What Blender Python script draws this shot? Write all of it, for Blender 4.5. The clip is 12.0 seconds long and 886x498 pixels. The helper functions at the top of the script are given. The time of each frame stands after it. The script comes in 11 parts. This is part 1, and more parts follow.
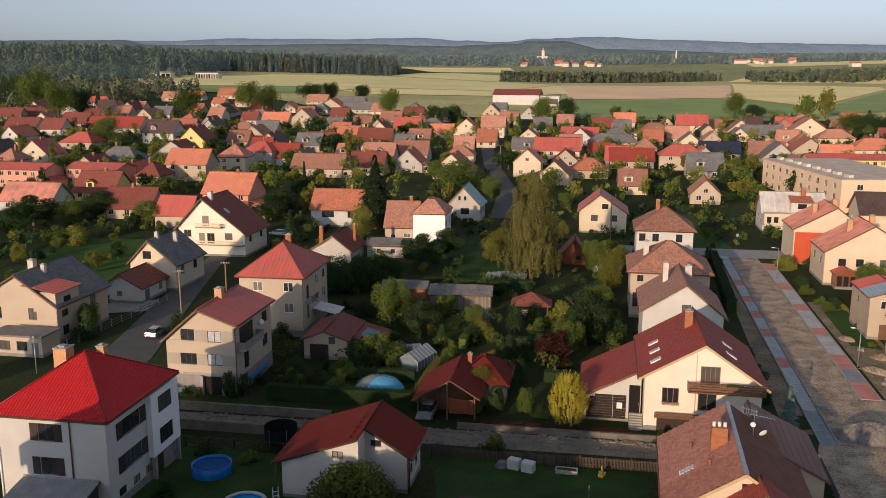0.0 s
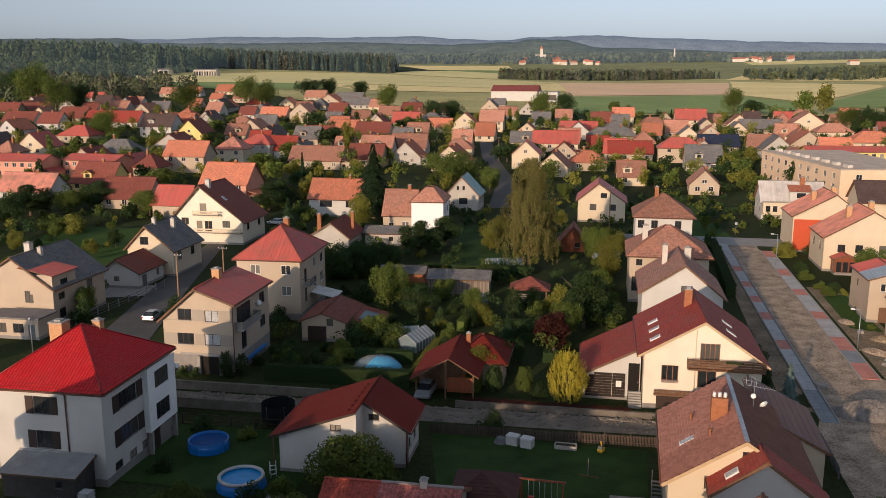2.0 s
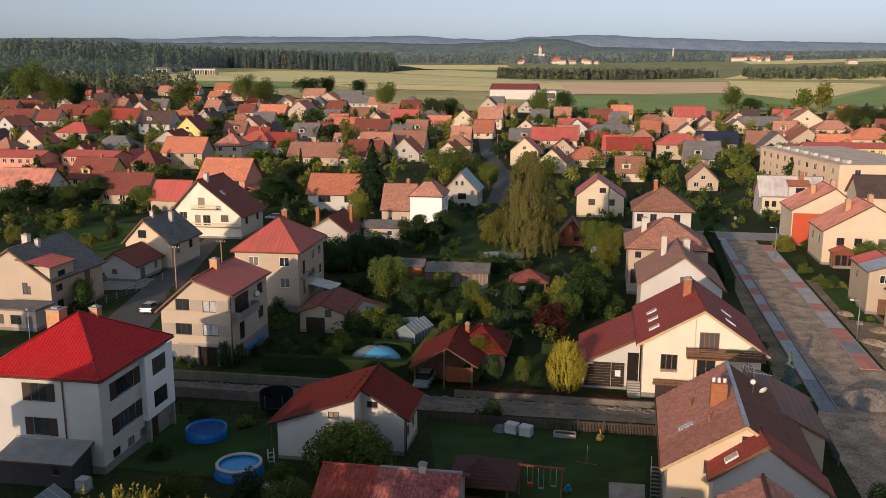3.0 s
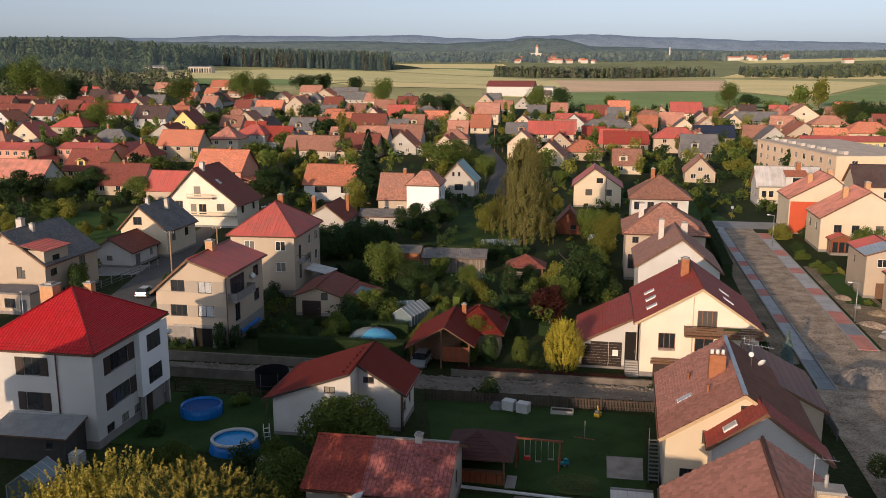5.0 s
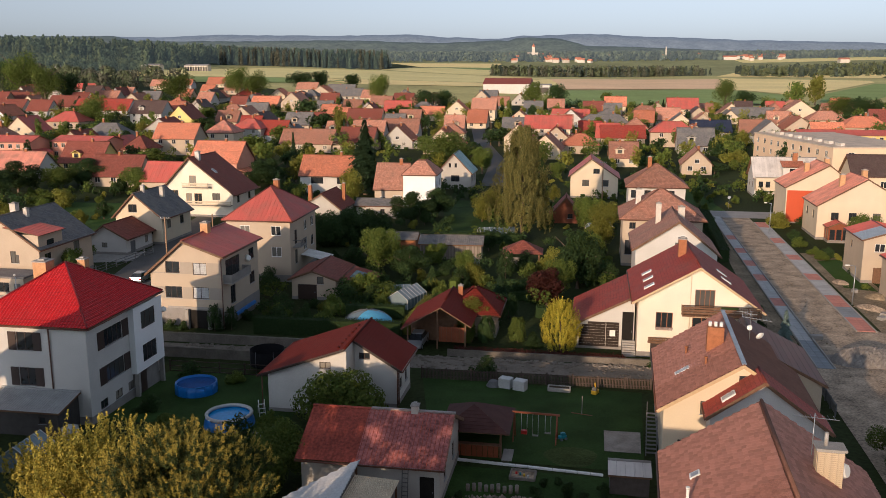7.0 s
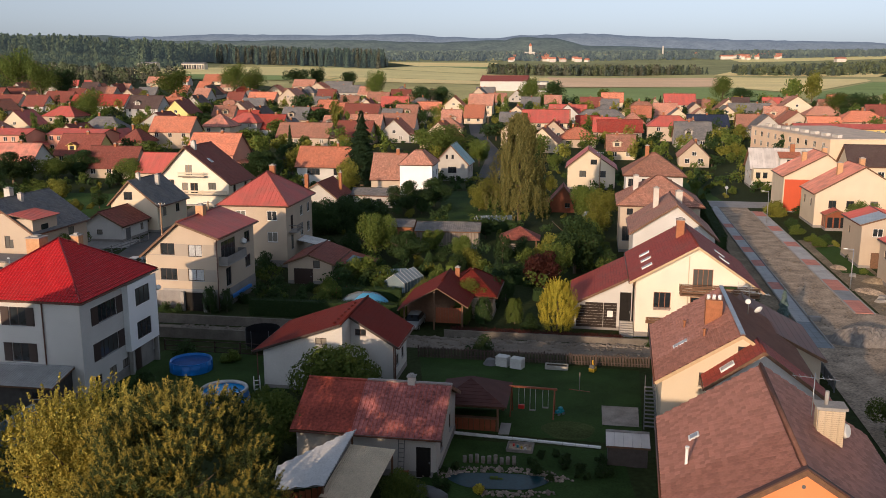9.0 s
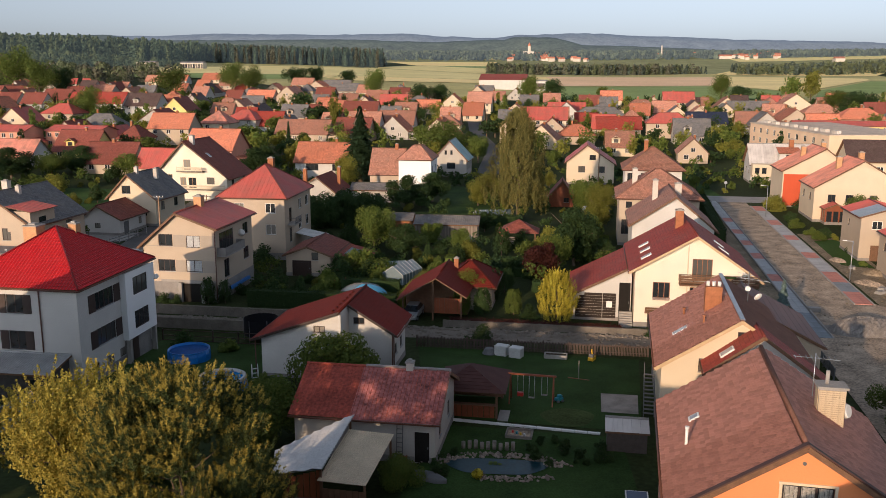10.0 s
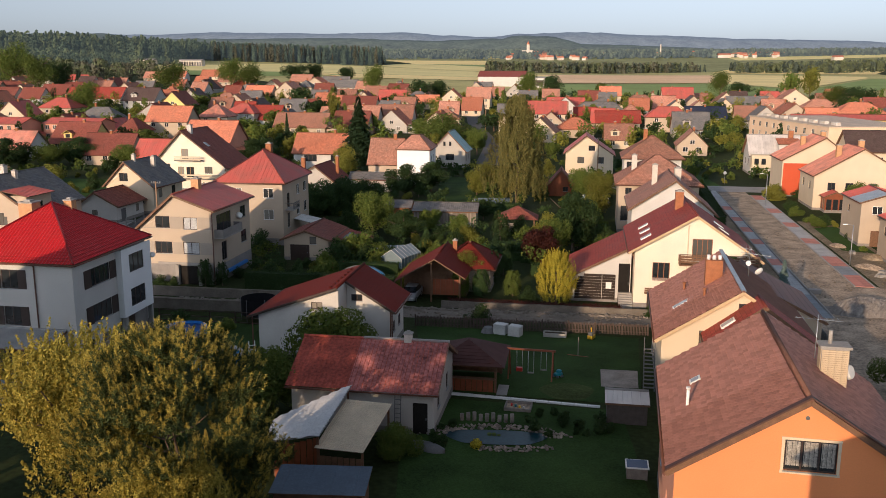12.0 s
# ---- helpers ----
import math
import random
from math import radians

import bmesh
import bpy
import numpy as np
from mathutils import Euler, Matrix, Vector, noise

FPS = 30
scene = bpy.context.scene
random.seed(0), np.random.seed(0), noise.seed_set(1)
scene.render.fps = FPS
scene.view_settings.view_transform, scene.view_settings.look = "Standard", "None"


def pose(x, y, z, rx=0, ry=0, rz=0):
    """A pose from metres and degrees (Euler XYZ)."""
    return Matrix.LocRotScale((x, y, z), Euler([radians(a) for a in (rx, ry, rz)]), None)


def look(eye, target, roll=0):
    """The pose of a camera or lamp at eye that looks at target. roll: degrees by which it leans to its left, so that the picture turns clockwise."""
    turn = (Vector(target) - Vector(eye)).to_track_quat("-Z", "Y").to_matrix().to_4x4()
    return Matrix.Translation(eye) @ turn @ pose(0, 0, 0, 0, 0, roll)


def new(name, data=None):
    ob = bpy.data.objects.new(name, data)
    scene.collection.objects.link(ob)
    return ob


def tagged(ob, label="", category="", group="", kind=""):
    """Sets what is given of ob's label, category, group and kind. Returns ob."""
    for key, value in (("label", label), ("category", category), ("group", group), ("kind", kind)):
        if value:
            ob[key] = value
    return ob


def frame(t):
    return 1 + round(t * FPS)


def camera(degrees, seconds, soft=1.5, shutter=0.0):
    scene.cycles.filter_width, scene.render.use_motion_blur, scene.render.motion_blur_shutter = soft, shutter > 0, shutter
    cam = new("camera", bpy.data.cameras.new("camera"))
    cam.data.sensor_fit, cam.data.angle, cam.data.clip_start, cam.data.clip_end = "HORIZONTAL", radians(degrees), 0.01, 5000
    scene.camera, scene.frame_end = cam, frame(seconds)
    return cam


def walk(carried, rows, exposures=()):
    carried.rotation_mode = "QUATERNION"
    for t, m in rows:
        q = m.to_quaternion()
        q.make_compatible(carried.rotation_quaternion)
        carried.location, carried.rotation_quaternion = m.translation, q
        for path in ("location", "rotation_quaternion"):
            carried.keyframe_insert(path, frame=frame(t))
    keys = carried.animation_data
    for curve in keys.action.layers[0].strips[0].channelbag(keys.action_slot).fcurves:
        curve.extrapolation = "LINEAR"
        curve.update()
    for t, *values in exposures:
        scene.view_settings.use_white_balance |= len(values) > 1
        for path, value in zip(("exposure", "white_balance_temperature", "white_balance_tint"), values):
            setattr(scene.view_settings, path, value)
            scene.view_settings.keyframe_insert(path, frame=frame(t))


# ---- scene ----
cam = camera(54.18, 12.0, soft=0.75)
PATH = [
    (0.0, pose(0.000, 0.000, 38.000, 78.495, 0, 0.322) @ pose(0, 0, 0, 0, 0, -0.041)),
    (1.0, pose(-0.007, 0.003, 36.797, 78.455, 0, 0.279) @ pose(0, 0, 0, 0, 0, -0.034)),
    (2.0, pose(-0.008, 0.008, 35.604, 78.427, 0, 0.211) @ pose(0, 0, 0, 0, 0, -0.026)),
    (3.0, pose(-0.006, 0.016, 34.424, 78.410, 0, 0.123) @ pose(0, 0, 0, 0, 0, -0.015)),
    (4.0, pose(-0.000, 0.028, 33.258, 78.400, 0, 0.021) @ pose(0, 0, 0, 0, 0, -0.003)),
    (5.0, pose(0.009, 0.045, 32.106, 78.396, 0, -0.090) @ pose(0, 0, 0, 0, 0, 0.011)),
    (6.0, pose(0.020, 0.066, 30.969, 78.396, 0, -0.205) @ pose(0, 0, 0, 0, 0, 0.026)),
    (7.0, pose(0.032, 0.092, 29.849, 78.396, 0, -0.319) @ pose(0, 0, 0, 0, 0, 0.042)),
    (8.0, pose(0.046, 0.124, 28.747, 78.395, 0, -0.425) @ pose(0, 0, 0, 0, 0, 0.058)),
    (9.0, pose(0.061, 0.163, 27.665, 78.391, 0, -0.520) @ pose(0, 0, 0, 0, 0, 0.075)),
    (10.0, pose(0.075, 0.208, 26.602, 78.381, 0, -0.597) @ pose(0, 0, 0, 0, 0, 0.093)),
    (11.0, pose(0.089, 0.262, 25.561, 78.363, 0, -0.652) @ pose(0, 0, 0, 0, 0, 0.111)),
    (12.0, pose(0.102, 0.323, 24.543, 78.335, 0, -0.679) @ pose(0, 0, 0, 0, 0, 0.128)),
]
walk(cam, PATH, exposures=[(0.0, 0.15, 5500, 12), (3.2, 0.14, 5500, 12), (5.0, 0.22, 5500, 12), (9.0, 0.3, 5500, 12), (12.0, 0.34, 5500, 12)])

# ---- world, sun, exposure ----
SUN_AZ, SUN_EL = 28.0, 11.5      # degrees from the camera's back towards its left, and above the horizon
world = bpy.data.worlds.new("sky")
scene.world = world
world.use_nodes = True
wn = world.node_tree
sky = wn.nodes.new("ShaderNodeTexSky")
sky.sky_type = 'NISHITA'
sky.sun_disc = False
sky.sun_elevation = radians(SUN_EL)
sky.sun_rotation = radians(180 + SUN_AZ)
sky.air_density, sky.dust_density, sky.ozone_density = 1.0, 1.3, 1.8
hsv = wn.nodes.new("ShaderNodeHueSaturation")
hsv.inputs["Saturation"].default_value = 0.24
wn.links.new(sky.outputs[0], hsv.inputs["Color"])
wn.links.new(hsv.outputs[0], wn.nodes["Background"].inputs[0])
wn.nodes["Background"].inputs[1].default_value = 0.12
sun = new("sun", bpy.data.lights.new("sun", 'SUN'))
sun.data.energy, sun.data.angle, sun.data.color = 3.9, radians(0.5), (1.0, 0.66, 0.37)
sun.matrix_world = look((-math.sin(radians(SUN_AZ)) * 100, -math.cos(radians(SUN_AZ)) * 100, math.tan(radians(SUN_EL)) * 100), (0, 0, 0))



# ---- materials ----
def mat(name, col, rough=0.8, var=0.15, scale=1.5, fine=25.0, bump=0.15, metal=0.0, rnd=0.0, coord='Object', spec=0.4):
    """A plain surface with coarse and fine variation of colour and a fine relief."""
    m = bpy.data.materials.new(name)
    m.use_nodes = True
    nt = m.node_tree
    b = nt.nodes["Principled BSDF"]
    b.inputs["Roughness"].default_value = rough
    b.inputs["Metallic"].default_value = metal
    b.inputs["Specular IOR Level"].default_value = spec
    tc = nt.nodes.new("ShaderNodeTexCoord")
    n1 = nt.nodes.new("ShaderNodeTexNoise")
    n1.inputs["Scale"].default_value, n1.inputs["Detail"].default_value = scale, 5
    n2 = nt.nodes.new("ShaderNodeTexNoise")
    n2.inputs["Scale"].default_value, n2.inputs["Detail"].default_value = fine, 3
    for n in (n1, n2):
        nt.links.new(tc.outputs[coord], n.inputs["Vector"])
    add = nt.nodes.new("ShaderNodeMath")
    add.operation = 'ADD'
    nt.links.new(n1.outputs["Fac"], add.inputs[0])
    nt.links.new(n2.outputs["Fac"], add.inputs[1])
    mr = nt.nodes.new("ShaderNodeMapRange")
    mr.inputs["From Min"].default_value, mr.inputs["From Max"].default_value = 0.6, 1.4
    mr.inputs["To Min"].default_value, mr.inputs["To Max"].default_value = 1 - var * 1.4, 1 + var
    nt.links.new(add.outputs[0], mr.inputs["Value"])
    src = mr.outputs[0]
    if rnd:
        oi = nt.nodes.new("ShaderNodeObjectInfo")
        r2 = nt.nodes.new("ShaderNodeMapRange")
        r2.inputs["To Min"].default_value, r2.inputs["To Max"].default_value = 1 - rnd, 1 + rnd
        nt.links.new(oi.outputs["Random"], r2.inputs["Value"])
        mu = nt.nodes.new("ShaderNodeMath")
        mu.operation = 'MULTIPLY'
        nt.links.new(src, mu.inputs[0])
        nt.links.new(r2.outputs[0], mu.inputs[1])
        src = mu.outputs[0]
    sc = nt.nodes.new("ShaderNodeVectorMath")
    sc.operation = 'SCALE'
    sc.inputs[0].default_value = col
    nt.links.new(src, sc.inputs["Scale"])
    nt.links.new(sc.outputs[0], b.inputs["Base Color"])
    if bump:
        bp = nt.nodes.new("ShaderNodeBump")
        bp.inputs["Strength"].default_value, bp.inputs["Distance"].default_value = bump, 0.05
        nt.links.new(n2.outputs["Fac"], bp.inputs["Height"])
        nt.links.new(bp.outputs[0], b.inputs["Normal"])
    return m


def tile_mat(name, col, tw=0.3, th=0.33, var=0.22, rough=0.75, moss=0.25, offset=0.5, gap=0.03, lichen=(0.16, 0.13, 0.1), spec=0.2, rnd=0.0):
    """Roof covering laid in rows: each tile its own shade, dark joints, blotches of lichen."""
    m = mat(name, col, rough, 0.0, 0.5, 9.0, 0.0, spec=spec)
    nt = m.node_tree
    b = nt.nodes["Principled BSDF"]
    uv = nt.nodes.new("ShaderNodeTexCoord")
    br = nt.nodes.new("ShaderNodeTexBrick")
    br.offset = offset
    br.inputs["Scale"].default_value = 1.0
    br.inputs["Brick Width"].default_value, br.inputs["Row Height"].default_value = tw, th
    br.inputs["Mortar Size"].default_value = gap * 0.5
    br.inputs["Mortar Smooth"].default_value = 0.4
    br.inputs["Color1"].default_value = (*[c * (1 + var) for c in col], 1)
    br.inputs["Color2"].default_value = (*[c * (1 - var) for c in col], 1)
    br.inputs["Mortar"].default_value = (*[c * 0.45 for c in col], 1)
    nt.links.new(uv.outputs["UV"], br.inputs["Vector"])
    no = nt.nodes.new("ShaderNodeTexNoise")
    no.inputs["Scale"].default_value, no.inputs["Detail"].default_value = 0.45, 6
    nt.links.new(uv.outputs["Object"], no.inputs["Vector"])
    mr = nt.nodes.new("ShaderNodeMapRange")
    mr.inputs["From Min"].default_value, mr.inputs["From Max"].default_value = 0.42, 0.75
    mr.inputs["To Max"].default_value = moss * 2
    nt.links.new(no.outputs["Fac"], mr.inputs["Value"])
    mx = nt.nodes.new("ShaderNodeMix")
    mx.data_type = 'RGBA'
    nt.links.new(mr.outputs[0], mx.inputs["Factor"])
    nt.links.new(br.outputs["Color"], mx.inputs["A"])
    mx.inputs["B"].default_value = (*lichen, 1)
    src = mx.outputs["Result"]
    if rnd:
        oi = nt.nodes.new("ShaderNodeObjectInfo")
        rv = nt.nodes.new("ShaderNodeMapRange")
        rv.inputs["To Min"].default_value, rv.inputs["To Max"].default_value = 1 - rnd, 1 + rnd
        nt.links.new(oi.outputs["Random"], rv.inputs["Value"])
        hs = nt.nodes.new("ShaderNodeHueSaturation")
        nt.links.new(rv.outputs[0], hs.inputs["Value"])
        hs.inputs["Saturation"].default_value = 0.92
        nt.links.new(src, hs.inputs["Color"])
        src = hs.outputs[0]
    nt.links.new(src, b.inputs["Base Color"])
    bp = nt.nodes.new("ShaderNodeBump")
    bp.inputs["Strength"].default_value, bp.inputs["Distance"].default_value = 0.5, 0.03
    bp.invert = True
    nt.links.new(br.outputs["Fac"], bp.inputs["Height"])
    nt.links.new(bp.outputs[0], b.inputs["Normal"])
    return m


def leaf_mat(name, col, col2, trans=0.3, rnd=0.25):
    m = bpy.data.materials.new(name)
    m.use_nodes = True
    nt = m.node_tree
    b = nt.nodes["Principled BSDF"]
    b.inputs["Roughness"].default_value = 0.65
    b.inputs["Specular IOR Level"].default_value = 0.12
    geo = nt.nodes.new("ShaderNodeNewGeometry")
    oi = nt.nodes.new("ShaderNodeObjectInfo")
    mx = nt.nodes.new("ShaderNodeMix")
    mx.data_type = 'RGBA'
    mx.inputs["A"].default_value, mx.inputs["B"].default_value = (*col, 1), (*col2, 1)
    nt.links.new(geo.outputs["Random Per Island"], mx.inputs["Factor"])
    mr = nt.nodes.new("ShaderNodeMapRange")
    mr.inputs["To Min"].default_value, mr.inputs["To Max"].default_value = 1 - rnd, 1 + rnd
    nt.links.new(oi.outputs["Random"], mr.inputs["Value"])
    sc = nt.nodes.new("ShaderNodeVectorMath")
    sc.operation = 'SCALE'
    nt.links.new(mx.outputs["Result"], sc.inputs[0])
    nt.links.new(mr.outputs[0], sc.inputs["Scale"])
    nt.links.new(sc.outputs[0], b.inputs["Base Color"])
    tr = nt.nodes.new("ShaderNodeBsdfTranslucent")
    nt.links.new(sc.outputs[0], tr.inputs["Color"])
    ms = nt.nodes.new("ShaderNodeMixShader")
    ms.inputs[0].default_value = trans
    nt.links.new(b.outputs[0], ms.inputs[1])
    nt.links.new(tr.outputs[0], ms.inputs[2])
    nt.links.new(ms.outputs[0], nt.nodes["Material Output"].inputs["Surface"])
    return m


# walls
M_BAYW = mat("render_fresh_white", (0.8, 0.8, 0.78), 0.85, 0.05, 0.4, 12)
M_WHITE = mat("render_white", (0.54, 0.52, 0.48), 0.9, 0.11, 0.4, 12)
M_CREAM = mat("render_cream", (0.62, 0.52, 0.37), 0.9, 0.08, 0.4, 12)
M_CREAMW = mat("render_pale_cream", (0.76, 0.68, 0.54), 0.9, 0.12, 0.4, 12)
M_TAN = mat("render_tan", (0.74, 0.55, 0.37), 0.9, 0.08, 0.4, 12)
M_BEIGE = mat("render_beige", (0.47, 0.38, 0.28), 0.9, 0.09, 0.4, 12)
M_GREY = mat("render_grey", (0.44, 0.41, 0.36), 0.9, 0.12, 0.5, 14)
M_YELLOW = mat("render_yellow", (0.72, 0.56, 0.2), 0.9, 0.08, 0.4, 12)
M_ORANGE = mat("render_orange", (0.74, 0.27, 0.1), 0.9, 0.06, 0.35, 16)
M_SALMON = mat("render_salmon", (0.62, 0.3, 0.2), 0.9, 0.1, 0.5, 14)
M_REDWALL = mat("render_red", (0.5, 0.085, 0.03), 0.85, 0.08, 0.5, 14)
M_CONC = mat("concrete", (0.33, 0.31, 0.28), 0.9, 0.2, 1.2, 20, 0.3)
M_PLINTH = mat("plinth_render", (0.25, 0.23, 0.21), 0.9, 0.2, 1.0, 20, 0.3)
M_BRICK = mat("chimney_brick", (0.33, 0.13, 0.055), 0.9, 0.25, 3, 30, 0.4)
M_CHIMW = mat("chimney_render", (0.55, 0.5, 0.43), 0.9, 0.2, 2, 20, 0.3)
M_BRICKO = mat("orange_brick", (0.52, 0.29, 0.14), 0.9, 0.2, 3, 30, 0.3)
M_WOOD = mat("brown_wood", (0.16, 0.085, 0.045), 0.7, 0.3, 3, 30, 0.3)
M_WOODG = mat("grey_wood", (0.22, 0.19, 0.16), 0.85, 0.3, 3, 30, 0.4)
M_FASCIA = mat("fascia_paint", (0.5, 0.36, 0.2), 0.7, 0.15, 2, 20)
M_DARKFR = mat("window_frame_brown", (0.04, 0.024, 0.018), 0.5, 0.15, 3, 20, 0.05)
M_WHITEFR = mat("window_frame_white", (0.75, 0.74, 0.7), 0.45, 0.05, 3, 20, 0.05)
M_TEAKO = mat("orange_stained_wood", (0.22, 0.06, 0.02), 0.6, 0.2, 2, 20, 0.2)
M_GLASS = mat("window_glass", (0.025, 0.03, 0.035), 0.06, 0.3, 0.7, 2.0, 0.01, spec=0.8)
gnt = M_GLASS.node_tree
goi = gnt.nodes.new("ShaderNodeObjectInfo")
grp = gnt.nodes.new("ShaderNodeMapRange")     # some panes have pale curtains close behind them
grp.inputs["From Min"].default_value, grp.inputs["From Max"].default_value = 0.55, 0.95
gmx = gnt.nodes.new("ShaderNodeMix")
gmx.data_type = 'RGBA'
gmx.inputs["B"].default_value = (0.26, 0.24, 0.2, 1)
gnt.links.new(goi.outputs["Random"], grp.inputs["Value"])
gnt.links.new(grp.outputs[0], gmx.inputs["Factor"])
gbs = gnt.nodes["Principled BSDF"].inputs["Base Color"]
gnt.links.new(gbs.links[0].from_socket, gmx.inputs["A"])
gnt.links.new(gmx.outputs["Result"], gbs)
M_PALEGL = mat("lit_window_glass", (0.45, 0.46, 0.46), 0.25, 0.25, 1.5, 6, 0.01)
M_ZINC = mat("zinc_sheet", (0.36, 0.38, 0.4), 0.4, 0.2, 1.5, 12, 0.1, metal=0.6)
# near-black puts the shade of open doorways and recesses into the colour
M_BLACK = mat("dark_doorway", (0.02, 0.018, 0.016), 0.9, 0.2, 2, 15, 0.1, spec=0.1)
M_LACE = mat("lace_curtain", (0.33, 0.31, 0.27), 0.9, 0.5, 9, 40, 0.2)
M_STEEL = mat("painted_steel", (0.12, 0.12, 0.12), 0.5, 0.2, 3, 20, 0.05)
M_PIPE = mat("downpipe_brown", (0.12, 0.05, 0.03), 0.5, 0.15, 3, 20, 0.05)
# roofs
M_RRED = tile_mat("roof_bright_red_tile", (0.5, 0.018, 0.02), 0.3, 0.35, 0.05, 0.4, 0.04, 0.0, 0.025, spec=0.3)
M_RPINK = tile_mat("roof_red_sheet", (0.49, 0.115, 0.09), 0.62, 9.0, 0.08, 0.55, 0.2, 0.0, 0.02, spec=0.2)
M_RORANGE = tile_mat("roof_orange_tile", (0.58, 0.185, 0.085), 0.28, 0.34, 0.2, 0.8, 0.12, rnd=0.25)
M_RBRICK = tile_mat("roof_old_tile", (0.45, 0.2, 0.125), 0.28, 0.34, 0.22, 0.85, 0.18, rnd=0.28)
M_RBROWN = tile_mat("roof_brown_tile", (0.23, 0.06, 0.038), 0.3, 0.34, 0.2, 0.75, 0.07, rnd=0.12)
M_RDRED = tile_mat("roof_dark_red_tile", (0.33, 0.06, 0.042), 0.3, 0.34, 0.15, 0.65, 0.12, spec=0.15)
M_RROSE = tile_mat("roof_rose_sheet", (0.6, 0.25, 0.18), 0.62, 9.0, 0.1, 0.7, 0.35, 0.0, 0.02, spec=0.15)
M_BSHEET = tile_mat("roof_brown_sheet", (0.17, 0.085, 0.07), 30.0, 0.75, 0.05, 0.6, 0.1, 0.0, 0.09, spec=0.2)
M_SHBASE = mat("roof_underlay", (0.2, 0.1, 0.07), 0.9, 0.2, 1, 10, 0.1, spec=0.1)
M_RSHINGLE = tile_mat("roof_shingle", (0.4, 0.21, 0.155), 0.4, 0.3, 0.16, 0.85, 0.2, lichen=(0.2, 0.18, 0.15))
M_RGREY = tile_mat("roof_grey_slate", (0.17, 0.165, 0.165), 0.4, 0.32, 0.2, 0.8, 0.3, lichen=(0.26, 0.24, 0.2))
M_RDARK = tile_mat("roof_dark_tile", (0.1, 0.066, 0.06), 0.3, 0.34, 0.2, 0.6, 0.15)
M_RTEAL = tile_mat("roof_teal_sheet", (0.28, 0.42, 0.42), 0.6, 9.0, 0.1, 0.5, 0.2, 0.0, 0.02)
M_RPALE = tile_mat("roof_pale_sheet", (0.6, 0.56, 0.52), 0.6, 9.0, 0.1, 0.5, 0.2, 0.0, 0.02)
M_RTAR = mat("roof_felt", (0.2, 0.18, 0.17), 0.9, 0.25, 0.6, 12, 0.2)
M_RCORR = mat("corrugated_sheet", (0.68, 0.67, 0.64), 0.55, 0.2, 0.7, 8, 0.05, metal=0.1)
M_RMAROON = tile_mat("roof_maroon_tile", (0.165, 0.026, 0.018), 0.3, 0.34, 0.08, 0.75, 0.03, spec=0.06)
M_RBLUE = tile_mat("roof_blue_black", (0.03, 0.04, 0.075), 0.3, 0.34, 0.15, 0.5, 0.05)
M_ROLD = mat("weathered_red_sheet", (0.33, 0.075, 0.05), 0.7, 0.5, 0.35, 5, 0.15, spec=0.15)
# leaves and bark
M_BARK = mat("bark", (0.13, 0.095, 0.065), 0.95, 0.3, 3, 18, 0.6)
M_LEAF = leaf_mat("leaves_green", (0.07, 0.11, 0.02), (0.145, 0.175, 0.035))
M_LEAF2 = leaf_mat("leaves_dark", (0.03, 0.06, 0.02), (0.055, 0.085, 0.025))
M_LEAFY = leaf_mat("leaves_olive", (0.13, 0.14, 0.02), (0.22, 0.215, 0.04))
M_NEARL = leaf_mat("leaves_sunlit", (0.18, 0.17, 0.028), (0.52, 0.42, 0.075), 0.35, 0.1)
M_GOLD = leaf_mat("leaves_golden", (0.26, 0.25, 0.02), (0.66, 0.54, 0.06), 0.3, 0.1)
M_BIRCH = leaf_mat("leaves_weeping", (0.09, 0.095, 0.026), (0.18, 0.155, 0.045))
M_PURPLE = leaf_mat("leaves_purple", (0.04, 0.014, 0.012), (0.075, 0.024, 0.016))
M_NEEDLE = leaf_mat("needles", (0.025, 0.05, 0.022), (0.045, 0.075, 0.03), 0.15)
# Dark and bright needles put the crown's shade and lit tips into colour.
M_PINE_SHADE = leaf_mat("old_needles", (0.04, 0.06, 0.02), (0.09, 0.105, 0.03), 0.15, 0.1)
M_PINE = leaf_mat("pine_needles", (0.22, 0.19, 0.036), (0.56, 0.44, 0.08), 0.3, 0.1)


# ---- helpers ----
GRID = -10.5      # degrees: the town's streets


def smooth(t):
    t = min(1.0, max(0.0, t))
    return t * t * (3 - 2 * t)


PROFILE = ((230, 0.0), (500, 4.0), (800, 8.5), (1200, 13.0), (1660, 17.0), (2200, 34.0), (2800, 55.0), (3300, 80.0), (4000, 92.0), (9000, 92.0))


def gz(x, y):
    """Height of the ground."""
    near = 0.9 * (1 - smooth((y - 55) / 40))
    d = math.hypot(x, y)
    r = 0.0
    if d > PROFILE[0][0] and y > 0:
        for (a, za), (b, zb) in zip(PROFILE, PROFILE[1:]):
            if a <= d <= b:
                r = za + (zb - za) * (d - a) / (b - a)
                break
        r *= 1 + (0.5 - 0.5 * math.tanh(x / 200)) * (1 - smooth((d - 1700) / 700))
        r += 13 * (0.5 - 0.5 * math.tanh((x + 560) / 90)) * smooth((d - 950) / 450)
    return near + r


def mesh_of(name, bm, mats, weld=True):
    if weld and len(bm.verts) < 30000:
        bmesh.ops.remove_doubles(bm, verts=bm.verts, dist=0.002)
    me = bpy.data.meshes.new(name)
    bm.to_mesh(me)
    bm.free()
    for m in mats if isinstance(mats, (list, tuple)) else [mats]:
        me.materials.append(m)
    return me


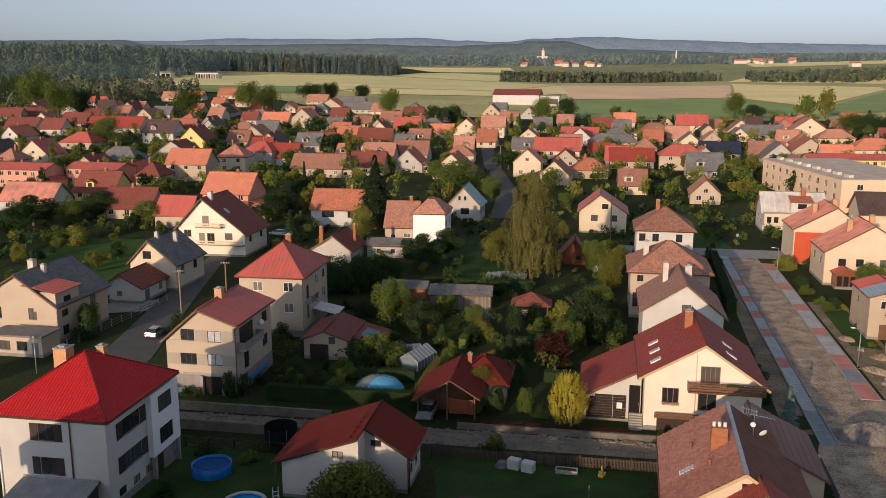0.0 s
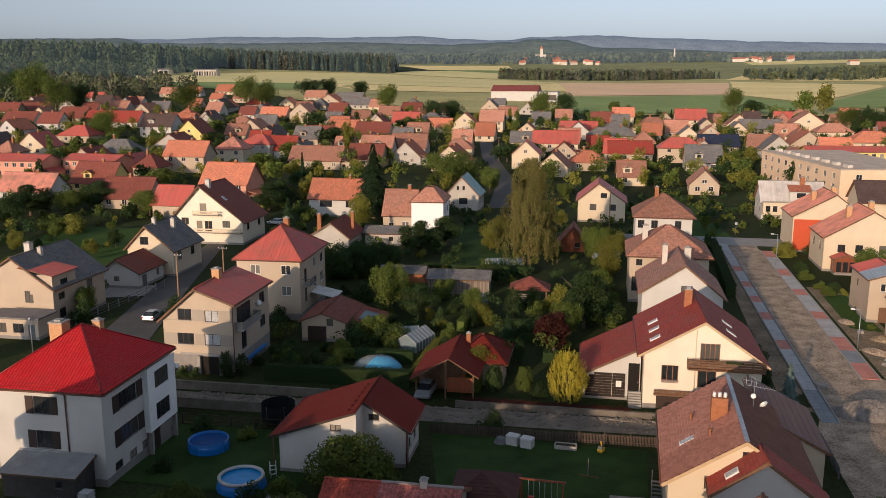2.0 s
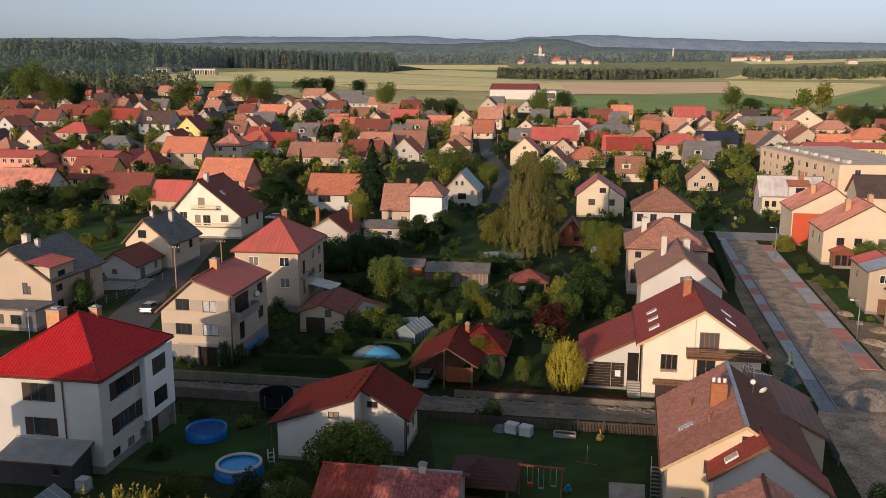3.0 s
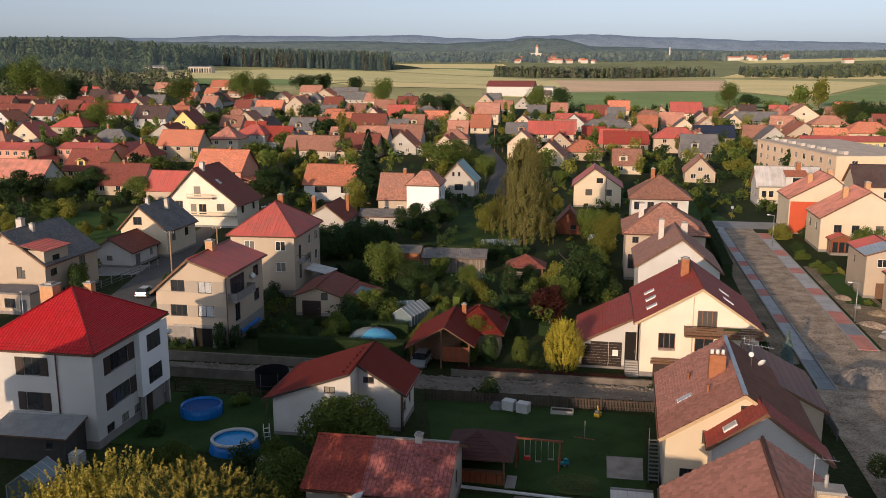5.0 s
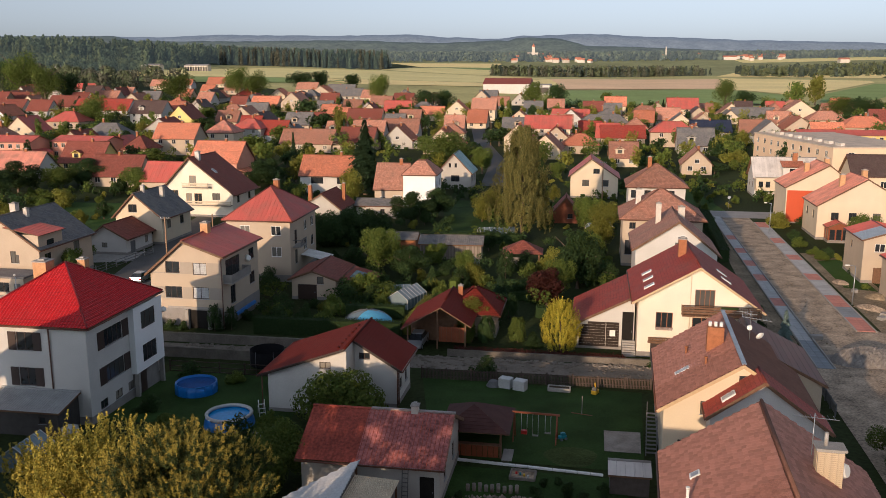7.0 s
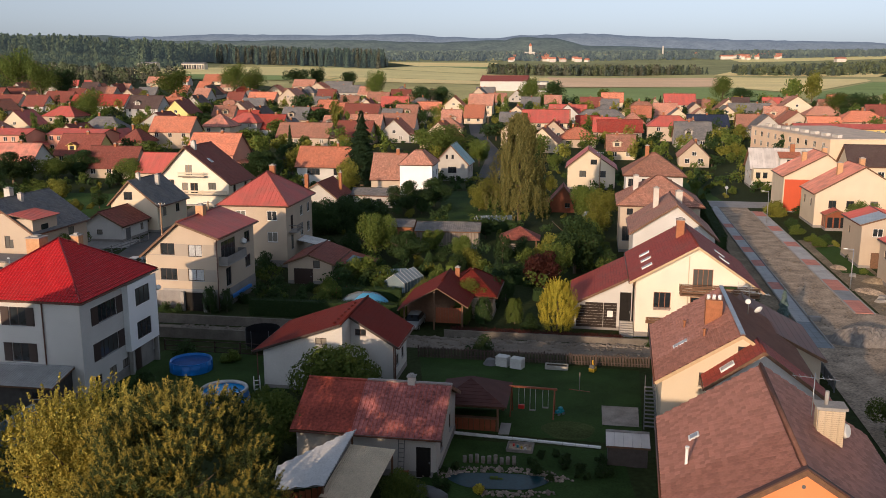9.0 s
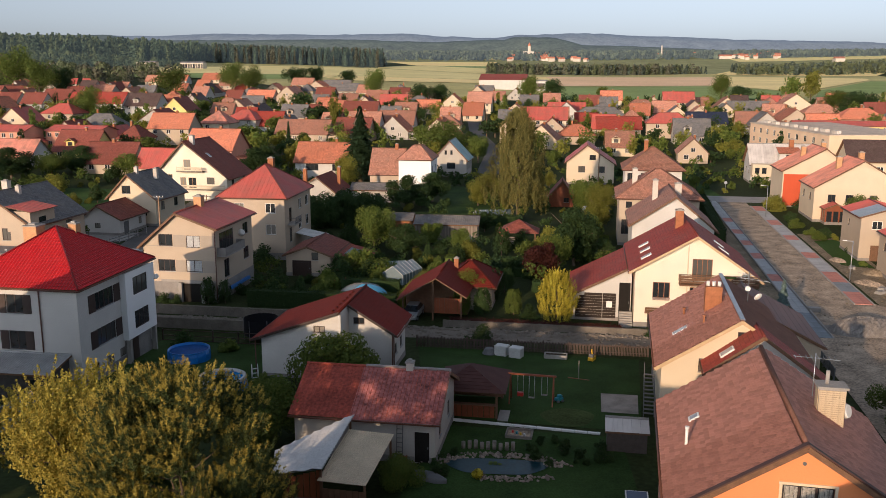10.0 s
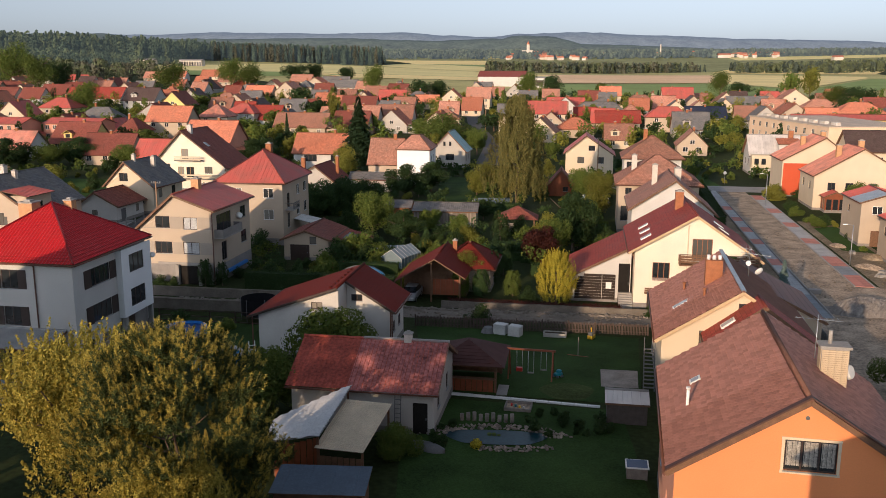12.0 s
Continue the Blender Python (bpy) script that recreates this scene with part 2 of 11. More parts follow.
def part(name, bm, material, parent, label="", kind=""):
    ob = new(name, mesh_of(name, bm, material))
    ob.parent = parent
    return tagged(ob, label, kind=kind)


def thing(name, x, y, rz, label, category, z=None, group="", kind=""):
    ob = new(name)
    ob.empty_display_size = 0.5
    ob.matrix_basis = pose(x, y, gz(x, y) if z is None else z, 0, 0, rz)
    return tagged(ob, label, category, group, kind)


def box(bm, x0, x1, y0, y1, z0, z1, mi=0):
    v = [bm.verts.new(p) for p in ((x0, y0, z0), (x1, y0, z0), (x1, y1, z0), (x0, y1, z0), (x0, y0, z1), (x1, y0, z1), (x1, y1, z1), (x0, y1, z1))]
    fs = []
    for f in ((3, 2, 1, 0), (4, 5, 6, 7), (0, 1, 5, 4), (1, 2, 6, 5), (2, 3, 7, 6), (3, 0, 4, 7)):
        fa = bm.faces.new([v[i] for i in f])
        fa.material_index = mi
        fs.append(fa)
    return v


def beam(bm, a, b, w, h=None, mi=0):
    """A bar of rectangular section from a to b."""
    a, b = Vector(a), Vector(b)
    h = h or w
    t = (b - a).normalized()
    s = t.cross(Vector((0, 0, 1)))
    s = Vector((1, 0, 0)) if s.length < 1e-4 else s.normalized()
    u = s.cross(t)
    v = []
    for p in (a, b):
        for i, j in ((-1, -1), (1, -1), (1, 1), (-1, 1)):
            v.append(bm.verts.new(p + s * (w / 2 * i) + u * (h / 2 * j)))
    for f in ((3, 2, 1, 0), (4, 5, 6, 7), (0, 1, 5, 4), (1, 2, 6, 5), (2, 3, 7, 6), (3, 0, 4, 7)):
        bm.faces.new([v[i] for i in f]).material_index = mi


def tube(bm, a, b, r0, r1=None, n=8, mi=0, cap=True):
    a, b = Vector(a), Vector(b)
    r1 = r0 if r1 is None else r1
    t = (b - a).normalized()
    s = t.orthogonal().normalized()
    u = t.cross(s)
    rings = []
    for p, r in ((a, r0), (b, r1)):
        rings.append([bm.verts.new(p + (s * math.cos(2 * math.pi * k / n) + u * math.sin(2 * math.pi * k / n)) * r) for k in range(n)])
    for k in range(n):
        f = bm.faces.new((rings[0][k], rings[0][(k + 1) % n], rings[1][(k + 1) % n], rings[1][k]))
        f.material_index, f.smooth = mi, True
    if cap:
        bm.faces.new(rings[0][::-1]).material_index = mi
        bm.faces.new(rings[1]).material_index = mi


def clip(poly, a, b):
    """The part of a 2D polygon to the left of the line from a to b."""
    out = []
    side = lambda p: (b[0] - a[0]) * (p[1] - a[1]) - (b[1] - a[1]) * (p[0] - a[0])
    for p, q in zip(poly, poly[1:] + poly[:1]):
        sp, sq = side(p), side(q)
        if sp >= -1e-9:
            out.append(p)
        if (sp > 1e-9 and sq < -1e-9) or (sp < -1e-9 and sq > 1e-9):
            k = sp / (sp - sq)
            out.append((p[0] + (q[0] - p[0]) * k, p[1] + (q[1] - p[1]) * k))
    return out


def clip_all(poly, hull):
    for a, b in zip(hull, hull[1:] + hull[:1]):
        poly = clip(poly, a, b)
        if len(poly) < 3:
            return []
    return poly


def wall_face(bm, hull, holes, origin, ud, nd, depth=0.14):
    """One wall, a convex outline in (u, z) with rectangular openings whose reveals go inwards."""
    us = sorted({min(p[0] for p in hull), max(p[0] for p in hull), *[h[0] for h in holes], *[h[1] for h in holes]})
    zs = sorted({min(p[1] for p in hull), max(p[1] for p in hull), *[h[2] for h in holes], *[h[3] for h in holes]})
    o, ud, nd = Vector(origin), Vector(ud), Vector(nd)
    at = lambda u, z, n=0.0: bm.verts.new(o + ud * u + nd * n + Vector((0, 0, z)))
    for u0, u1 in zip(us, us[1:]):
        for z0, z1 in zip(zs, zs[1:]):
            if any(h[0] - 1e-6 <= u0 and u1 <= h[1] + 1e-6 and h[2] - 1e-6 <= z0 and z1 <= h[3] + 1e-6 for h in holes):
                continue
            c = clip_all([(u0, z0), (u1, z0), (u1, z1), (u0, z1)], hull)
            if len(c) > 2:
                try:
                    bm.faces.new([at(*p) for p in c])
                except ValueError:
                    pass
    for u0, u1, z0, z1 in holes:
        cs = [(u0, z0), (u1, z0), (u1, z1), (u0, z1)]
        for p, q in zip(cs, cs[1:] + cs[:1]):
            bm.faces.new((at(*p), at(*q), at(*q, -depth), at(*p, -depth)))


def slope(bm, pts, th=0.16, course=0.34, step=0.03, mode="course", mi=0, under=1):
    """A roof slope: pts[0] to pts[1] is its eave, the rest goes round; rows of tiles, waves or standing seams on its top."""
    P = [Vector(p) for p in pts]
    u = (P[1] - P[0]).normalized()
    n = u.cross(P[2] - P[1]).normalized()
    if n.z < 0:
        n = -n
    v = n.cross(u).normalized()
    if v.z < 0:
        v = -v
    hull = [((p - P[0]).dot(u), (p - P[0]).dot(v)) for p in P]
    area = sum(a[0] * b[1] - b[0] * a[1] for a, b in zip(hull, hull[1:] + hull[:1]))
    if area < 0:
        hull = hull[::-1]
    uvl = bm.loops.layers.uv.verify()
    at = lambda a, b, c: P[0] + u * a + v * b + n * c

    def face(c, hs):
        vs = [bm.verts.new(at(p[0], p[1], h)) for p, h in zip(c, hs)]
        f = bm.faces.new(vs)
        f.material_index = mi
        for l, p in zip(f.loops, c):
            l[uvl].uv = p
        return f
    u0, u1 = min(p[0] for p in hull), max(p[0] for p in hull)
    v0, v1 = min(p[1] for p in hull), max(p[1] for p in hull)
    if mode == "course" or mode == "wave":
        rows = max(1, round((v1 - v0) / course))
        dv = (v1 - v0) / rows
        for r in range(rows):
            a, b = v0 + r * dv, v0 + (r + 1) * dv
            cols = [(u0, u1)] if mode == "course" else [(u0 + k * 0.05, u0 + (k + 1) * 0.05) for k in range(int((u1 - u0) / 0.05) + 1)]
            for c0, c1 in cols:
                c = clip_all([(c0, a), (c1, a), (c1, b), (c0, b)], hull)
                if len(c) < 3:
                    continue
                wv = (lambda q: 0.03 * math.cos(2 * math.pi * q / 0.3)) if mode == "wave" else (lambda q: 0.0)
                f = face(c, [step * (1 - (p[1] - a) / dv) + wv(p[0]) for p in c])
                f.smooth = mode == "wave"
                low = [p for p in c if abs(p[1] - a) < 1e-6]
                if len(low) >= 2:
                    l0, l1 = min(low), max(low)
                    face([l0, l1, l1, l0][::-1], [step + wv(l0[0]), step + wv(l1[0]), wv(l1[0]), wv(l0[0])][::-1])
    else:
        wid = 0.02 if mode == "seam" else course * (0.45 if mode == "ribs" else 0.3)
        hgt = {"seam": 0.026, "ribs": 0.11}.get(mode, 0.035)
        brk = [(u0, 0.0)]
        k = u0 + course / 2
        while k + wid < u1:
            brk += [(k - wid, 0.0), (k, hgt), (k + wid, 0.0)]
            k += course
        brk.append((u1, 0.0))
        for (p0, h0), (p1, h1) in zip(brk, brk[1:]):
            c = clip_all([(p0, v0), (p1, v0), (p1, v1), (p0, v1)], hull)
            if len(c) > 2 and p1 > p0:
                face(c, [h0 + (h1 - h0) * (p[0] - p0) / (p1 - p0) for p in c])
    # underside and edges
    lower = [bm.verts.new(at(p[0], p[1], -th)) for p in hull]
    upper = [bm.verts.new(at(p[0], p[1], 0.0)) for p in hull]
    bm.faces.new(lower[::-1]).material_index = under
    for k in range(len(hull)):
        j = (k + 1) % len(hull)
        bm.faces.new((lower[k], lower[j], upper[j], upper[k])).material_index = under


WINDOW_MESHES = {}


def window_meshes(w, h, frame_mat, bars):
    """Frame with its bars and sill, and the pane behind it, shared between windows of one size."""
    key = (round(w, 2), round(h, 2), frame_mat.name, bars)
    if key not in WINDOW_MESHES:
        bm = bmesh.new()
        f = 0.07
        es = [-w / 2 + w * k / (bars + 1) for k in range(bars + 2)]
        holes = [(p + f / (1 if k == 0 else 2), q - f / (1 if k == bars else 2), f, h - f) for k, (p, q) in enumerate(zip(es, es[1:]))]
        wall_face(bm, [(-w / 2, 0), (w / 2, 0), (w / 2, h), (-w / 2, h)], holes, (0, -0.03, 0), (1, 0, 0), (0, -1, 0), 0.05)
        g = bmesh.new()
        box(g, -w / 2 + 0.01, w / 2 - 0.01, -0.005, 0.015, 0.01, h - 0.01)
        a, b = mesh_of("window", bm, frame_mat), mesh_of("pane", g, M_GLASS)
        WINDOW_MESHES[key] = (a, b)
    return WINDOW_MESHES[key]


def sill_mesh(w):
    key = ("sill", round(w, 2))
    if key not in WINDOW_MESHES:
        bm = bmesh.new()
        box(bm, -w / 2 - 0.04, w / 2 + 0.04, -0.16, 0.0, -0.04, -0.002)
        WINDOW_MESHES[key] = mesh_of("sill", bm, M_ZINC)
    return WINDOW_MESHES[key]


FACES = {"f": ((1, 0, 0), (0, -1, 0), 0), "r": ((0, 1, 0), (1, 0, 0), 90), "b": ((-1, 0, 0), (0, 1, 0), 180), "l": ((0, -1, 0), (-1, 0, 0), -90)}


def house(x, y, rz, ext, roof, wall, label, roof_mat=M_RORANGE, windows=(), doors=(), chimneys=(), frame_mat=M_DARKFR, name="house", category="house",
          over=0.5, mode="course", course=0.34, plinth=0.45, z=None, group="", gutters=True, pane=None, wallmats=None, fascia=M_WOOD, sills=True):
    """A house: ext is its plan (x0, x1, y0, y1); roof is ('gable', ridge x, ridge z, left eave z, right eave z), ('cross', the same with the ridge
    along x: ridge y, ridge z, front eave z, back eave z), ('hip', eave z, ridge z, inset x, inset y) or ('flat', z). windows: (face, u, sill z, w, h, bars)."""
    x0, x1, y0, y1 = ext
    ob = thing(name, x, y, rz, label, category, z, group)
    kind = roof[0]
    if kind == "gable":
        _, rx, rzz, zl, zr = roof
        hulls = {"f": [(x0, 0), (x1, 0), (x1, zr), (rx, rzz), (x0, zl)], "b": [(-x1, 0), (-x0, 0), (-x0, zl), (-rx, rzz), (-x1, zr)],
                 "r": [(y0, 0), (y1, 0), (y1, zr), (y0, zr)], "l": [(-y1, 0), (-y0, 0), (-y0, zl), (-y1, zl)]}
    elif kind == "cross":
        _, ry, rzz, zf, zb = roof
        hulls = {"f": [(x0, 0), (x1, 0), (x1, zf), (x0, zf)], "b": [(-x1, 0), (-x0, 0), (-x0, zb), (-x1, zb)],
                 "r": [(y0, 0), (y1, 0), (y1, zb), (ry, rzz), (y0, zf)], "l": [(-y1, 0), (-y0, 0), (-y0, zf), (-ry, rzz), (-y1, zb)]}
    else:
        h = roof[1]
        hulls = {"f": [(x0, 0), (x1, 0), (x1, h), (x0, h)], "b": [(-x1, 0), (-x0, 0), (-x0, h), (-x1, h)],
                 "r": [(y0, 0), (y1, 0), (y1, h), (y0, h)], "l": [(-y1, 0), (-y0, 0), (-y0, h), (-y1, h)]}
    orig = {"f": (0, y0, 0), "b": (0, y1, 0), "r": (x1, 0, 0), "l": (x0, 0, 0)}
    for f in "frbl":
        ud, nd, turn = FACES[f]
        holes = [(w[1] - w[3] / 2, w[1] + w[3] / 2, w[2], w[2] + w[4]) for w in windows if w[0] == f] + [(d[1] - d[2] / 2, d[1] + d[2] / 2, 0.0, d[3]) for d in doors if d[0] == f]
        bm = bmesh.new()
        wall_face(bm, hulls[f], holes, orig[f], ud, nd)
        part("wall", bm, (wallmats or {}).get(f, wall), ob)
        for w in windows:
            if w[0] != f:
                continue
            a, g = window_meshes(w[3], w[4], w[6] if len(w) > 6 else frame_mat, w[5])
            m = pose(0, 0, 0, 0, 0, turn)
            m.translation = Vector(orig[f]) + Vector(ud) * w[1] + Vector((0, 0, w[2])) - Vector(nd) * 0.09
            wo = new("window", a)
            wo.parent = ob
            wo.matrix_basis = m
            po = new("pane", g)
            po.parent = wo
            if sills:
                so = new("sill", sill_mesh(w[3]))
                so.parent = wo
            if len(w) > 7:
                po.material_slots[0].link = 'OBJECT'
                po.material_slots[0].material = w[7]
        for d in doors:
            if d[0] != f:
                continue
            bm = bmesh.new()
            box(bm, -d[2] / 2, d[2] / 2, -0.03, 0.03, 0, d[3])
            for k in (0.25, 0.68):
                box(bm, -d[2] * 0.36, d[2] * 0.36, -0.045, -0.03, d[3] * k - d[3] * 0.16, d[3] * k + d[3] * 0.18)
            do = part("door", bm, d[4] if len(d) > 4 else M_WOOD, ob)
            m = pose(0, 0, 0, 0, 0, turn)
            m.translation = Vector(orig[f]) + Vector(ud) * d[1] - Vector(nd) * 0.1
            do.matrix_basis = m
            hb = bmesh.new()
            box(hb, d[2] * 0.36, d[2] * 0.42, -0.09, -0.03, d[3] * 0.46, d[3] * 0.52)
            part("door_handle", hb, M_STEEL, do)
    if plinth:
        bm = bmesh.new()
        gaps = sorted((d[1] - d[2] / 2, d[1] + d[2] / 2) for d in doors if d[0] == "f")
        e = 0.03
        xs = x0 - e
        for a, b in gaps + [(x1 + e, x1 + e)]:
            box(bm, xs, a, y0 - e, y0, -0.4, plinth)
            xs = b
        gaps = sorted((d[1] - d[2] / 2, d[1] + d[2] / 2) for d in doors if d[0] == "r")
        ys = y0
        for a, b in gaps + [(y1, y1)]:
            box(bm, x1, x1 + e, ys, a, -0.4, plinth)
            ys = b
        box(bm, x0 - e, x0, y0, y1, -0.4, plinth)
        part("plinth", bm, M_PLINTH, ob)
    # roof
    bm = bmesh.new()
    lift = 0.17
    eaves = []
    if kind == "gable":
        kl, kr = (rzz - zl) / (rx - x0), (rzz - zr) / (x1 - rx)
        a, b = y0 - over, y1 + over
        top = rzz + lift
        el, er = (x0 - over, zl - kl * over + lift), (x1 + over, zr - kr * over + lift)
        slope(bm, [(el[0], b, el[1]), (el[0], a, el[1]), (rx, a, top), (rx, b, top)], course=course, mode=mode)
        slope(bm, [(er[0], a, er[1]), (er[0], b, er[1]), (rx, b, top), (rx, a, top)], course=course, mode=mode)
        ridge = ((rx, a, top + 0.02), (rx, b, top + 0.02))
        eaves = [((el[0] - 0.06, a, el[1] - 0.12), (el[0] - 0.06, b, el[1] - 0.12)), ((er[0] + 0.06, a, er[1] - 0.12), (er[0] + 0.06, b, er[1] - 0.12))]
        verge = [((el[0], a, el[1]), (rx, a, top)), ((er[0], a, er[1]), (rx, a, top))]
    elif kind == "cross":
        kf, kb = (rzz - zf) / (ry - y0), (rzz - zb) / (y1 - ry)
        a, b = x0 - over, x1 + over
        top = rzz + lift
        ef, eb = (y0 - over, zf - kf * over + lift), (y1 + over, zb - kb * over + lift)
        slope(bm, [(a, ef[0], ef[1]), (b, ef[0], ef[1]), (b, ry, top), (a, ry, top)], course=course, mode=mode)
        slope(bm, [(b, eb[0], eb[1]), (a, eb[0], eb[1]), (a, ry, top), (b, ry, top)], course=course, mode=mode)
        ridge = ((a, ry, top + 0.02), (b, ry, top + 0.02))
        eaves = [((a, ef[0] - 0.06, ef[1] - 0.12), (b, ef[0] - 0.06, ef[1] - 0.12)), ((a, eb[0] + 0.06, eb[1] - 0.12), (b, eb[0] + 0.06, eb[1] - 0.12))]
        verge = [((b, ef[0], ef[1]), (b, ry, top)), ((b, eb[0], eb[1]), (b, ry, top)), ((a, ef[0], ef[1]), (a, ry, top))]
    elif kind == "hip":
        _, h, rzz, ix, iy = roof
        a, b, c, d = x0 - over, x1 + over, y0 - over, y1 + over
        h2, top = h + lift - 0.12, rzz + lift
        A, B = (x0 + ix, y0 + iy, top), (x1 - ix, y0 + iy, top)
        C, D = (x1 - ix, y1 - iy, top), (x0 + ix, y1 - iy, top)
        uniq = lambda ps: [p for k, p in enumerate(ps) if (Vector(p) - Vector(ps[k - 1])).length > 0.02]
        slope(bm, uniq([(a, c, h2), (b, c, h2), B, A]), course=course, mode=mode)
        slope(bm, uniq([(b, c, h2), (b, d, h2), C, B]), course=course, mode=mode)
        slope(bm, uniq([(b, d, h2), (a, d, h2), D, C]), course=course, mode=mode)
        slope(bm, uniq([(a, d, h2), (a, c, h2), A, D]), course=course, mode=mode)
        eaves = [((a, c - 0.06, h2 - 0.12), (b, c - 0.06, h2 - 0.12)), ((b + 0.06, c, h2 - 0.12), (b + 0.06, d, h2 - 0.12))]
        verge = []
        ridge = None
        rb = bmesh.new()
        for p, q in (((a, c, h2), A), ((b, c, h2), B), ((b, d, h2), C), ((a, d, h2), D), (A, B), (B, C)):
            if (Vector(p) - Vector(q)).length > 0.05:
                tube(rb, Vector(p) + Vector((0, 0, 0.03)), Vector(q) + Vector((0, 0, 0.03)), 0.09, n=6)
        part("ridge_tiles", rb, roof_mat, ob)
        sb = bmesh.new()
        box(sb, x0 - over * 0.9, x1 + over * 0.9, y0 - over * 0.9, y1 + over * 0.9, h2 - 0.2, h2 - 0.1)
        part("soffit", sb, fascia, ob)
    else:
        h = roof[1]
        box(bm, x0 - over * 0.4, x1 + over * 0.4, y0 - over * 0.4, y1 + over * 0.4, h, h + 0.25)
        ridge, verge = None, []
    part("roof", bm, [roof_mat, fascia], ob)
    if ridge:
        rb = bmesh.new()
        tube(rb, ridge[0], ridge[1], 0.11, n=6)
        part("ridge_tiles", rb, roof_mat, ob)
    if verge and gutters:
        for p, q in verge[:2]:
            vb = bmesh.new()
            beam(vb, Vector(p) + Vector((0, 0, -0.1)), Vector(q) + Vector((0, 0, -0.1)), 0.05, 0.24)
            part("bargeboard", vb, fascia, ob)
    if gutters:
        for p, q in eaves:
            gb = bmesh.new()
            tube(gb, p, q, 0.07, n=6)
            part("gutter", gb, M_PIPE, ob)
    for c in chimneys:
        cx, cy, cz, ct, cw = c[:5]
        bm = bmesh.new()
        box(bm, -cw / 2, cw / 2, -cw / 2, cw / 2, cz, ct - 0.1)
        co = part("chimney", bm, c[5] if len(c) > 5 else M_BRICK, ob)
        co.matrix_basis = pose(cx, cy, 0)
        bm = bmesh.new()
        box(bm, -cw / 2 - 0.06, cw / 2 + 0.06, -cw / 2 - 0.06, cw / 2 + 0.06, ct - 0.1, ct)
        box(bm, -cw / 4, cw / 4, -cw / 4, cw / 4, ct, ct + 0.15)
        part("chimney_cap", bm, M_CONC, co)
    return ob


from mathutils.geometry import tessellate_polygon


# ---- ground ----
def ground_mat():
    m = mat("grass_ground", (0.034, 0.046, 0.014), 0.95, 0.4, 0.06, 2.5, 0.5, spec=0.1)
    return m


M_GRASS = ground_mat()
M_LAWN = mat("mown_lawn", (0.036, 0.068, 0.016), 0.95, 0.42, 0.3, 9, 0.5, spec=0.1)
M_MEADOW = mat("meadow_grass", (0.05, 0.092, 0.018), 0.95, 0.3, 0.1, 6, 0.5, spec=0.1)
M_SOIL = mat("garden_soil", (0.07, 0.055, 0.035), 0.95, 0.35, 0.8, 10, 0.6, spec=0.1)
M_ASPHALT = mat("asphalt", (0.09, 0.085, 0.08), 0.85, 0.2, 0.4, 20, 0.3)
M_ASPHL = mat("worn_asphalt", (0.3, 0.29, 0.28), 0.85, 0.2, 0.4, 20, 0.3)
M_GRAVEL = mat("gravel_bed", (0.4, 0.31, 0.22), 0.95, 0.6, 0.45, 4.5, 1.0)
M_LANE = mat("lane_gravel", (0.2, 0.17, 0.135), 0.95, 0.35, 0.4, 6, 0.7)

xs = sorted({*[i * 12 for i in range(-25, 26)], *[s * (300 + 45 * k * (1 + k * 0.06)) for s in (-1, 1) for k in range(1, 42)]})
ys = sorted({*[-120 + 12 * i for i in range(50)], *[470 + 30 * k * (1 + k * 0.03) for k in range(1, 70)], -700, -400, -220})
gv = [(x, y, gz(x, y)) for y in ys for x in xs]
nx = len(xs)
gf = [(j * nx + i, j * nx + i + 1, (j + 1) * nx + i + 1, (j + 1) * nx + i) for j in range(len(ys) - 1) for i in range(nx - 1)]
gm = bpy.data.meshes.new("ground")
gm.from_pydata(gv, [], gf)
gm.materials.append(M_GRASS)
for p in gm.polygons:
    p.use_smooth = True
tagged(new("ground", gm), "gently rolling green ground under the town", "ground", kind="structure")


def patch(name, pts, material, label, category, lift=0.06, step=8.0, kind="structure"):
    """A flat area laid on the ground, an outline in plan."""
    bm = bmesh.new()
    x0, x1 = min(p[0] for p in pts), max(p[0] for p in pts)
    y0, y1 = min(p[1] for p in pts), max(p[1] for p in pts)
    ex, ey = [x0], [y0]
    while ex[-1] < x1:
        ex.append(ex[-1] + step)
    while ey[-1] < y1:
        ey.append(ey[-1] + step)
    seen = {}
    for tri in tessellate_polygon([[Vector((*p, 0)) for p in pts]]):
        t = [pts[i] for i in tri]
        if (t[1][0] - t[0][0]) * (t[2][1] - t[0][1]) - (t[1][1] - t[0][1]) * (t[2][0] - t[0][0]) < 0:
            t = t[::-1]
        for a, b in zip(ex, ex[1:]):
            if b < min(p[0] for p in t) or a > max(p[0] for p in t):
                continue
            for c, d in zip(ey, ey[1:]):
                q = clip_all([(a, c), (b, c), (b, d), (a, d)], t)
                if len(q) > 2:
                    vs = []
                    for p in q:
                        k = (round(p[0], 2), round(p[1], 2))
                        if k not in seen:
                            seen[k] = bm.verts.new((p[0], p[1], gz(p[0], p[1]) + lift))
                        if seen[k] not in vs:
                            vs.append(seen[k])
                    if len(vs) > 2:
                        try:
                            bm.faces.new(vs)
                        except ValueError:
                            pass
    bmesh.ops.recalc_face_normals(bm, faces=bm.faces[:])
    if bm.faces and sum(f.normal.z for f in bm.faces) < 0:
        bmesh.ops.reverse_faces(bm, faces=bm.faces[:])
    ob = new(name, mesh_of(name, bm, material))
    return tagged(ob, label, category, kind=kind)


# ---- trees ----
def rand_unit(rs, n):
    v = rs.normal(size=(n, 3))
    return v / np.linalg.norm(v, axis=1)[:, None]


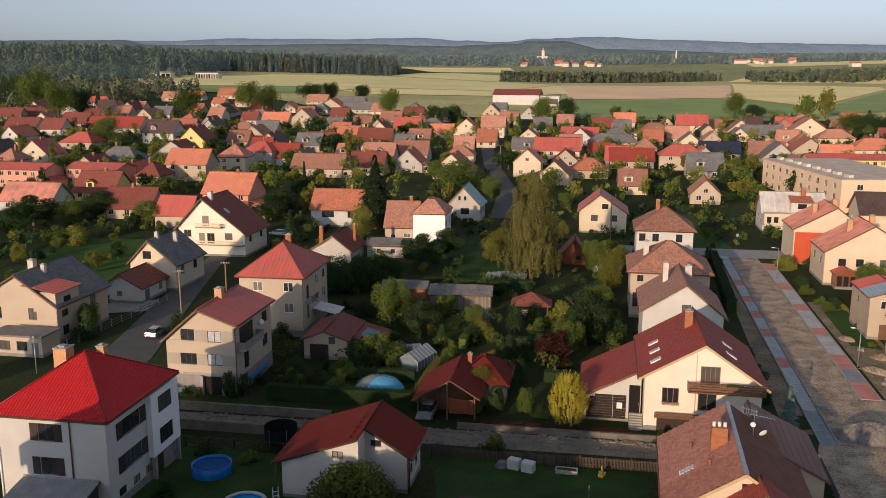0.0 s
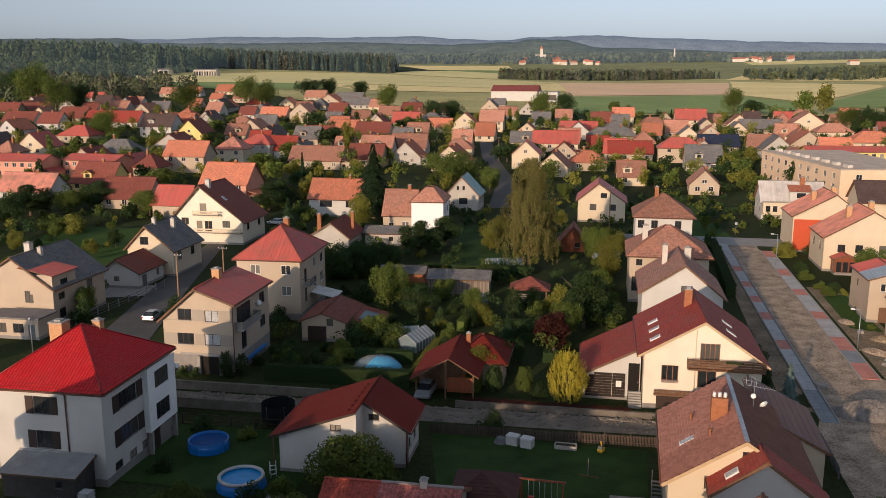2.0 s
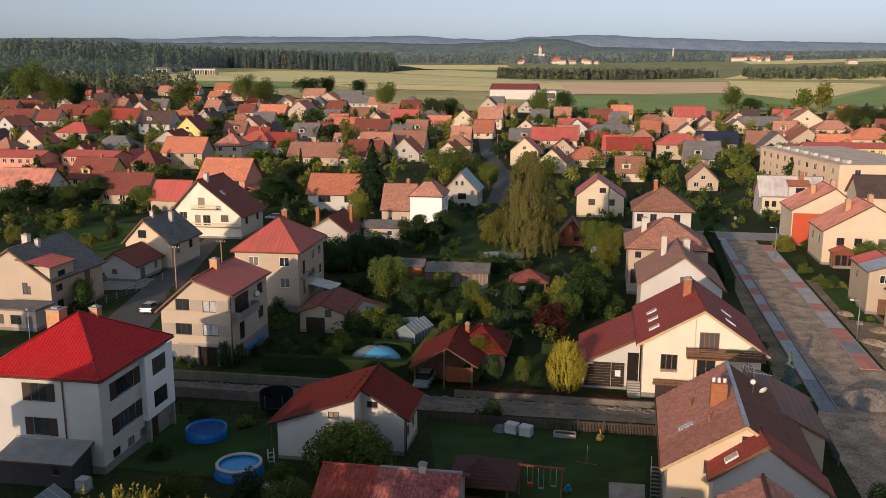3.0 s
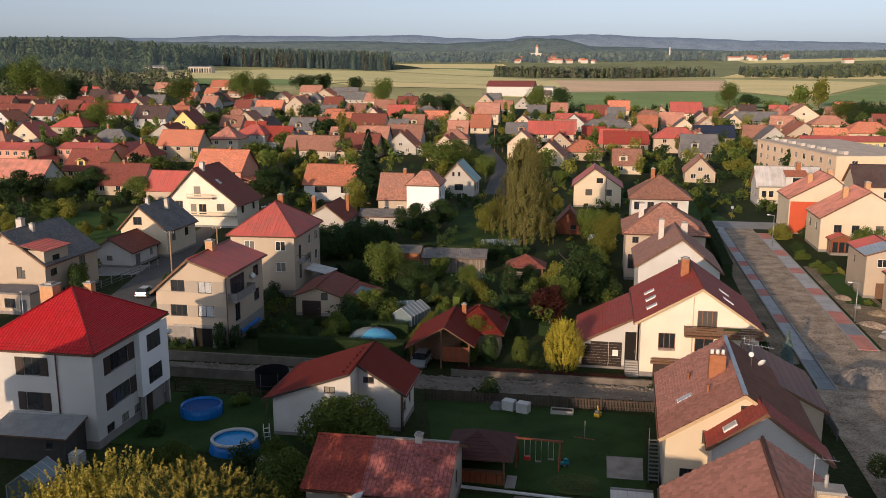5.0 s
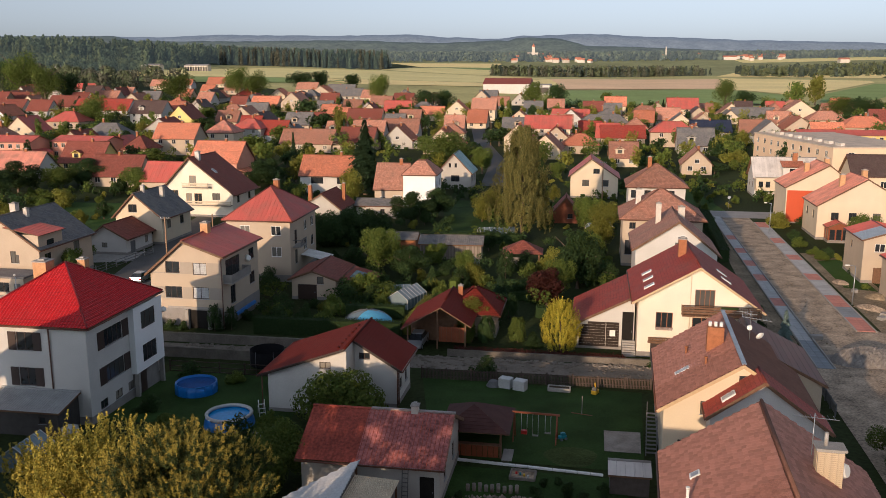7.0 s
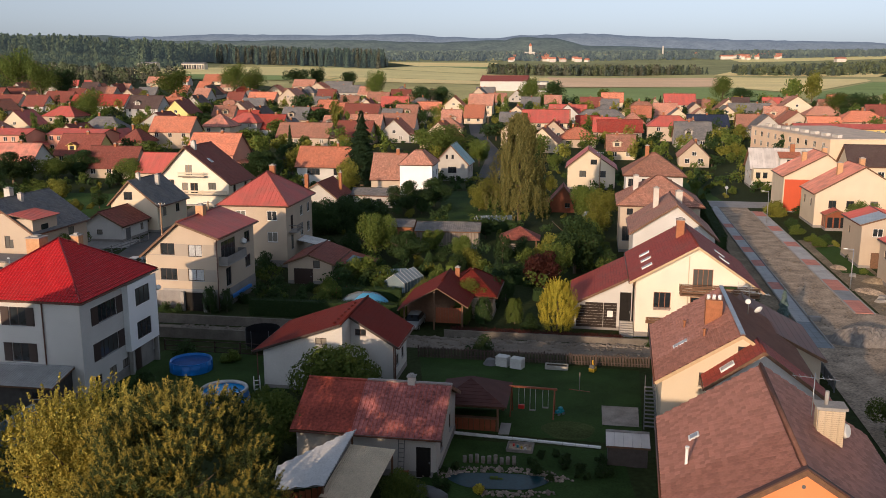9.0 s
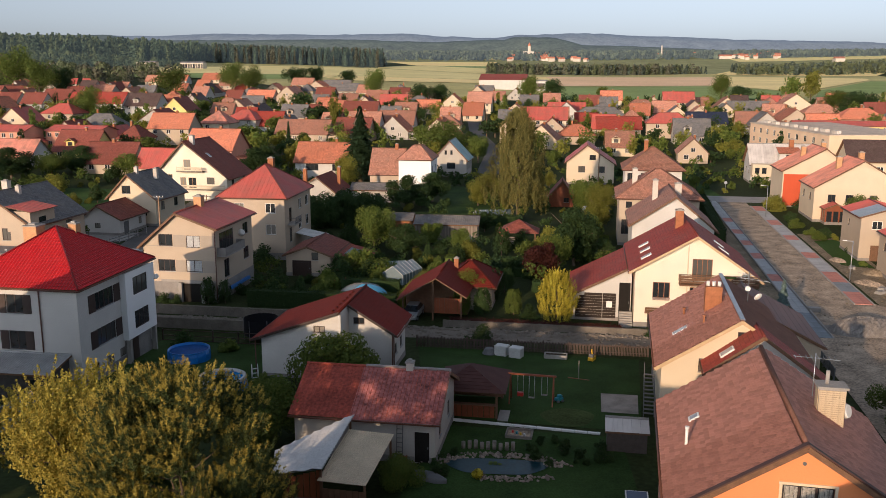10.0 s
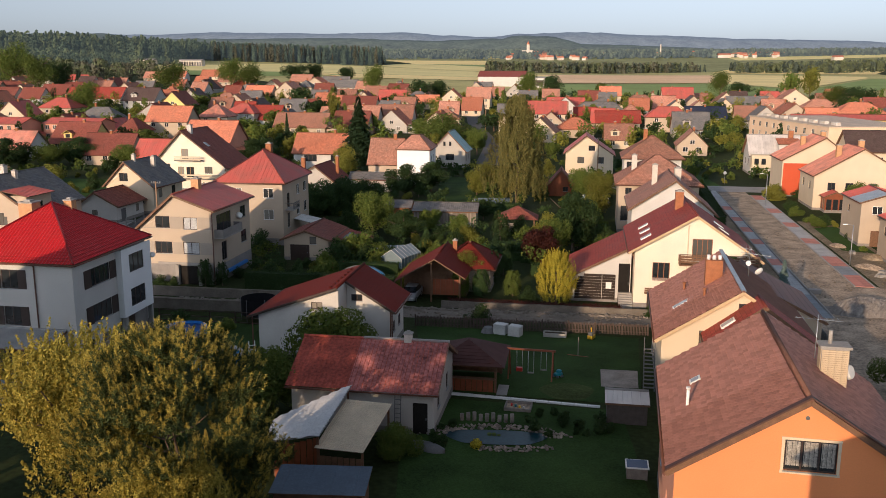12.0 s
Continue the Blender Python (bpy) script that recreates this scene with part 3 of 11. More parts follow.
def leaf_cards(points, normals, size, rs, aspect=1.7, droop=0.0):
    """Small pointed leaves or clumps, four corners each, as vertex and face arrays."""
    n = len(points)
    t = rand_unit(rs, n)
    t = t - normals * (t * normals).sum(1)[:, None]
    t[:, 2] -= droop
    t /= np.linalg.norm(t, axis=1)[:, None] + 1e-9
    s = np.cross(normals, t)
    s /= np.linalg.norm(s, axis=1)[:, None] + 1e-9
    L = size * rs.uniform(0.6, 1.3, n)[:, None]
    W = L / aspect
    v = np.stack([points - t * L * 0.5, points + s * W * 0.5 + normals * W * 0.15, points + t * L * 0.5, points - s * W * 0.5 + normals * W * 0.15], 1).reshape(-1, 3)
    return v, np.arange(4 * n).reshape(n, 4)


def mesh_np(name, v, f, material):
    me = bpy.data.meshes.new(name)
    me.from_pydata(v.tolist(), [], f.tolist())
    me.materials.append(material)
    return me


def trunk_mesh(rs, h, r, spread, limbs=6, bark=None):
    bm = bmesh.new()
    p = Vector((0, 0, -0.2))
    k = 5
    for i in range(k):
        q = Vector((rs.normal() * 0.03 * h * (i + 1) / k, rs.normal() * 0.03 * h * (i + 1) / k, h * (i + 1) / k))
        tube(bm, p, q, r * (1 - 0.16 * i), r * (1 - 0.16 * (i + 1)), 7, cap=False)
        p = q
    for i in range(limbs):
        z = h * rs.uniform(0.35, 0.95)
        a = 2 * math.pi * (i + rs.uniform(-0.3, 0.3)) / limbs
        e = Vector((math.cos(a) * spread * 0.75, math.sin(a) * spread * 0.75, z + spread * rs.uniform(0.2, 0.6)))
        m = Vector((e.x * 0.5, e.y * 0.5, z + (e.z - z) * 0.35))
        tube(bm, (0, 0, z), m, r * 0.4, r * 0.25, 5, cap=False)
        tube(bm, m, e, r * 0.25, r * 0.08, 5, cap=False)
    return mesh_of("trunk", bm, bark or M_BARK)


def crown_points(rs, n, h0, h1, rad, lobes=9, tall=1.0):
    """Points and outward normals on many overlapping lobes, denser on the outside."""
    c = rand_unit(rs, lobes) * (rs.uniform(0.0, 1.0, lobes) ** 0.5 * 0.68)[:, None]
    c[:, 2] = c[:, 2] * 1.05 - 0.02
    lr = rs.uniform(0.24, 0.46, lobes) * (1 - 0.25 * np.maximum(c[:, 2], 0))
    w = lr ** 2 / (lr ** 2).sum()
    idx = rs.choice(lobes, n, p=w)
    d = rand_unit(rs, n)
    rr = lr[idx] * rs.uniform(0.35, 1.12, n) ** 0.5
    p = c[idx] + d * rr[:, None]
    zc, hz2 = (h0 + h1) / 2, (h1 - h0) / 2
    pts = np.stack([p[:, 0] * rad, p[:, 1] * rad, zc + p[:, 2] * hz2], 1)
    nn = d + rand_unit(rs, n) * 0.7
    return pts, nn / np.linalg.norm(nn, axis=1)[:, None]


def tree_pair(seed, h, rad, leaves, size, leaf, kind="broad"):
    """Meshes of a trunk with limbs and of a leafy crown."""
    rs = np.random.RandomState(seed)
    if kind == "broad":
        tr = trunk_mesh(rs, h * 0.62, 0.045 * rad + 0.06, rad)
        p, n = crown_points(rs, leaves, h * 0.06, h, rad, 20)
        v, f = leaf_cards(p, n, size, rs)
    elif kind == "bush":
        tr = trunk_mesh(rs, h * 0.5, 0.05, rad * 0.7, 5)
        p, n = crown_points(rs, leaves, -h * 0.2, h, rad, 14)
        p[:, 2] = np.maximum(p[:, 2], 0.03)
        v, f = leaf_cards(p, n, size, rs)
    elif kind == "column":
        tr = trunk_mesh(rs, h * 0.7, 0.06, rad * 0.4, 4)
        k = 130
        z = rs.uniform(0.02, 0.9, k)
        prof = np.where(z < 0.3, 0.7 + z, np.sqrt(np.clip(1 - ((z - 0.3) / 0.72) ** 2.0, 0, 1)))
        a = rs.uniform(0, 2 * math.pi, k)
        r = rad * prof * rs.uniform(0.45, 1.0, k) ** 0.5
        i = rs.randint(0, k, leaves)
        q = rs.uniform(0, 1, leaves)
        wob = rs.normal(size=(leaves, 2)) * (0.14 * rad * (1.05 - q) + 0.01)[:, None]
        p = np.stack([r[i] * np.cos(a[i]) + wob[:, 0], r[i] * np.sin(a[i]) + wob[:, 1], 0.05 + z[i] * h * 0.9 + q * h * 0.2], 1)
        n = np.stack([np.cos(a[i]), np.sin(a[i]), 0.5 + 0 * q], 1) + rand_unit(rs, leaves) * 0.6
        v, f = leaf_cards(p, n / np.linalg.norm(n, axis=1)[:, None], size, rs, 2.2)
    elif kind == "conifer":
        tr = trunk_mesh(rs, h * 0.97, 0.1 + 0.012 * h, 0.3, 0)
        z = rs.uniform(0.06, 1, leaves) ** 0.85
        tier = (z * h * 1.15) % 1.0
        a = rs.uniform(0, 2 * math.pi, leaves)
        lob = 0.85 + 0.15 * np.sin(a * 7 + np.floor(z * h * 1.15) * 2.1)
        r = rad * (1.02 - z) * (1.0 - 0.5 * tier) * lob * rs.uniform(0.25, 1.0, leaves) ** 0.5
        p = np.stack([r * np.cos(a), r * np.sin(a), z * h - r * 0.22], 1)
        n = np.stack([np.cos(a) * 0.5, np.sin(a) * 0.5, 1 + 0 * a], 1) + rand_unit(rs, leaves) * 0.4
        v, f = leaf_cards(p, n / np.linalg.norm(n, axis=1)[:, None], size, rs, 2.4, 0.3)
    elif kind == "weeping":
        tr = trunk_mesh(rs, h * 0.92, 0.24, rad * 0.7, 12)
        k = 420
        a = rs.uniform(0, 2 * math.pi, k)
        top = rs.uniform(0.16, 1.0, k) ** 0.8
        env = np.clip(np.sqrt(np.clip(1.03 - top, 0.0, 1)) * 1.25, 0.05, 1) * (1 + 0.22 * np.sin(3 * a + 9 * top))
        rr = rad * env * rs.uniform(0.3, 1.0, k) ** 0.6
        idx = rs.randint(0, k, leaves)
        s = rs.uniform(0, 1, leaves)
        ln = rs.uniform(0.08, 0.2, k)[idx] * h
        spread = (0.1 + 0.28 * (1 - s))[:, None]
        xy = np.stack([rr[idx] * np.cos(a[idx]), rr[idx] * np.sin(a[idx])], 1) + rs.normal(size=(leaves, 2)) * spread
        pz = np.maximum(top[idx] * h - s * ln, 0.4)
        p = np.stack([xy[:, 0], xy[:, 1], pz], 1)
        n = np.stack([xy[:, 0], xy[:, 1], 0.6 + 0 * pz], 1)
        n = n / np.linalg.norm(n, axis=1)[:, None] + rand_unit(rs, leaves) * 0.6
        v, f = leaf_cards(p, n / np.linalg.norm(n, axis=1)[:, None], size, rs, 2.2, 1.5)
    return tr, mesh_np("crown", v, f, leaf)


def tree(pair, x, y, label, category="tree", scale=1.0, rz=0.0, name="tree", group="", z=None, squash=1.0):
    ob = thing(name, x, y, rz, label, category, z, group)
    ob.scale = (scale, scale, scale * squash)
    for nm, me in zip(("trunk", "crown"), pair):
        c = new(nm, me)
        c.parent = ob
    return ob


# ---- fields, woods and hills ----
M_FIELD1 = mat("ripening_barley", (0.8, 0.7, 0.32), 0.95, 0.14, 0.012, 0.25, 0.3, spec=0.05)
M_FIELD2 = mat("green_crop", (0.28, 0.36, 0.13), 0.95, 0.15, 0.02, 0.3, 0.3, spec=0.05)
M_FIELD3 = mat("tan_field", (0.86, 0.6, 0.36), 0.95, 0.12, 0.015, 0.25, 0.3, spec=0.05)
M_FIELD4 = mat("yellow_field", (0.9, 0.74, 0.34), 0.95, 0.14, 0.012, 0.25, 0.3, spec=0.05)
M_FIELD6 = mat("field_margin", (0.5, 0.46, 0.2), 0.95, 0.25, 0.01, 0.2, 0.3, spec=0.05)
M_FIELD5 = mat("far_meadow_green", (0.3, 0.31, 0.15), 0.95, 0.3, 0.004, 0.05, 0.3, spec=0.05)
for nm, pts, m, lab in (
        ("field_base", [(-450, 1720), (520, 1720), (780, 1560), (700, 1100), (330, 570), (-60, 600), (-200, 860), (-460, 1000)], M_FIELD6, "grassy field margins and stubble behind the town"),
        ("field_meadow", [(330, 1660), (1500, 1900), (2600, 3100), (2400, 4200), (-400, 4200), (-300, 2800), (200, 2300)], M_FIELD5, "wide hazy green meadows round the far village"),
        ("field_barley", [(-441, 1250), (-330, 1640), (-106, 1668), (90, 1560), (181, 1431), (62, 1060), (-157, 1056), (-356, 1036)], M_FIELD1, "pale yellow-green barley field"),
        ("field_green_strip", [(-354, 1030), (-156, 1050), (-98, 1000), (-155, 884), (-298, 866)], M_FIELD2, "dark green crop strip behind the town"),
        ("field_barley_near", [(-154, 1046), (60, 1050), (176, 1400), (141, 1012), (51, 908), (-85, 890)], M_FIELD4, "yellow stubble strip behind the town"),
        ("field_far", [(-110, 1690), (90, 1600), (150, 1950), (10, 2050)], M_FIELD1, "pale far barley field by the forest"),
        ("field_far_green", [(10, 2060), (150, 1960), (175, 2250), (-40, 2300)], M_FIELD2, "far green field on the slope"),
        ("field_far_pale", [(-40, 2320), (175, 2260), (190, 2700), (-150, 2750)], M_FIELD4, "pale far field on the slope"),
        ("field_tan", [(178, 1405), (467, 1460), (300, 930), (120, 862)], M_FIELD3, "tan mown field beyond the houses"),
        ("field_yellow", [(500, 1560), (645, 1314), (596, 1200), (348, 802), (306, 762), (304, 928), (470, 1455)], M_FIELD4, "yellow ripe grain field"),
        ("field_green", [(114, 838), (293, 902), (300, 742), (245, 606), (79, 588)], M_FIELD2, "dark green crop field behind the houses"),
        ("field_green_east", [(342, 776), (560, 1125), (620, 1080), (333, 667), (277, 636)], M_FIELD2, "green crop field beside the grain"),
        ("field_strip_ridge", [(-880, 2600), (-200, 2500), (-160, 2600), (-850, 2720)], M_FIELD4, "pale field strip above the forest"),
        ("field_strip_west", [(120, 2900), (420, 2950), (400, 3150), (150, 3100)], M_FIELD1, "far pale meadow on the slope"),
        ("field_strip_east", [(900, 2600), (1600, 2700), (1700, 2900), (950, 2850)], M_FIELD1, "far pale meadow on the slope"),
        ("field_strip_south", [(520, 1650), (760, 1510), (1000, 1900), (700, 2000)], M_FIELD4, "pale field behind the far wood")):
    patch(nm, pts, m, lab, "field", 0.5 if nm in ("field_meadow", "field_base") else 1.0, 60.0 if nm == "field_meadow" else 40.0)


def wood(name, pts, n, h, leafs, label, seed, wide=0.3, conifer=0.7, cards=40):
    """Many small far trees in one mesh, within an outline in plan."""
    r = np.random.RandomState(seed)
    x0, x1 = min(p[0] for p in pts), max(p[0] for p in pts)
    y0, y1 = min(p[1] for p in pts), max(p[1] for p in pts)
    tx, th, tc = [], [], []
    while len(tx) < n:
        x, y = r.uniform(x0, x1), r.uniform(y0, y1)
        if all((b[0] - a[0]) * (y - a[1]) - (b[1] - a[1]) * (x - a[0]) >= 0 for a, b in zip(pts, pts[1:] + pts[:1])):
            tx.append((x, y, gz(x, y) - 1))
            th.append(h * r.uniform(0.65, 1.15))
            tc.append(r.uniform() < conifer)
    tx, th, tc = np.array(tx), np.array(th), np.array(tc)
    i = np.repeat(np.arange(n), cards)
    m = len(i)
    u = r.uniform(0.04, 1.0, m)
    prof = np.where(tc[i], (1.05 - u) * 0.85, np.sqrt(np.clip(1 - ((u - 0.5) / 0.52) ** 2, 0.02, 1)) * 1.15)
    a = r.uniform(0, 2 * math.pi, m)
    rad = th[i] * wide * prof * r.uniform(0.55, 1.05, m)
    p = tx[i] + np.stack([rad * np.cos(a), rad * np.sin(a), u * th[i]], 1)
    nn = np.stack([np.cos(a), np.sin(a), 0.35 + 0 * a], 1) + rand_unit(r, m) * 0.3
    nn /= np.linalg.norm(nn, axis=1)[:, None]
    v, f = leaf_cards(p, nn, 1.0, r, 1.25)
    v = p.repeat(4, 0) + (v - p.repeat(4, 0)) * (th[i] * (3.2 * wide ** 0.6) / cards ** 0.5).repeat(4)[:, None]
    me = mesh_np(name, v, f, leafs[0])
    for w in leafs[1:]:
        me.materials.append(w)
    me.polygons.foreach_set("material_index", r.randint(0, len(leafs), n)[i].astype(np.int32))
    return tagged(new(name, me), label, "forest", kind="stuff")


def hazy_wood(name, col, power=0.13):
    """Distant woods whose haze is put in as a faint bluish emission."""
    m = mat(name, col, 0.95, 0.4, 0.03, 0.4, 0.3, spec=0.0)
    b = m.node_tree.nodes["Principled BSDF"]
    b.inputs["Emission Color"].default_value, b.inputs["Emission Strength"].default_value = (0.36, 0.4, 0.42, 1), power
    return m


# stronger haze glow for the horizon woods, weaker for the nearer forest
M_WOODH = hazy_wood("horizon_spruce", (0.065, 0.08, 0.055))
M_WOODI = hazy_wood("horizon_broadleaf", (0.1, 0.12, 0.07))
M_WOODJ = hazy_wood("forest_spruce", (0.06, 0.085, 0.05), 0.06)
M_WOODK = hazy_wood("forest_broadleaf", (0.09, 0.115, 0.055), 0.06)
M_WOOD1 = mat("far_spruce", (0.06, 0.078, 0.062), 0.9, 0.3, 0.1, 1.2, 0.8, spec=0.1)
M_WOOD2 = mat("far_pine", (0.095, 0.098, 0.068), 0.9, 0.3, 0.1, 1.2, 0.8, spec=0.1)
M_WOOD3 = mat("far_broadleaf", (0.105, 0.125, 0.065), 0.9, 0.3, 0.1, 1.2, 0.8, spec=0.1)
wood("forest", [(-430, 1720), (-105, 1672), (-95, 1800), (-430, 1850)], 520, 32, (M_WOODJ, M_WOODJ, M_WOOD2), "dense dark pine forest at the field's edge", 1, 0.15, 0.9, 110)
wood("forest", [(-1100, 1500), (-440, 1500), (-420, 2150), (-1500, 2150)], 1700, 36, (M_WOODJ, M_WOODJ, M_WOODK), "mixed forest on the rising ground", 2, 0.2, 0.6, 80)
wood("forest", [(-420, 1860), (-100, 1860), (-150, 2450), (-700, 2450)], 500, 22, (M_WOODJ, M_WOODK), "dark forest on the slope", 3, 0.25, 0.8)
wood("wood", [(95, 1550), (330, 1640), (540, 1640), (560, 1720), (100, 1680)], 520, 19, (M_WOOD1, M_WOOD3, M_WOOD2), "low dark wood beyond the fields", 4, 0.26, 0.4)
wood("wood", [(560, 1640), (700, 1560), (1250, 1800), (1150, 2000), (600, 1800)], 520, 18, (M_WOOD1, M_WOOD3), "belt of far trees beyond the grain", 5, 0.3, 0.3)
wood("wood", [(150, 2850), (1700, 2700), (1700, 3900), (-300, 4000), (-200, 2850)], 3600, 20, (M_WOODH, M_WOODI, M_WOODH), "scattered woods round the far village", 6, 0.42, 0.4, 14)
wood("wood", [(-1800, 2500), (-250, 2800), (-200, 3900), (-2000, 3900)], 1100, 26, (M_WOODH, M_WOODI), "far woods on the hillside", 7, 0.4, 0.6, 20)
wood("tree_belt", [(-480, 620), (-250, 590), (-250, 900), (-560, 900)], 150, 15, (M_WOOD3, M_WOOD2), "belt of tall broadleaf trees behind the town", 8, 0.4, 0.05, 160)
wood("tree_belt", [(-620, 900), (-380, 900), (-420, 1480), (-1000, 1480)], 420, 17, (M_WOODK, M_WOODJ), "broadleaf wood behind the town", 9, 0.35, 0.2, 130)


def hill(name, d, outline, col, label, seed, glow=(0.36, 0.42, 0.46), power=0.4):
    """A long wooded ridge far off; outline: heights above the plain along its length. glow and power add haze as
    emission.
    """
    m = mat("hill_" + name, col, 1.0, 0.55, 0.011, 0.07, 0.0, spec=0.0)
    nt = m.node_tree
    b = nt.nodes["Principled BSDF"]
    # the ridge emits no real light; this glow imitates haze
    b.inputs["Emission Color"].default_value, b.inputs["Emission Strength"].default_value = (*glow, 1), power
    vs, fs = [], []
    r = random.Random(seed)
    xs2 = [outline[0][0] + (outline[-1][0] - outline[0][0]) * k / 160 for k in range(161)]
    for x in xs2:
        for (a, za), (c, zc) in zip(outline, outline[1:]):
            if a <= x <= c:
                z = za + (zc - za) * smooth((x - a) / (c - a))
                break
        z += r.uniform(-2.0, 2.0)
        for q, f in enumerate((0.0, 0.45, 0.8, 1.0)):
            vs.append((x, d - 420 * (1 - q / 3), 80 + (z - 80) * f + (r.uniform(-4, 4) if 0 < q < 3 else 0)))
        vs.append((x, d + 200, 60))
    for k in range(160):
        for q in range(4):
            fs.append((k * 5 + q, k * 5 + 5 + q, k * 5 + 6 + q, k * 5 + 1 + q))
    me = bpy.data.meshes.new(name)
    me.from_pydata(vs, [], fs)
    me.materials.append(m)
    for p in me.polygons:
        p.use_smooth = True
    return tagged(new(name, me), label, "hill", kind="structure")


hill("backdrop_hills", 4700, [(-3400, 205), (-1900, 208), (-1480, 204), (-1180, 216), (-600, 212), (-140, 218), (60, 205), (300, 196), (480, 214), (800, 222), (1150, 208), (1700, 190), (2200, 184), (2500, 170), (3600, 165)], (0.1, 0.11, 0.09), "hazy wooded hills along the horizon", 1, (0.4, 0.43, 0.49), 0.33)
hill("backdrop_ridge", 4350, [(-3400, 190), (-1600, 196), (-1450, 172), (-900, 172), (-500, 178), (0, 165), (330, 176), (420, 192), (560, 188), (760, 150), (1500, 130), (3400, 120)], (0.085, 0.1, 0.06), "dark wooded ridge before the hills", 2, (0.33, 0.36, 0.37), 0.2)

# far village and farm halls
M_FARW = mat("far_wall", (0.55, 0.5, 0.42), 0.9, 0.1)
M_FARR = mat("far_roof", (0.5, 0.2, 0.12), 0.9, 0.2)


def hall(x, y, rz, w, d, h, rise, wall, roof, label, name="hall"):
    ob = thing(name, x, y, rz, label, "building")
    bm = bmesh.new()
    box(bm, -w / 2, w / 2, 0, d, -3, h)
    part("wall", bm, wall, ob)
    bm = bmesh.new()
    vs = [bm.verts.new(p) for p in ((-w / 2 - 0.5, -0.5, h + 0.02), (w / 2 + 0.5, -0.5, h + 0.02), (w / 2 + 0.5, d + 0.5, h + 0.02), (-w / 2 - 0.5, d + 0.5, h + 0.02), (-w / 2 - 0.5, d / 2, h + rise), (w / 2 + 0.5, d / 2, h + rise))]
    for f in ((0, 1, 5, 4), (2, 3, 4, 5), (0, 4, 3), (1, 2, 5), (3, 2, 1, 0)):
        bm.faces.new([vs[i] for i in f])
    part("roof", bm, roof, ob)
    return ob


def glazed_front(ob, w, h, n):
    """Tall dark window bays between pale columns on a hall's front."""
    for k in range(n):
        bm = bmesh.new()
        a = -w / 2 + w * (k + 0.14) / n
        box(bm, a, a + w / n * 0.72, -0.3, 0.0, 1.0, h - 1.6)
        part("window", bm, M_GLASS, ob)


rs = random.Random(9)
for k in range(64):
    d = rs.uniform(2750, 3350)
    px = rs.choice((940, 1000, 1020, 1030, 1010, 960, 1060, 1110, 1200, 1330, 1360)) + rs.uniform(-40, 40)
    hall((px - 784) / 1533 * d, d, rs.uniform(-40, 40), rs.uniform(12, 26), rs.uniform(9, 13), rs.uniform(7, 11), 5, M_FARW, M_FARR, "small far village house with a red roof", "village_house")
church = thing("church", (948 - 784) / 1533 * 3200, 3200, -10, "pale church with a tower in the far village", "church")
bm = bmesh.new()
box(bm, -22, 18, 0, 16, -5, 20)
part("nave", bm, M_FARW, church)
bm = bmesh.new()
box(bm, -4, 6, -2, 8, -5, 40)
part("tower", bm, M_FARW, church)
bm = bmesh.new()
tube(bm, (1, 3, 40), (1, 3, 52), 6.5, 0.4, 8)
part("spire", bm, M_FARR, church)
chim = thing("factory_chimney", (1178 - 784) / 1533 * 3000, 3000, 0, "slender far factory chimney", "chimney")
bm = bmesh.new()
tube(bm, (0, 0, -5), (0, 0, 42), 3.4, 2.4, 10)
part("stack", bm, M_FARW, chim)
for px, d, w, lab in ((1320, 2900, 70, "low far factory hall"), (1370, 2950, 90, "long far factory hall with a red roof"), (1290, 2850, 40, "small far works building"), (1490, 2500, 26, "far red barn beside the fields")):
    hall((px - 784) / 1533 * d, d, -8, w, 30, 10, 5, M_FARW, M_FARR, lab, "factory_hall")
hall(58, 752, -14, 40, 24, 8.5, 5.0, M_WHITE, M_RPINK, "large white storage hall with an orange roof", "storage_hall")
end_hall = hall(86, 742, -14, 16, 14, 8.5, 1.0, M_WHITE, M_CONC, "white flat-topped end of the storage hall", "storage_hall")
bm = bmesh.new()
box(bm, -4.0, 7.0, -0.2, 0.0, 2.0, 6.5)
part("loading_opening", bm, M_DARKFR, end_hall, "dark loading opening")
for px, d, w, lab in ((365, 1320, 36, "pale glazed hall at the forest edge"), (285, 1300, 30, "white farm building by the forest"), (128, 1050, 24, "pale roofed hall among the trees")):
    glazed_front(hall((px - 784) / 1533 * d, d, -8, w, 14, 9, 2, M_FARW, M_RPALE, lab, "farm_hall"), w, 9, 9 if w > 30 else 4)
# ---- houses close by ----
def win(face, us, z, w, h, bars=1, *more):
    return [(face, u, z, w, h, bars, *more) for u in us]


# house with the bright red pyramid roof
house_a = house(-33.15, 75.45, -9.5, (-5.2, 5.2, -6.0, 6.0), ("hip", 8.75, 12.6, 5.2, 6.0), M_WHITE,
    "white two-storey house with a bright red tiled pyramid roof", M_RRED, mode="wave", course=0.35, plinth=0.9,
    windows=win("f", (-0.4,), 6.5, 1.5, 1.6) + win("f", (-0.4,), 3.4, 1.5, 1.6) + win("r", (-1.9,), 6.2, 3.0, 1.55, 3) + win("r", (-1.9,), 3.05, 3.0, 1.55, 3)
    + win("r", (-4.0, -1.6, 0.6), 0.95, 1.2, 0.8), chimneys=((-2.95, 1.2, 9.5, 12.6, 1.3, M_BRICKO), (0.8, 1.5, 11.0, 12.85, 0.75, M_BRICKO)))
bm = bmesh.new()
wall_face(bm, [(0.7, 2.35), (5.98, 2.35), (5.98, 8.5), (0.7, 8.5)], [(2.0, 4.6, 6.2, 7.85), (2.0, 4.6, 3.05, 4.7)], (5.75, 0, 0), (0, 1, 0), (1, 0, 0))
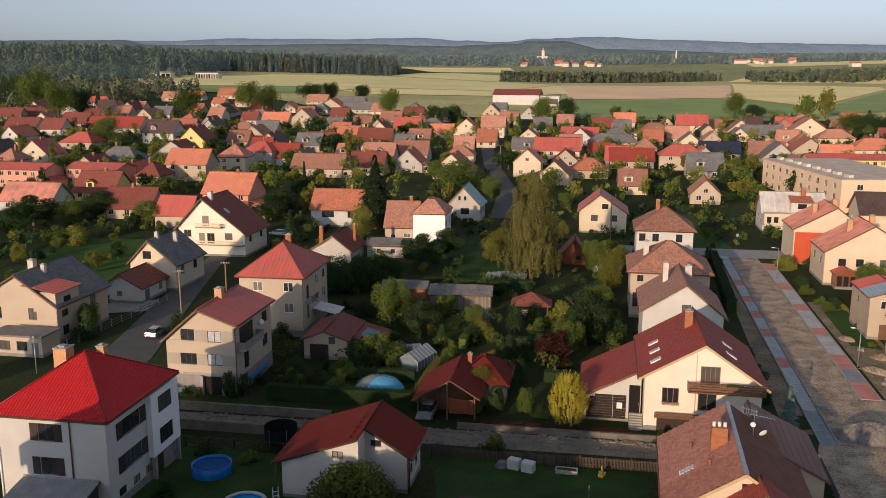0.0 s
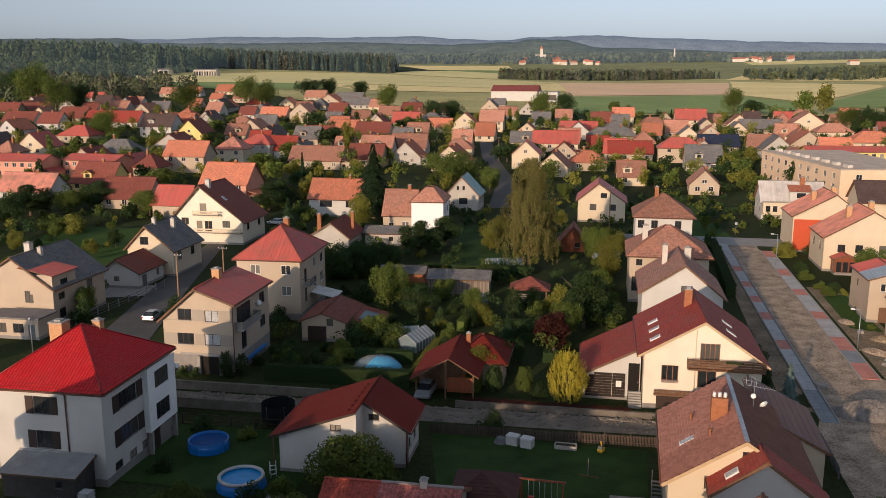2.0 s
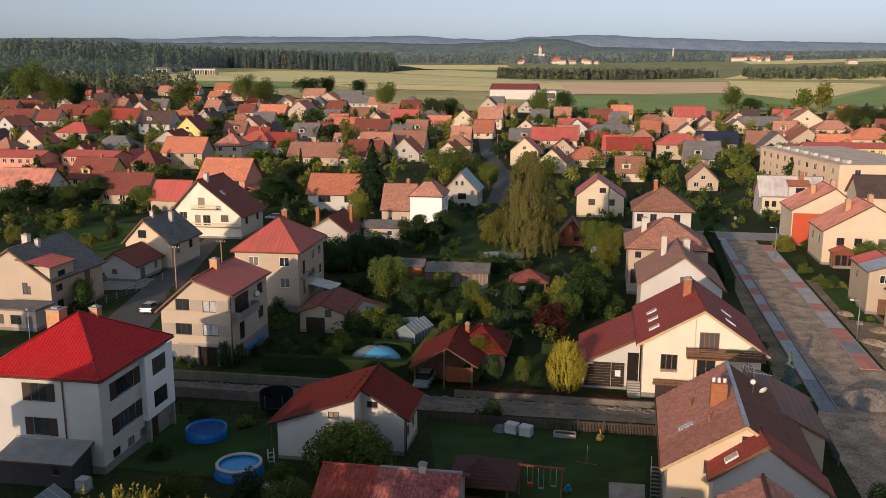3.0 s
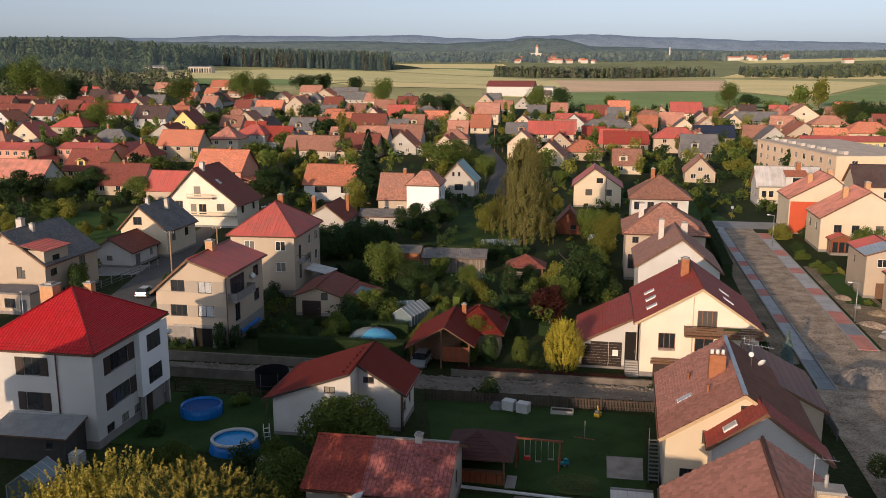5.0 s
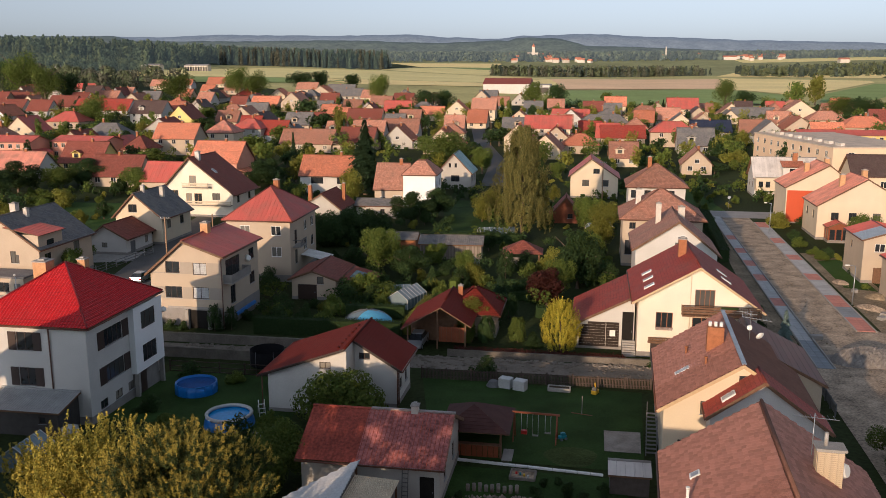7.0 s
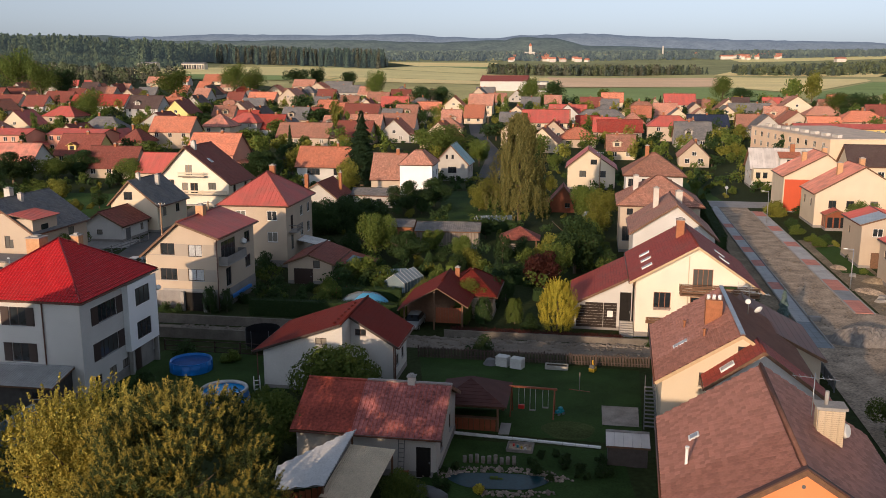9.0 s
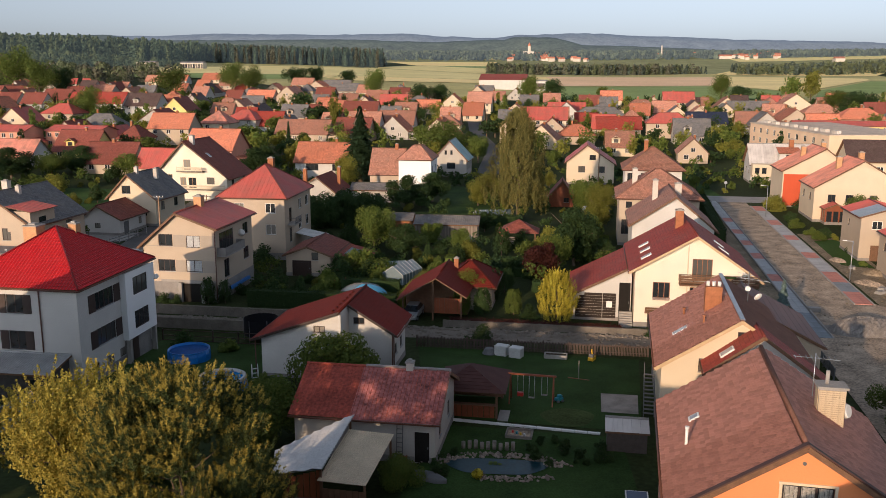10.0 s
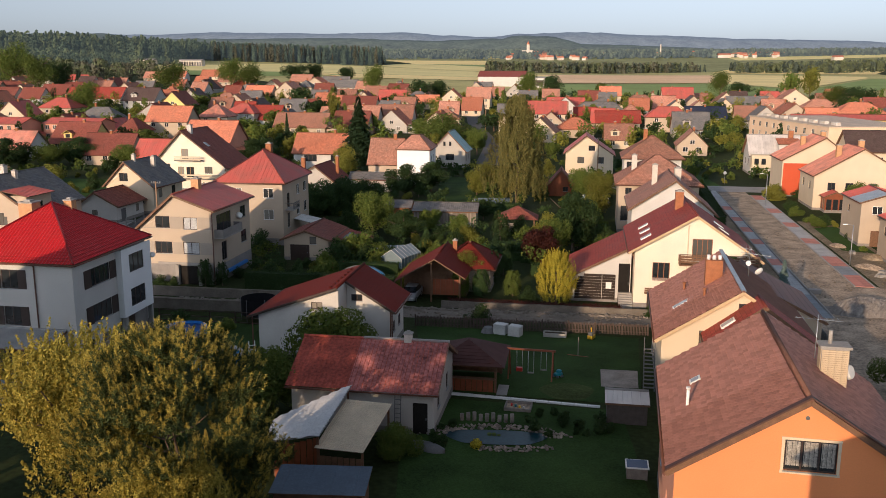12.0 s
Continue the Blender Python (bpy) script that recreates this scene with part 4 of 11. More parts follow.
wall_face(bm, [(5.2, 2.35), (5.75, 2.35), (5.75, 8.5), (5.2, 8.5)], [], (0, 0.7, 0), (1, 0, 0), (0, -1, 0))
bm.faces.new([bm.verts.new(v) for v in ((5.2, 0.7, 2.35), (5.2, 5.98, 2.35), (5.75, 5.98, 2.35), (5.75, 0.7, 2.35))])
part("bay", bm, M_BAYW, house_a, "freshly painted white projecting side bay")
for wz in (6.2, 3.05):
    a_, g_ = window_meshes(2.6, 1.65, M_DARKFR, 2)
    wo = new("window", a_)
    wo.parent = house_a
    wo.matrix_basis = pose(5.66, 3.3, wz, 0, 0, 90)
    po = new("pane", g_)
    po.parent = wo
for u, z in ((-0.4, 6.5), (-0.4, 3.4)):
    for s in (-1, 1):
        bm = bmesh.new()
        box(bm, -0.36, 0.36, -0.06, 0.0, 0, 1.6)
        part("shutter", bm, M_DARKFR, house_a).matrix_basis = pose(u + s * 1.14, -6.0, z)
for z in (6.2, 3.05):
    for u in (-3.9, 0.1):
        bm = bmesh.new()
        box(bm, 0.0, 0.06, -0.5, 0.5, 0, 1.55)
        part("shutter", bm, M_DARKFR, house_a).matrix_basis = pose(5.2, u, z)
for px_, top_, m_ in ((1.9, 8.5, M_PIPE), (-5.0, 5.6, M_WHITEFR)):
    bm = bmesh.new()
    tube(bm, (px_, -6.1, 0.3), (px_, -6.1, top_), 0.06, n=8)
    tube(bm, (px_, -6.1, top_), (px_ - 0.45, -6.1 if top_ < 8 else -6.4, top_ + 0.25), 0.06, n=8)
    part("downpipe", bm, m_, house_a)
bm = bmesh.new()                      # open basement entrance under the bay
box(bm, 5.2, 5.24, 0.9, 5.6, 0.0, 2.2)
part("basement_front", bm, M_PLINTH, house_a, "recessed dark basement front")
for y_ in (1.0, 5.7):
    bm = bmesh.new()
    box(bm, 5.3, 5.7, y_, y_ + 0.25, -0.2, 2.35)
    part("bay_pier", bm, M_CONC, house_a)
bm = bmesh.new()
box(bm, 5.24, 5.3, 2.2, 3.2, 0.0, 2.05)
part("basement_door", bm, M_DARKFR, house_a)
bm = bmesh.new()
tube(bm, (5.8, 6.2, 7.0), (6.0, 6.05, 7.05), 0.27, 0.2, 14)
tube(bm, (5.6, 5.9, 6.8), (5.9, 6.15, 7.0), 0.03, n=6)
part("satellite_dish", bm, M_WHITEFR, house_a)

# beige house with the offset gable
house_b = house(-29.6, 99.1, -9.7, (-4.4, 4.4, 0, 11.6), ("gable", -0.1, 10.4, 6.7, 8.8), M_BEIGE,
    "beige rendered house with a red sheet roof and chimney", M_RPINK, mode="course", course=12.0, plinth=0.3,
    windows=win("f", (-1.6,), 6.6, 1.75, 1.4) + win("f", (1.8,), 6.5, 1.7, 1.4, 1, M_DARKFR, M_PALEGL) + win("f", (-1.6,), 3.6, 2.1, 1.4, 2) + win("f", (1.8,), 3.6, 2.0, 1.4, 1, M_DARKFR, M_PALEGL)
    + win("r", (9.4,), 6.5, 1.7, 1.45) + win("r", (9.4,), 3.4, 1.7, 1.5) + win("r", (3.3,), 2.4, 1.5, 2.2) + win("r", (3.5,), 5.6, 4.2, 2.4, 3), 
    chimneys=((0.0, 6.0, 9.6, 11.7, 0.95, M_BRICKO),))
M_BAND = mat("render_band_grey", (0.36, 0.31, 0.25), 0.9, 0.1, 0.5, 14)
for z_, us in ((6.55, ((-4.38, -2.55), (-0.65, 0.9), (2.72, 4.38))), (3.55, ((-4.38, -2.75), (-0.45, 0.72), (2.88, 4.38)))):
    for a_, b_ in us:
        bm = bmesh.new()
        box(bm, a_, b_, -0.02, 0.0, z_, z_ + 1.4 if a_ > -4 or z_ < 6 else z_ + 0.1)
        part("grey_band", bm, M_BAND, house_b, "grey painted band between the windows")
# dark sheets over the wall base put its shade into the colour
bm = bmesh.new()
box(bm, -4.41, 4.41, -0.03, 0.0, 0.3, 2.35)
box(bm, 4.4, 4.43, 0.0, 11.6, 0.3, 2.0)
part("basement_front", bm, M_PLINTH, house_b, "dark basement front standing in for shade below the ledge")
bm = bmesh.new()
box(bm, -2.4, 4.42, -0.06, 0.0, 2.35, 2.6)
part("ledge", bm, M_CONC, house_b)
bm = bmesh.new()
box(bm, 0.3, 2.7, -0.05, 0.0, 0.0, 2.2)
part("garage_door", bm, M_BLACK, house_b, "dark garage door")
for a_ in (-0.1, 2.7):
    bm = bmesh.new()
    box(bm, a_, a_ + 0.4, -0.5, 0.0, -0.2, 2.35)
    part("garage_pier", bm, M_CONC, house_b)
bm = bmesh.new()
box(bm, 4.4, 5.5, 0.6, 6.4, 5.35, 5.5)
part("balcony_slab", bm, M_CONC, house_b)
bm = bmesh.new()
for y_ in (0.65, 6.35):
    box(bm, 4.4, 5.5, y_ - 0.03, y_ + 0.03, 5.5, 6.45)
box(bm, 5.42, 5.48, 0.6, 6.4, 5.5, 6.45)
part("balcony_parapet", bm, M_PLINTH, house_b, "grey sheet balcony parapet")
bm = bmesh.new()
tube(bm, (4.52, -0.12, 0.2), (4.52, -0.12, 8.6), 0.06, n=8)
part("downpipe", bm, M_PIPE, house_b)
bm = bmesh.new()
tube(bm, (4.6, 7.6, 7.0), (4.9, 7.4, 7.1), 0.45, 0.3, 14)
part("satellite_dish", bm, M_WHITEFR, house_b)

# beige house with the red hipped roof
house_c = house(-20.7, 121.2, -8.0, (-10.0, -0.5, 0.5, 13.5), ("hip", 8.9, 12.9, 4.75, 6.2), M_BEIGE,
    "beige two-storey house with a red sheet hipped roof", M_RPINK, mode="seam", course=0.6, plinth=1.0,
    windows=win("f", (-7.2, -2.6), 6.75, 1.5, 1.4, 1, M_WHITEFR) + win("f", (-7.2, -2.6), 3.65, 1.5, 1.45, 1, M_WHITEFR) + win("r", (8.0, 11.6), 6.4, 1.5, 1.5, 1, M_WHITEFR) + win("r", (8.0, 11.6), 3.35, 1.5, 1.6, 1, M_WHITEFR) + win("r", (3.2,), 5.1, 1.2, 2.1) + win("r", (3.2,), 2.2, 1.2, 2.1),
    chimneys=((-4.8, 8.2, 12.0, 13.9, 0.8),))
bm = bmesh.new()
box(bm, -0.5, 0.7, 1.6, 4.8, 4.85, 5.0)
part("balcony_slab", bm, M_CONC, house_c)
bm = bmesh.new()
for k in range(17):
    beam(bm, (0.66, 1.65 + k * 0.19, 5.0), (0.66, 1.65 + k * 0.19, 5.9), 0.03)
beam(bm, (0.66, 1.6, 5.92), (0.66, 4.8, 5.92), 0.06)
beam(bm, (-0.5, 1.63, 5.92), (0.66, 1.63, 5.92), 0.06)
part("balcony_rail", bm, M_STEEL, house_c)
bm = bmesh.new()
slope(bm, [(3.4, 5.2, 2.3), (3.4, 9.6, 2.3), (-0.45, 9.6, 3.1), (-0.45, 5.2, 3.1)], th=0.05, mode="corr", course=0.3)
part("porch_roof", bm, [M_RCORR, M_STEEL], house_c, "grey corrugated porch roof")
for y_ in (5.4, 9.4):
    bm = bmesh.new()
    box(bm, 3.2, 3.32, y_ - 0.06, y_ + 0.06, -0.2, 2.25)
    part("porch_post", bm, M_STEEL, house_c)

# brown gabled house at the lane
def split_gable(x, y, rz):
    """A gabled house whose wall steps back on one side of the ridge."""
    ob = thing("house", x, y, rz, "white single-storey house with a maroon tiled gable roof", "house")
    xl, xr, rx, y0, ys, y1, zt, zl, zr = -7.4, 3.5, -0.3, 0.3, 2.9, 8.6, 6.05, 3.55, 3.75
    holes = [(-2.7, -1.7, 4.15, 4.75)]
    for nm, hull, hs, org, ud, nd in (
            ("front", [(xl, 0), (rx, 0), (rx, zt), (xl, zl)], holes, (0, y0, 0), (1, 0, 0), (0, -1, 0)),
            ("step", [(y0, 0), (ys, 0), (ys, zt), (y0, zt)], [], (rx, 0, 0), (0, 1, 0), (1, 0, 0)),
            ("recess", [(rx, 0), (xr, 0), (xr, zr), (rx, zt)], [(0.1, 1.1, 4.3, 4.9)], (0, ys, 0), (1, 0, 0), (0, -1, 0)),
            ("side", [(ys, 0), (y1, 0), (y1, zr), (ys, zr)], [(4.2, 5.1, 1.2, 2.2), (6.4, 7.3, 1.2, 2.2)], (xr, 0, 0), (0, 1, 0), (1, 0, 0)),
            ("side", [(-y1, 0), (-y0, 0), (-y0, zl), (-y1, zl)], [], (xl, 0, 0), (0, -1, 0), (-1, 0, 0)),
            ("back", [(-xr, 0), (-xl, 0), (-xl, zl), (-rx, zt), (-xr, zr)], [], (0, y1, 0), (-1, 0, 0), (0, 1, 0))):
        bm = bmesh.new()
        wall_face(bm, hull, hs, org, ud, nd)
        part("wall", bm, M_WHITE, ob)
    for w, h, m in ((1.0, 0.6, pose(-2.2, y0 + 0.09, 4.15)), (1.0, 0.6, pose(0.6, ys + 0.09, 4.3)), (0.9, 1.0, pose(xr - 0.09, 4.65, 1.2, 0, 0, 90)), (0.9, 1.0, pose(xr - 0.09, 6.85, 1.2, 0, 0, 90))):
        fr_, pn_ = window_meshes(w, h, M_DARKFR, 1)
        wo = new("window", fr_)
        wo.parent, wo.matrix_basis = ob, m
        po = new("pane", pn_)
        po.parent = wo
        so = new("sill", sill_mesh(w))
        so.parent = wo
    lift, over = 0.17, 0.55
    kl, kr = (zt - zl) / (rx - xl), (zt - zr) / (xr - rx)
    el, er = (xl - 0.75, zl - kl * 0.75 + lift), (xr + 0.6, zr - kr * 0.6 + lift)
    for nm, ps in (("roof", [(el[0], y1 + over, el[1]), (el[0], y0 - over, el[1]), (rx, y0 - over, zt + lift), (rx, y1 + over, zt + lift)]),
                   ("roof", [(er[0], ys - over, er[1]), (er[0], y1 + over, er[1]), (rx, y1 + over, zt + lift), (rx, ys - over, zt + lift)])):
        bm = bmesh.new()
        slope(bm, ps, course=0.34, step=0.014)
        part(nm, bm, [M_RMAROON, M_DARKFR], ob)
    bm = bmesh.new()
    tube(bm, (rx, y0 - over, zt + lift + 0.02), (rx, y1 + over, zt + lift + 0.02), 0.12, n=7)
    part("ridge_tiles", bm, M_RMAROON, ob)
    for k in range(7):                 # snow guards under the ridge
        bm = bmesh.new()
        z_ = zt + lift + 0.06 - kl * 0.75
        box(bm, rx - 0.85, rx - 0.7, 0.6 + k * 1.1, 0.9 + k * 1.1, z_ - 0.05, z_ + 0.08)
        part("vent_tile", bm, M_RMAROON, ob)
    for p, q in (((el[0], y0 - over, el[1] - 0.1), (rx, y0 - over, zt + lift - 0.1)), ((er[0], ys - over, er[1] - 0.1), (rx, ys - over, zt + lift - 0.1))):
        bm = bmesh.new()
        beam(bm, p, q, 0.05, 0.2)
        part("bargeboard", bm, M_DARKFR, ob)
    for p, q in (((er[0] + 0.06, ys - over, er[1] - 0.1), (er[0] + 0.06, y1 + over, er[1] - 0.1)), ((el[0] - 0.06, y0 - over, el[1] - 0.1), (el[0] - 0.06, y1 + over, el[1] - 0.1))):
        bm = bmesh.new()
        tube(bm, p, q, 0.07, n=6)
        part("gutter", bm, M_PIPE, ob)
    for x_, y_, zz in ((xr + 0.1, ys - 0.1, zr), (xr + 0.1, ys + 0.5, zr), (el[0] + 0.1, y0 + 0.2, zl - 0.4)):
        bm = bmesh.new()
        tube(bm, (x_, y_, 0), (x_, y_, zz), 0.06, n=8)
        part("downpipe", bm, M_PIPE, ob)
    bm = bmesh.new()
    box(bm, xl - 0.03, rx, y0 - 0.03, y0, -0.4, 0.3)
    box(bm, rx, xr + 0.03, ys - 0.03, ys, -0.4, 0.3)
    box(bm, xr, xr + 0.03, ys, y1, -0.4, 0.3)
    part("plinth", bm, M_PLINTH, ob)
    return ob


house_d = split_gable(-7.6, 70.4, -10.0)

# cream house with the dark red roof and balcony
M_FLOWER = mat("pale_flowers", (0.4, 0.3, 0.25), 0.8, 0.5, 5, 30, 0.3)
M_SHUT = mat("brown_shutter", (0.26, 0.11, 0.045), 0.7, 0.25, 2, 20, 0.2)
house_e = house(27.0, 87.0, -10.2, (-6.0, 6.0, 0, 14.0), ("gable", 0, 9.9, 6.35, 5.8), M_CREAMW,
    "cream rendered gabled house with a dark red tiled roof and balcony", M_RDRED, over=0.7, plinth=0.6, fascia=M_FASCIA,
    windows=win("f", (-3.3,), 3.3, 1.75, 1.7, 2, M_SHUT) + win("f", (0.7,), 5.3, 2.0, 2.3, 3, M_SHUT) + win("f", (0.5,), 2.7, 1.9, 1.9, 1, M_SHUT) + win("r", (3, 7, 11), 2.6, 1.2, 1.3),
    chimneys=((-1.0, 8.5, 8.5, 11.4, 0.85),))
bm = bmesh.new()
box(bm, -1.6, 6.2, -1.15, 0.0, 4.95, 5.1)
part("balcony_slab", bm, M_WOOD, house_e)
bm = bmesh.new()
for z_ in (5.28, 5.55, 5.82):
    box(bm, -1.6, 6.2, -1.18, -1.13, z_, z_ + 0.2)
for k in range(7):
    box(bm, -1.58 + k * 1.28, -1.48 + k * 1.28, -1.13, -1.05, 5.1, 6.1)
box(bm, -1.62, -1.57, -1.15, 0.0, 5.28, 5.98)
box(bm, -1.62, 6.22, -1.2, -1.02, 6.1, 6.16)
part("balcony_rail", bm, M_WOOD, house_e, "brown plank balcony rail")
bm = bmesh.new()
box(bm, 2.2, 3.9, -1.36, -1.18, 5.95, 6.15)
part("flower_box", bm, M_LEAF2, house_e)


for k in range(3):
    bm = bmesh.new()
    box(bm, -4.9, -0.4, -0.55, -0.5, 1.75 + 0.22 * k, 1.93 + 0.22 * k)
    part("planter_board", bm, M_WOOD, house_e, "brown plank planter above the garage")
bm = bmesh.new()
box(bm, -4.9, -0.4, -0.5, 0.0, 1.7, 1.82)
part("planter_floor", bm, M_WOOD, house_e)
bm = bmesh.new()
box(bm, -4.6, -0.7, -0.04, 0.0, -0.2, 1.65)
part("garage_door", bm, M_DARKFR, house_e, "dark brown garage door under the planter")
bm = bmesh.new()
tube(bm, (-0.75, -0.06, 1.8), (-0.75, -0.06, 9.0), 0.05, n=8)
part("downpipe", bm, M_CREAM, house_e)
bm = bmesh.new()
box(bm, -0.6, 2.2, -0.5, 0.0, 2.3, 2.55)
part("window_ledge", bm, M_WHITE, house_e)
bm = bmesh.new()
for k in range(9):
    tube(bm, (-4.1 + 0.2 * k, -0.18, 3.22), (-4.1 + 0.2 * k + 0.03, -0.2, 3.4), 0.05, 0.09, 6)
box(bm, -4.15, -2.45, -0.26, -0.08, 3.12, 3.26)
part("flower_box", bm, M_FLOWER, house_e, "window box with pale flowers")


def skylight(parent, p, u, v, w, h, pane=None):
    """A roof window lying in a slope: p its lower middle, u along the eave, v up the slope."""
    u, v = Vector(u).normalized(), Vector(v).normalized()
    n = u.cross(v)
    n = n if n.z > 0 else -n
    for nm, inset, top, m in (("skylight", 0.0, 0.09, M_WHITEFR), ("skylight_pane", 0.09, 0.105, pane or M_PALEGL)):
        bm = bmesh.new()
        lo = [bm.verts.new(Vector(p) + u * a + v * b - n * 0.05) for a, b in ((-w / 2 + inset, inset), (w / 2 - inset, inset), (w / 2 - inset, h - inset), (-w / 2 + inset, h - inset))]
        hi = [bm.verts.new(q.co + n * (top + 0.05)) for q in lo]
        bm.faces.new(hi)
        for k in range(4):
            bm.faces.new((lo[k], lo[(k + 1) % 4], hi[(k + 1) % 4], hi[k]))
        holder = part(nm, bm, m, parent)
        parent = holder


def on_left(ridge_x, top, k, x):
    return top + 0.2 - k * (ridge_x - x)


kE = (9.9 - 6.35) / 6.0
for y_, x_ in ((2.2, -5.35), (5.4, -5.3), (8.4, -5.3)):
    skylight(house_e, (x_, y_, on_left(0, 9.9, kE, x_)), (0, 1, 0), (1, 0, kE), 0.8, 1.2)
for y_ in (3.0, 6.5):
    skylight(house_e, (3.6, y_, 9.9 + 0.2 - 3.6 * 0.683), (0, 1, 0), (-1, 0, 0.683), 0.8, 1.2)
# the black door leaf stands in for the shaded stair recess
wing_e = house(20.9, 88.2, -10.2, (-6.4, -0.02, 2.0, 13.0), ("gable", -0.05, 6.0, 2.7, 5.9), M_WHITE,
    "low white wing with dark boards and a dark red roof", M_RDRED, over=0.35, doors=(("f", -0.7, 1.2, 4.3, M_BLACK),), category="house wing")
M_BOARD = mat("black_brown_board", (0.035, 0.025, 0.02), 0.7, 0.3, 2, 20, 0.3, spec=0.2)
for k in range(9):
    bm = bmesh.new()
    z_ = 0.3 + 0.31 * k
    lo_ = max(-5.9, (z_ + 0.31 + 0.35 - 2.7) / 0.52 - 6.4)
    box(bm, lo_, -3.05, 1.94, 2.0, z_, z_ + 0.28)
    box(bm, max(lo_, -3.0), -1.6, 1.94, 2.0, z_, z_ + 0.28)
    part("front_board", bm, M_BOARD, wing_e, "dark horizontal front board")
bm = bmesh.new()
box(bm, -2.6, -2.0, 1.92, 1.94, 1.5, 2.2)
part("notice", bm, M_WHITEFR, wing_e, "small white notice")
steps = thing("stairs", 20.6, 88.6, -10.2, "short flight of grey concrete garden steps", "stairs")
for k in range(7):
    bm = bmesh.new()
    box(bm, -0.9, 0.5, 1.3 - 0.3 * (7 - k), 1.6 - 0.3 * (7 - k), -0.3, 0.18 * (k + 1))
    part("step", bm, M_CONC, steps)

# brown house with the antenna mast, its front bay and its metal-roofed annexe
house_f = house(21.7, 58.6, -12.0, (-5.3, 5.0, 0, 13.4), ("gable", 0, 8.5, 5.0, 5.2), M_CREAM,
    "cream house with a brown shingled gable roof and a brick chimney", M_SHBASE, over=0.5, fascia=M_FASCIA, course=0.3,
    windows=win("f", (0.1,), 7.1, 0.6, 0.62, 0) + win("f", (-2.4,), 4.6, 0.7, 1.0, 0) + win("f", (-3.6,), 1.2, 1.2, 1.3))
bm = bmesh.new()
box(bm, -0.62, 0.62, -0.45, 0.45, 5.6, 9.5)
chim_f = part("chimney", bm, M_BRICK, house_f)
chim_f.matrix_basis = pose(-1.35, 6.2, 0)
for k in (-0.42, 0.0, 0.42):
    bm = bmesh.new()
    tube(bm, (k, 0, 9.5), (k, 0, 9.85), 0.15, 0.13, 10)
    part("chimney_pot", bm, M_WHITEFR, chim_f)
kF = (8.5 - 5.0) / 5.3
skylight(house_f, (-4.3, 4.6, on_left(0, 8.5, kF, -4.3)), (0, 1, 0), (1, 0, kF), 0.75, 1.3)
for x_, y_ in ((-3.3, 8.0), (-2.2, 3.4)):
    bm = bmesh.new()
    z_ = on_left(0, 8.5, kF, x_)
    tube(bm, (x_, y_, z_ - 0.2), (x_, y_, z_ + 0.55), 0.09, n=8)
    tube(bm, (x_, y_, z_ + 0.55), (x_, y_, z_ + 0.65), 0.14, n=8)
    part("vent_pipe", bm, M_BRICK, house_f)
bay_f = house(22.3, 56.0, -12.0, (-3.4, 4.3, 0, 2.5), ("gable", 0, 8.1, 5.5, 5.0), M_WHITE,
    "white front bay with a dark red tiled gable roof", M_RDRED, over=0.35, fascia=M_WOOD, category="house bay", windows=win("f", (0.0,), 4.0, 1.2, 1.2))
skylight(bay_f, (-2.6, 0.9, 8.1 + 0.2 - 2.6 * 0.765), (0, 1, 0), (1, 0, 0.765), 0.8, 1.1)
annex_f = house(27.3, 67.6, -12.0, (-1.1, 4.1, 0.0, 9.6), ("gable", -1.05, 6.75, 6.7, 4.15), M_BEIGE,
    "beige annexe with a brown sheet lean-to roof", M_BSHEET, over=0.3, course=0.6, category="annexe", windows=win("f", (1.8,), 2.5, 1.0, 1.0))
bm = bmesh.new()
for x_, sg in ((-0.16, -1), (0.16, 1)):
    box(bm, min(0, x_), max(0, x_), -0.5, 13.9, 8.72, 8.8)
part("ridge_strip", bm, M_ZINC, house_f, "pale metal ridge strip")
M_PATCH = mat("pink_sealing_patch", (0.5, 0.26, 0.22), 0.9, 0.3, 2, 15, 0.2)
for y_, x_, w_ in ((4.0, -4.0, 0.35), (5.35, -3.7, 0.5), (4.6, -3.2, 0.4)):
    bm = bmesh.new()
    z_ = on_left(0, 8.5, kF, x_) + 0.09
    v_ = [bm.verts.new((x_ + a_, y_ + b_, z_ + a_ * kF)) for a_, b_ in ((-0.3, -w_), (0.25, -w_ * 0.7), (0.35, w_ * 0.8), (-0.2, w_))]
    bm.faces.new(v_)
    bmesh.ops.solidify(bm, geom=bm.faces[:], thickness=0.02)
    part("sealing_patch", bm, M_PATCH, house_f, "pink sealing patch round the skylight")
mast = thing("antenna_mast", 25.3, 67.4, -12, "tall aerial mast with a white satellite dish on the roof", "antenna", 7.3)
bm = bmesh.new()
tube(bm, (0, 0, 0), (0, 0, 3.6), 0.035, n=8)
part("pole", bm, M_STEEL, mast)
bm = bmesh.new()
beam(bm, (-0.7, 0, 3.1), (1.6, -0.3, 2.9), 0.03)
for k in range(9):
    beam(bm, (-0.6 + k * 0.26, 0.35, 3.08 - k * 0.02), (-0.6 + k * 0.26, -0.55, 3.08 - k * 0.02), 0.015)
part("aerial", bm, M_ZINC, mast)
bm = bmesh.new()
beam(bm, (-0.9, 0.2, 3.5), (0.3, 0, 3.3), 0.03)
for k in range(6):
    beam(bm, (-0.85 + k * 0.2, 0.3, 3.75 - k * 0.03), (-0.85 + k * 0.2, 0.1, 3.2 - k * 0.03), 0.015)
part("aerial", bm, M_ZINC, mast)
bm = bmesh.new()
bmesh.ops.create_uvsphere(bm, u_segments=16, v_segments=8, radius=0.5)
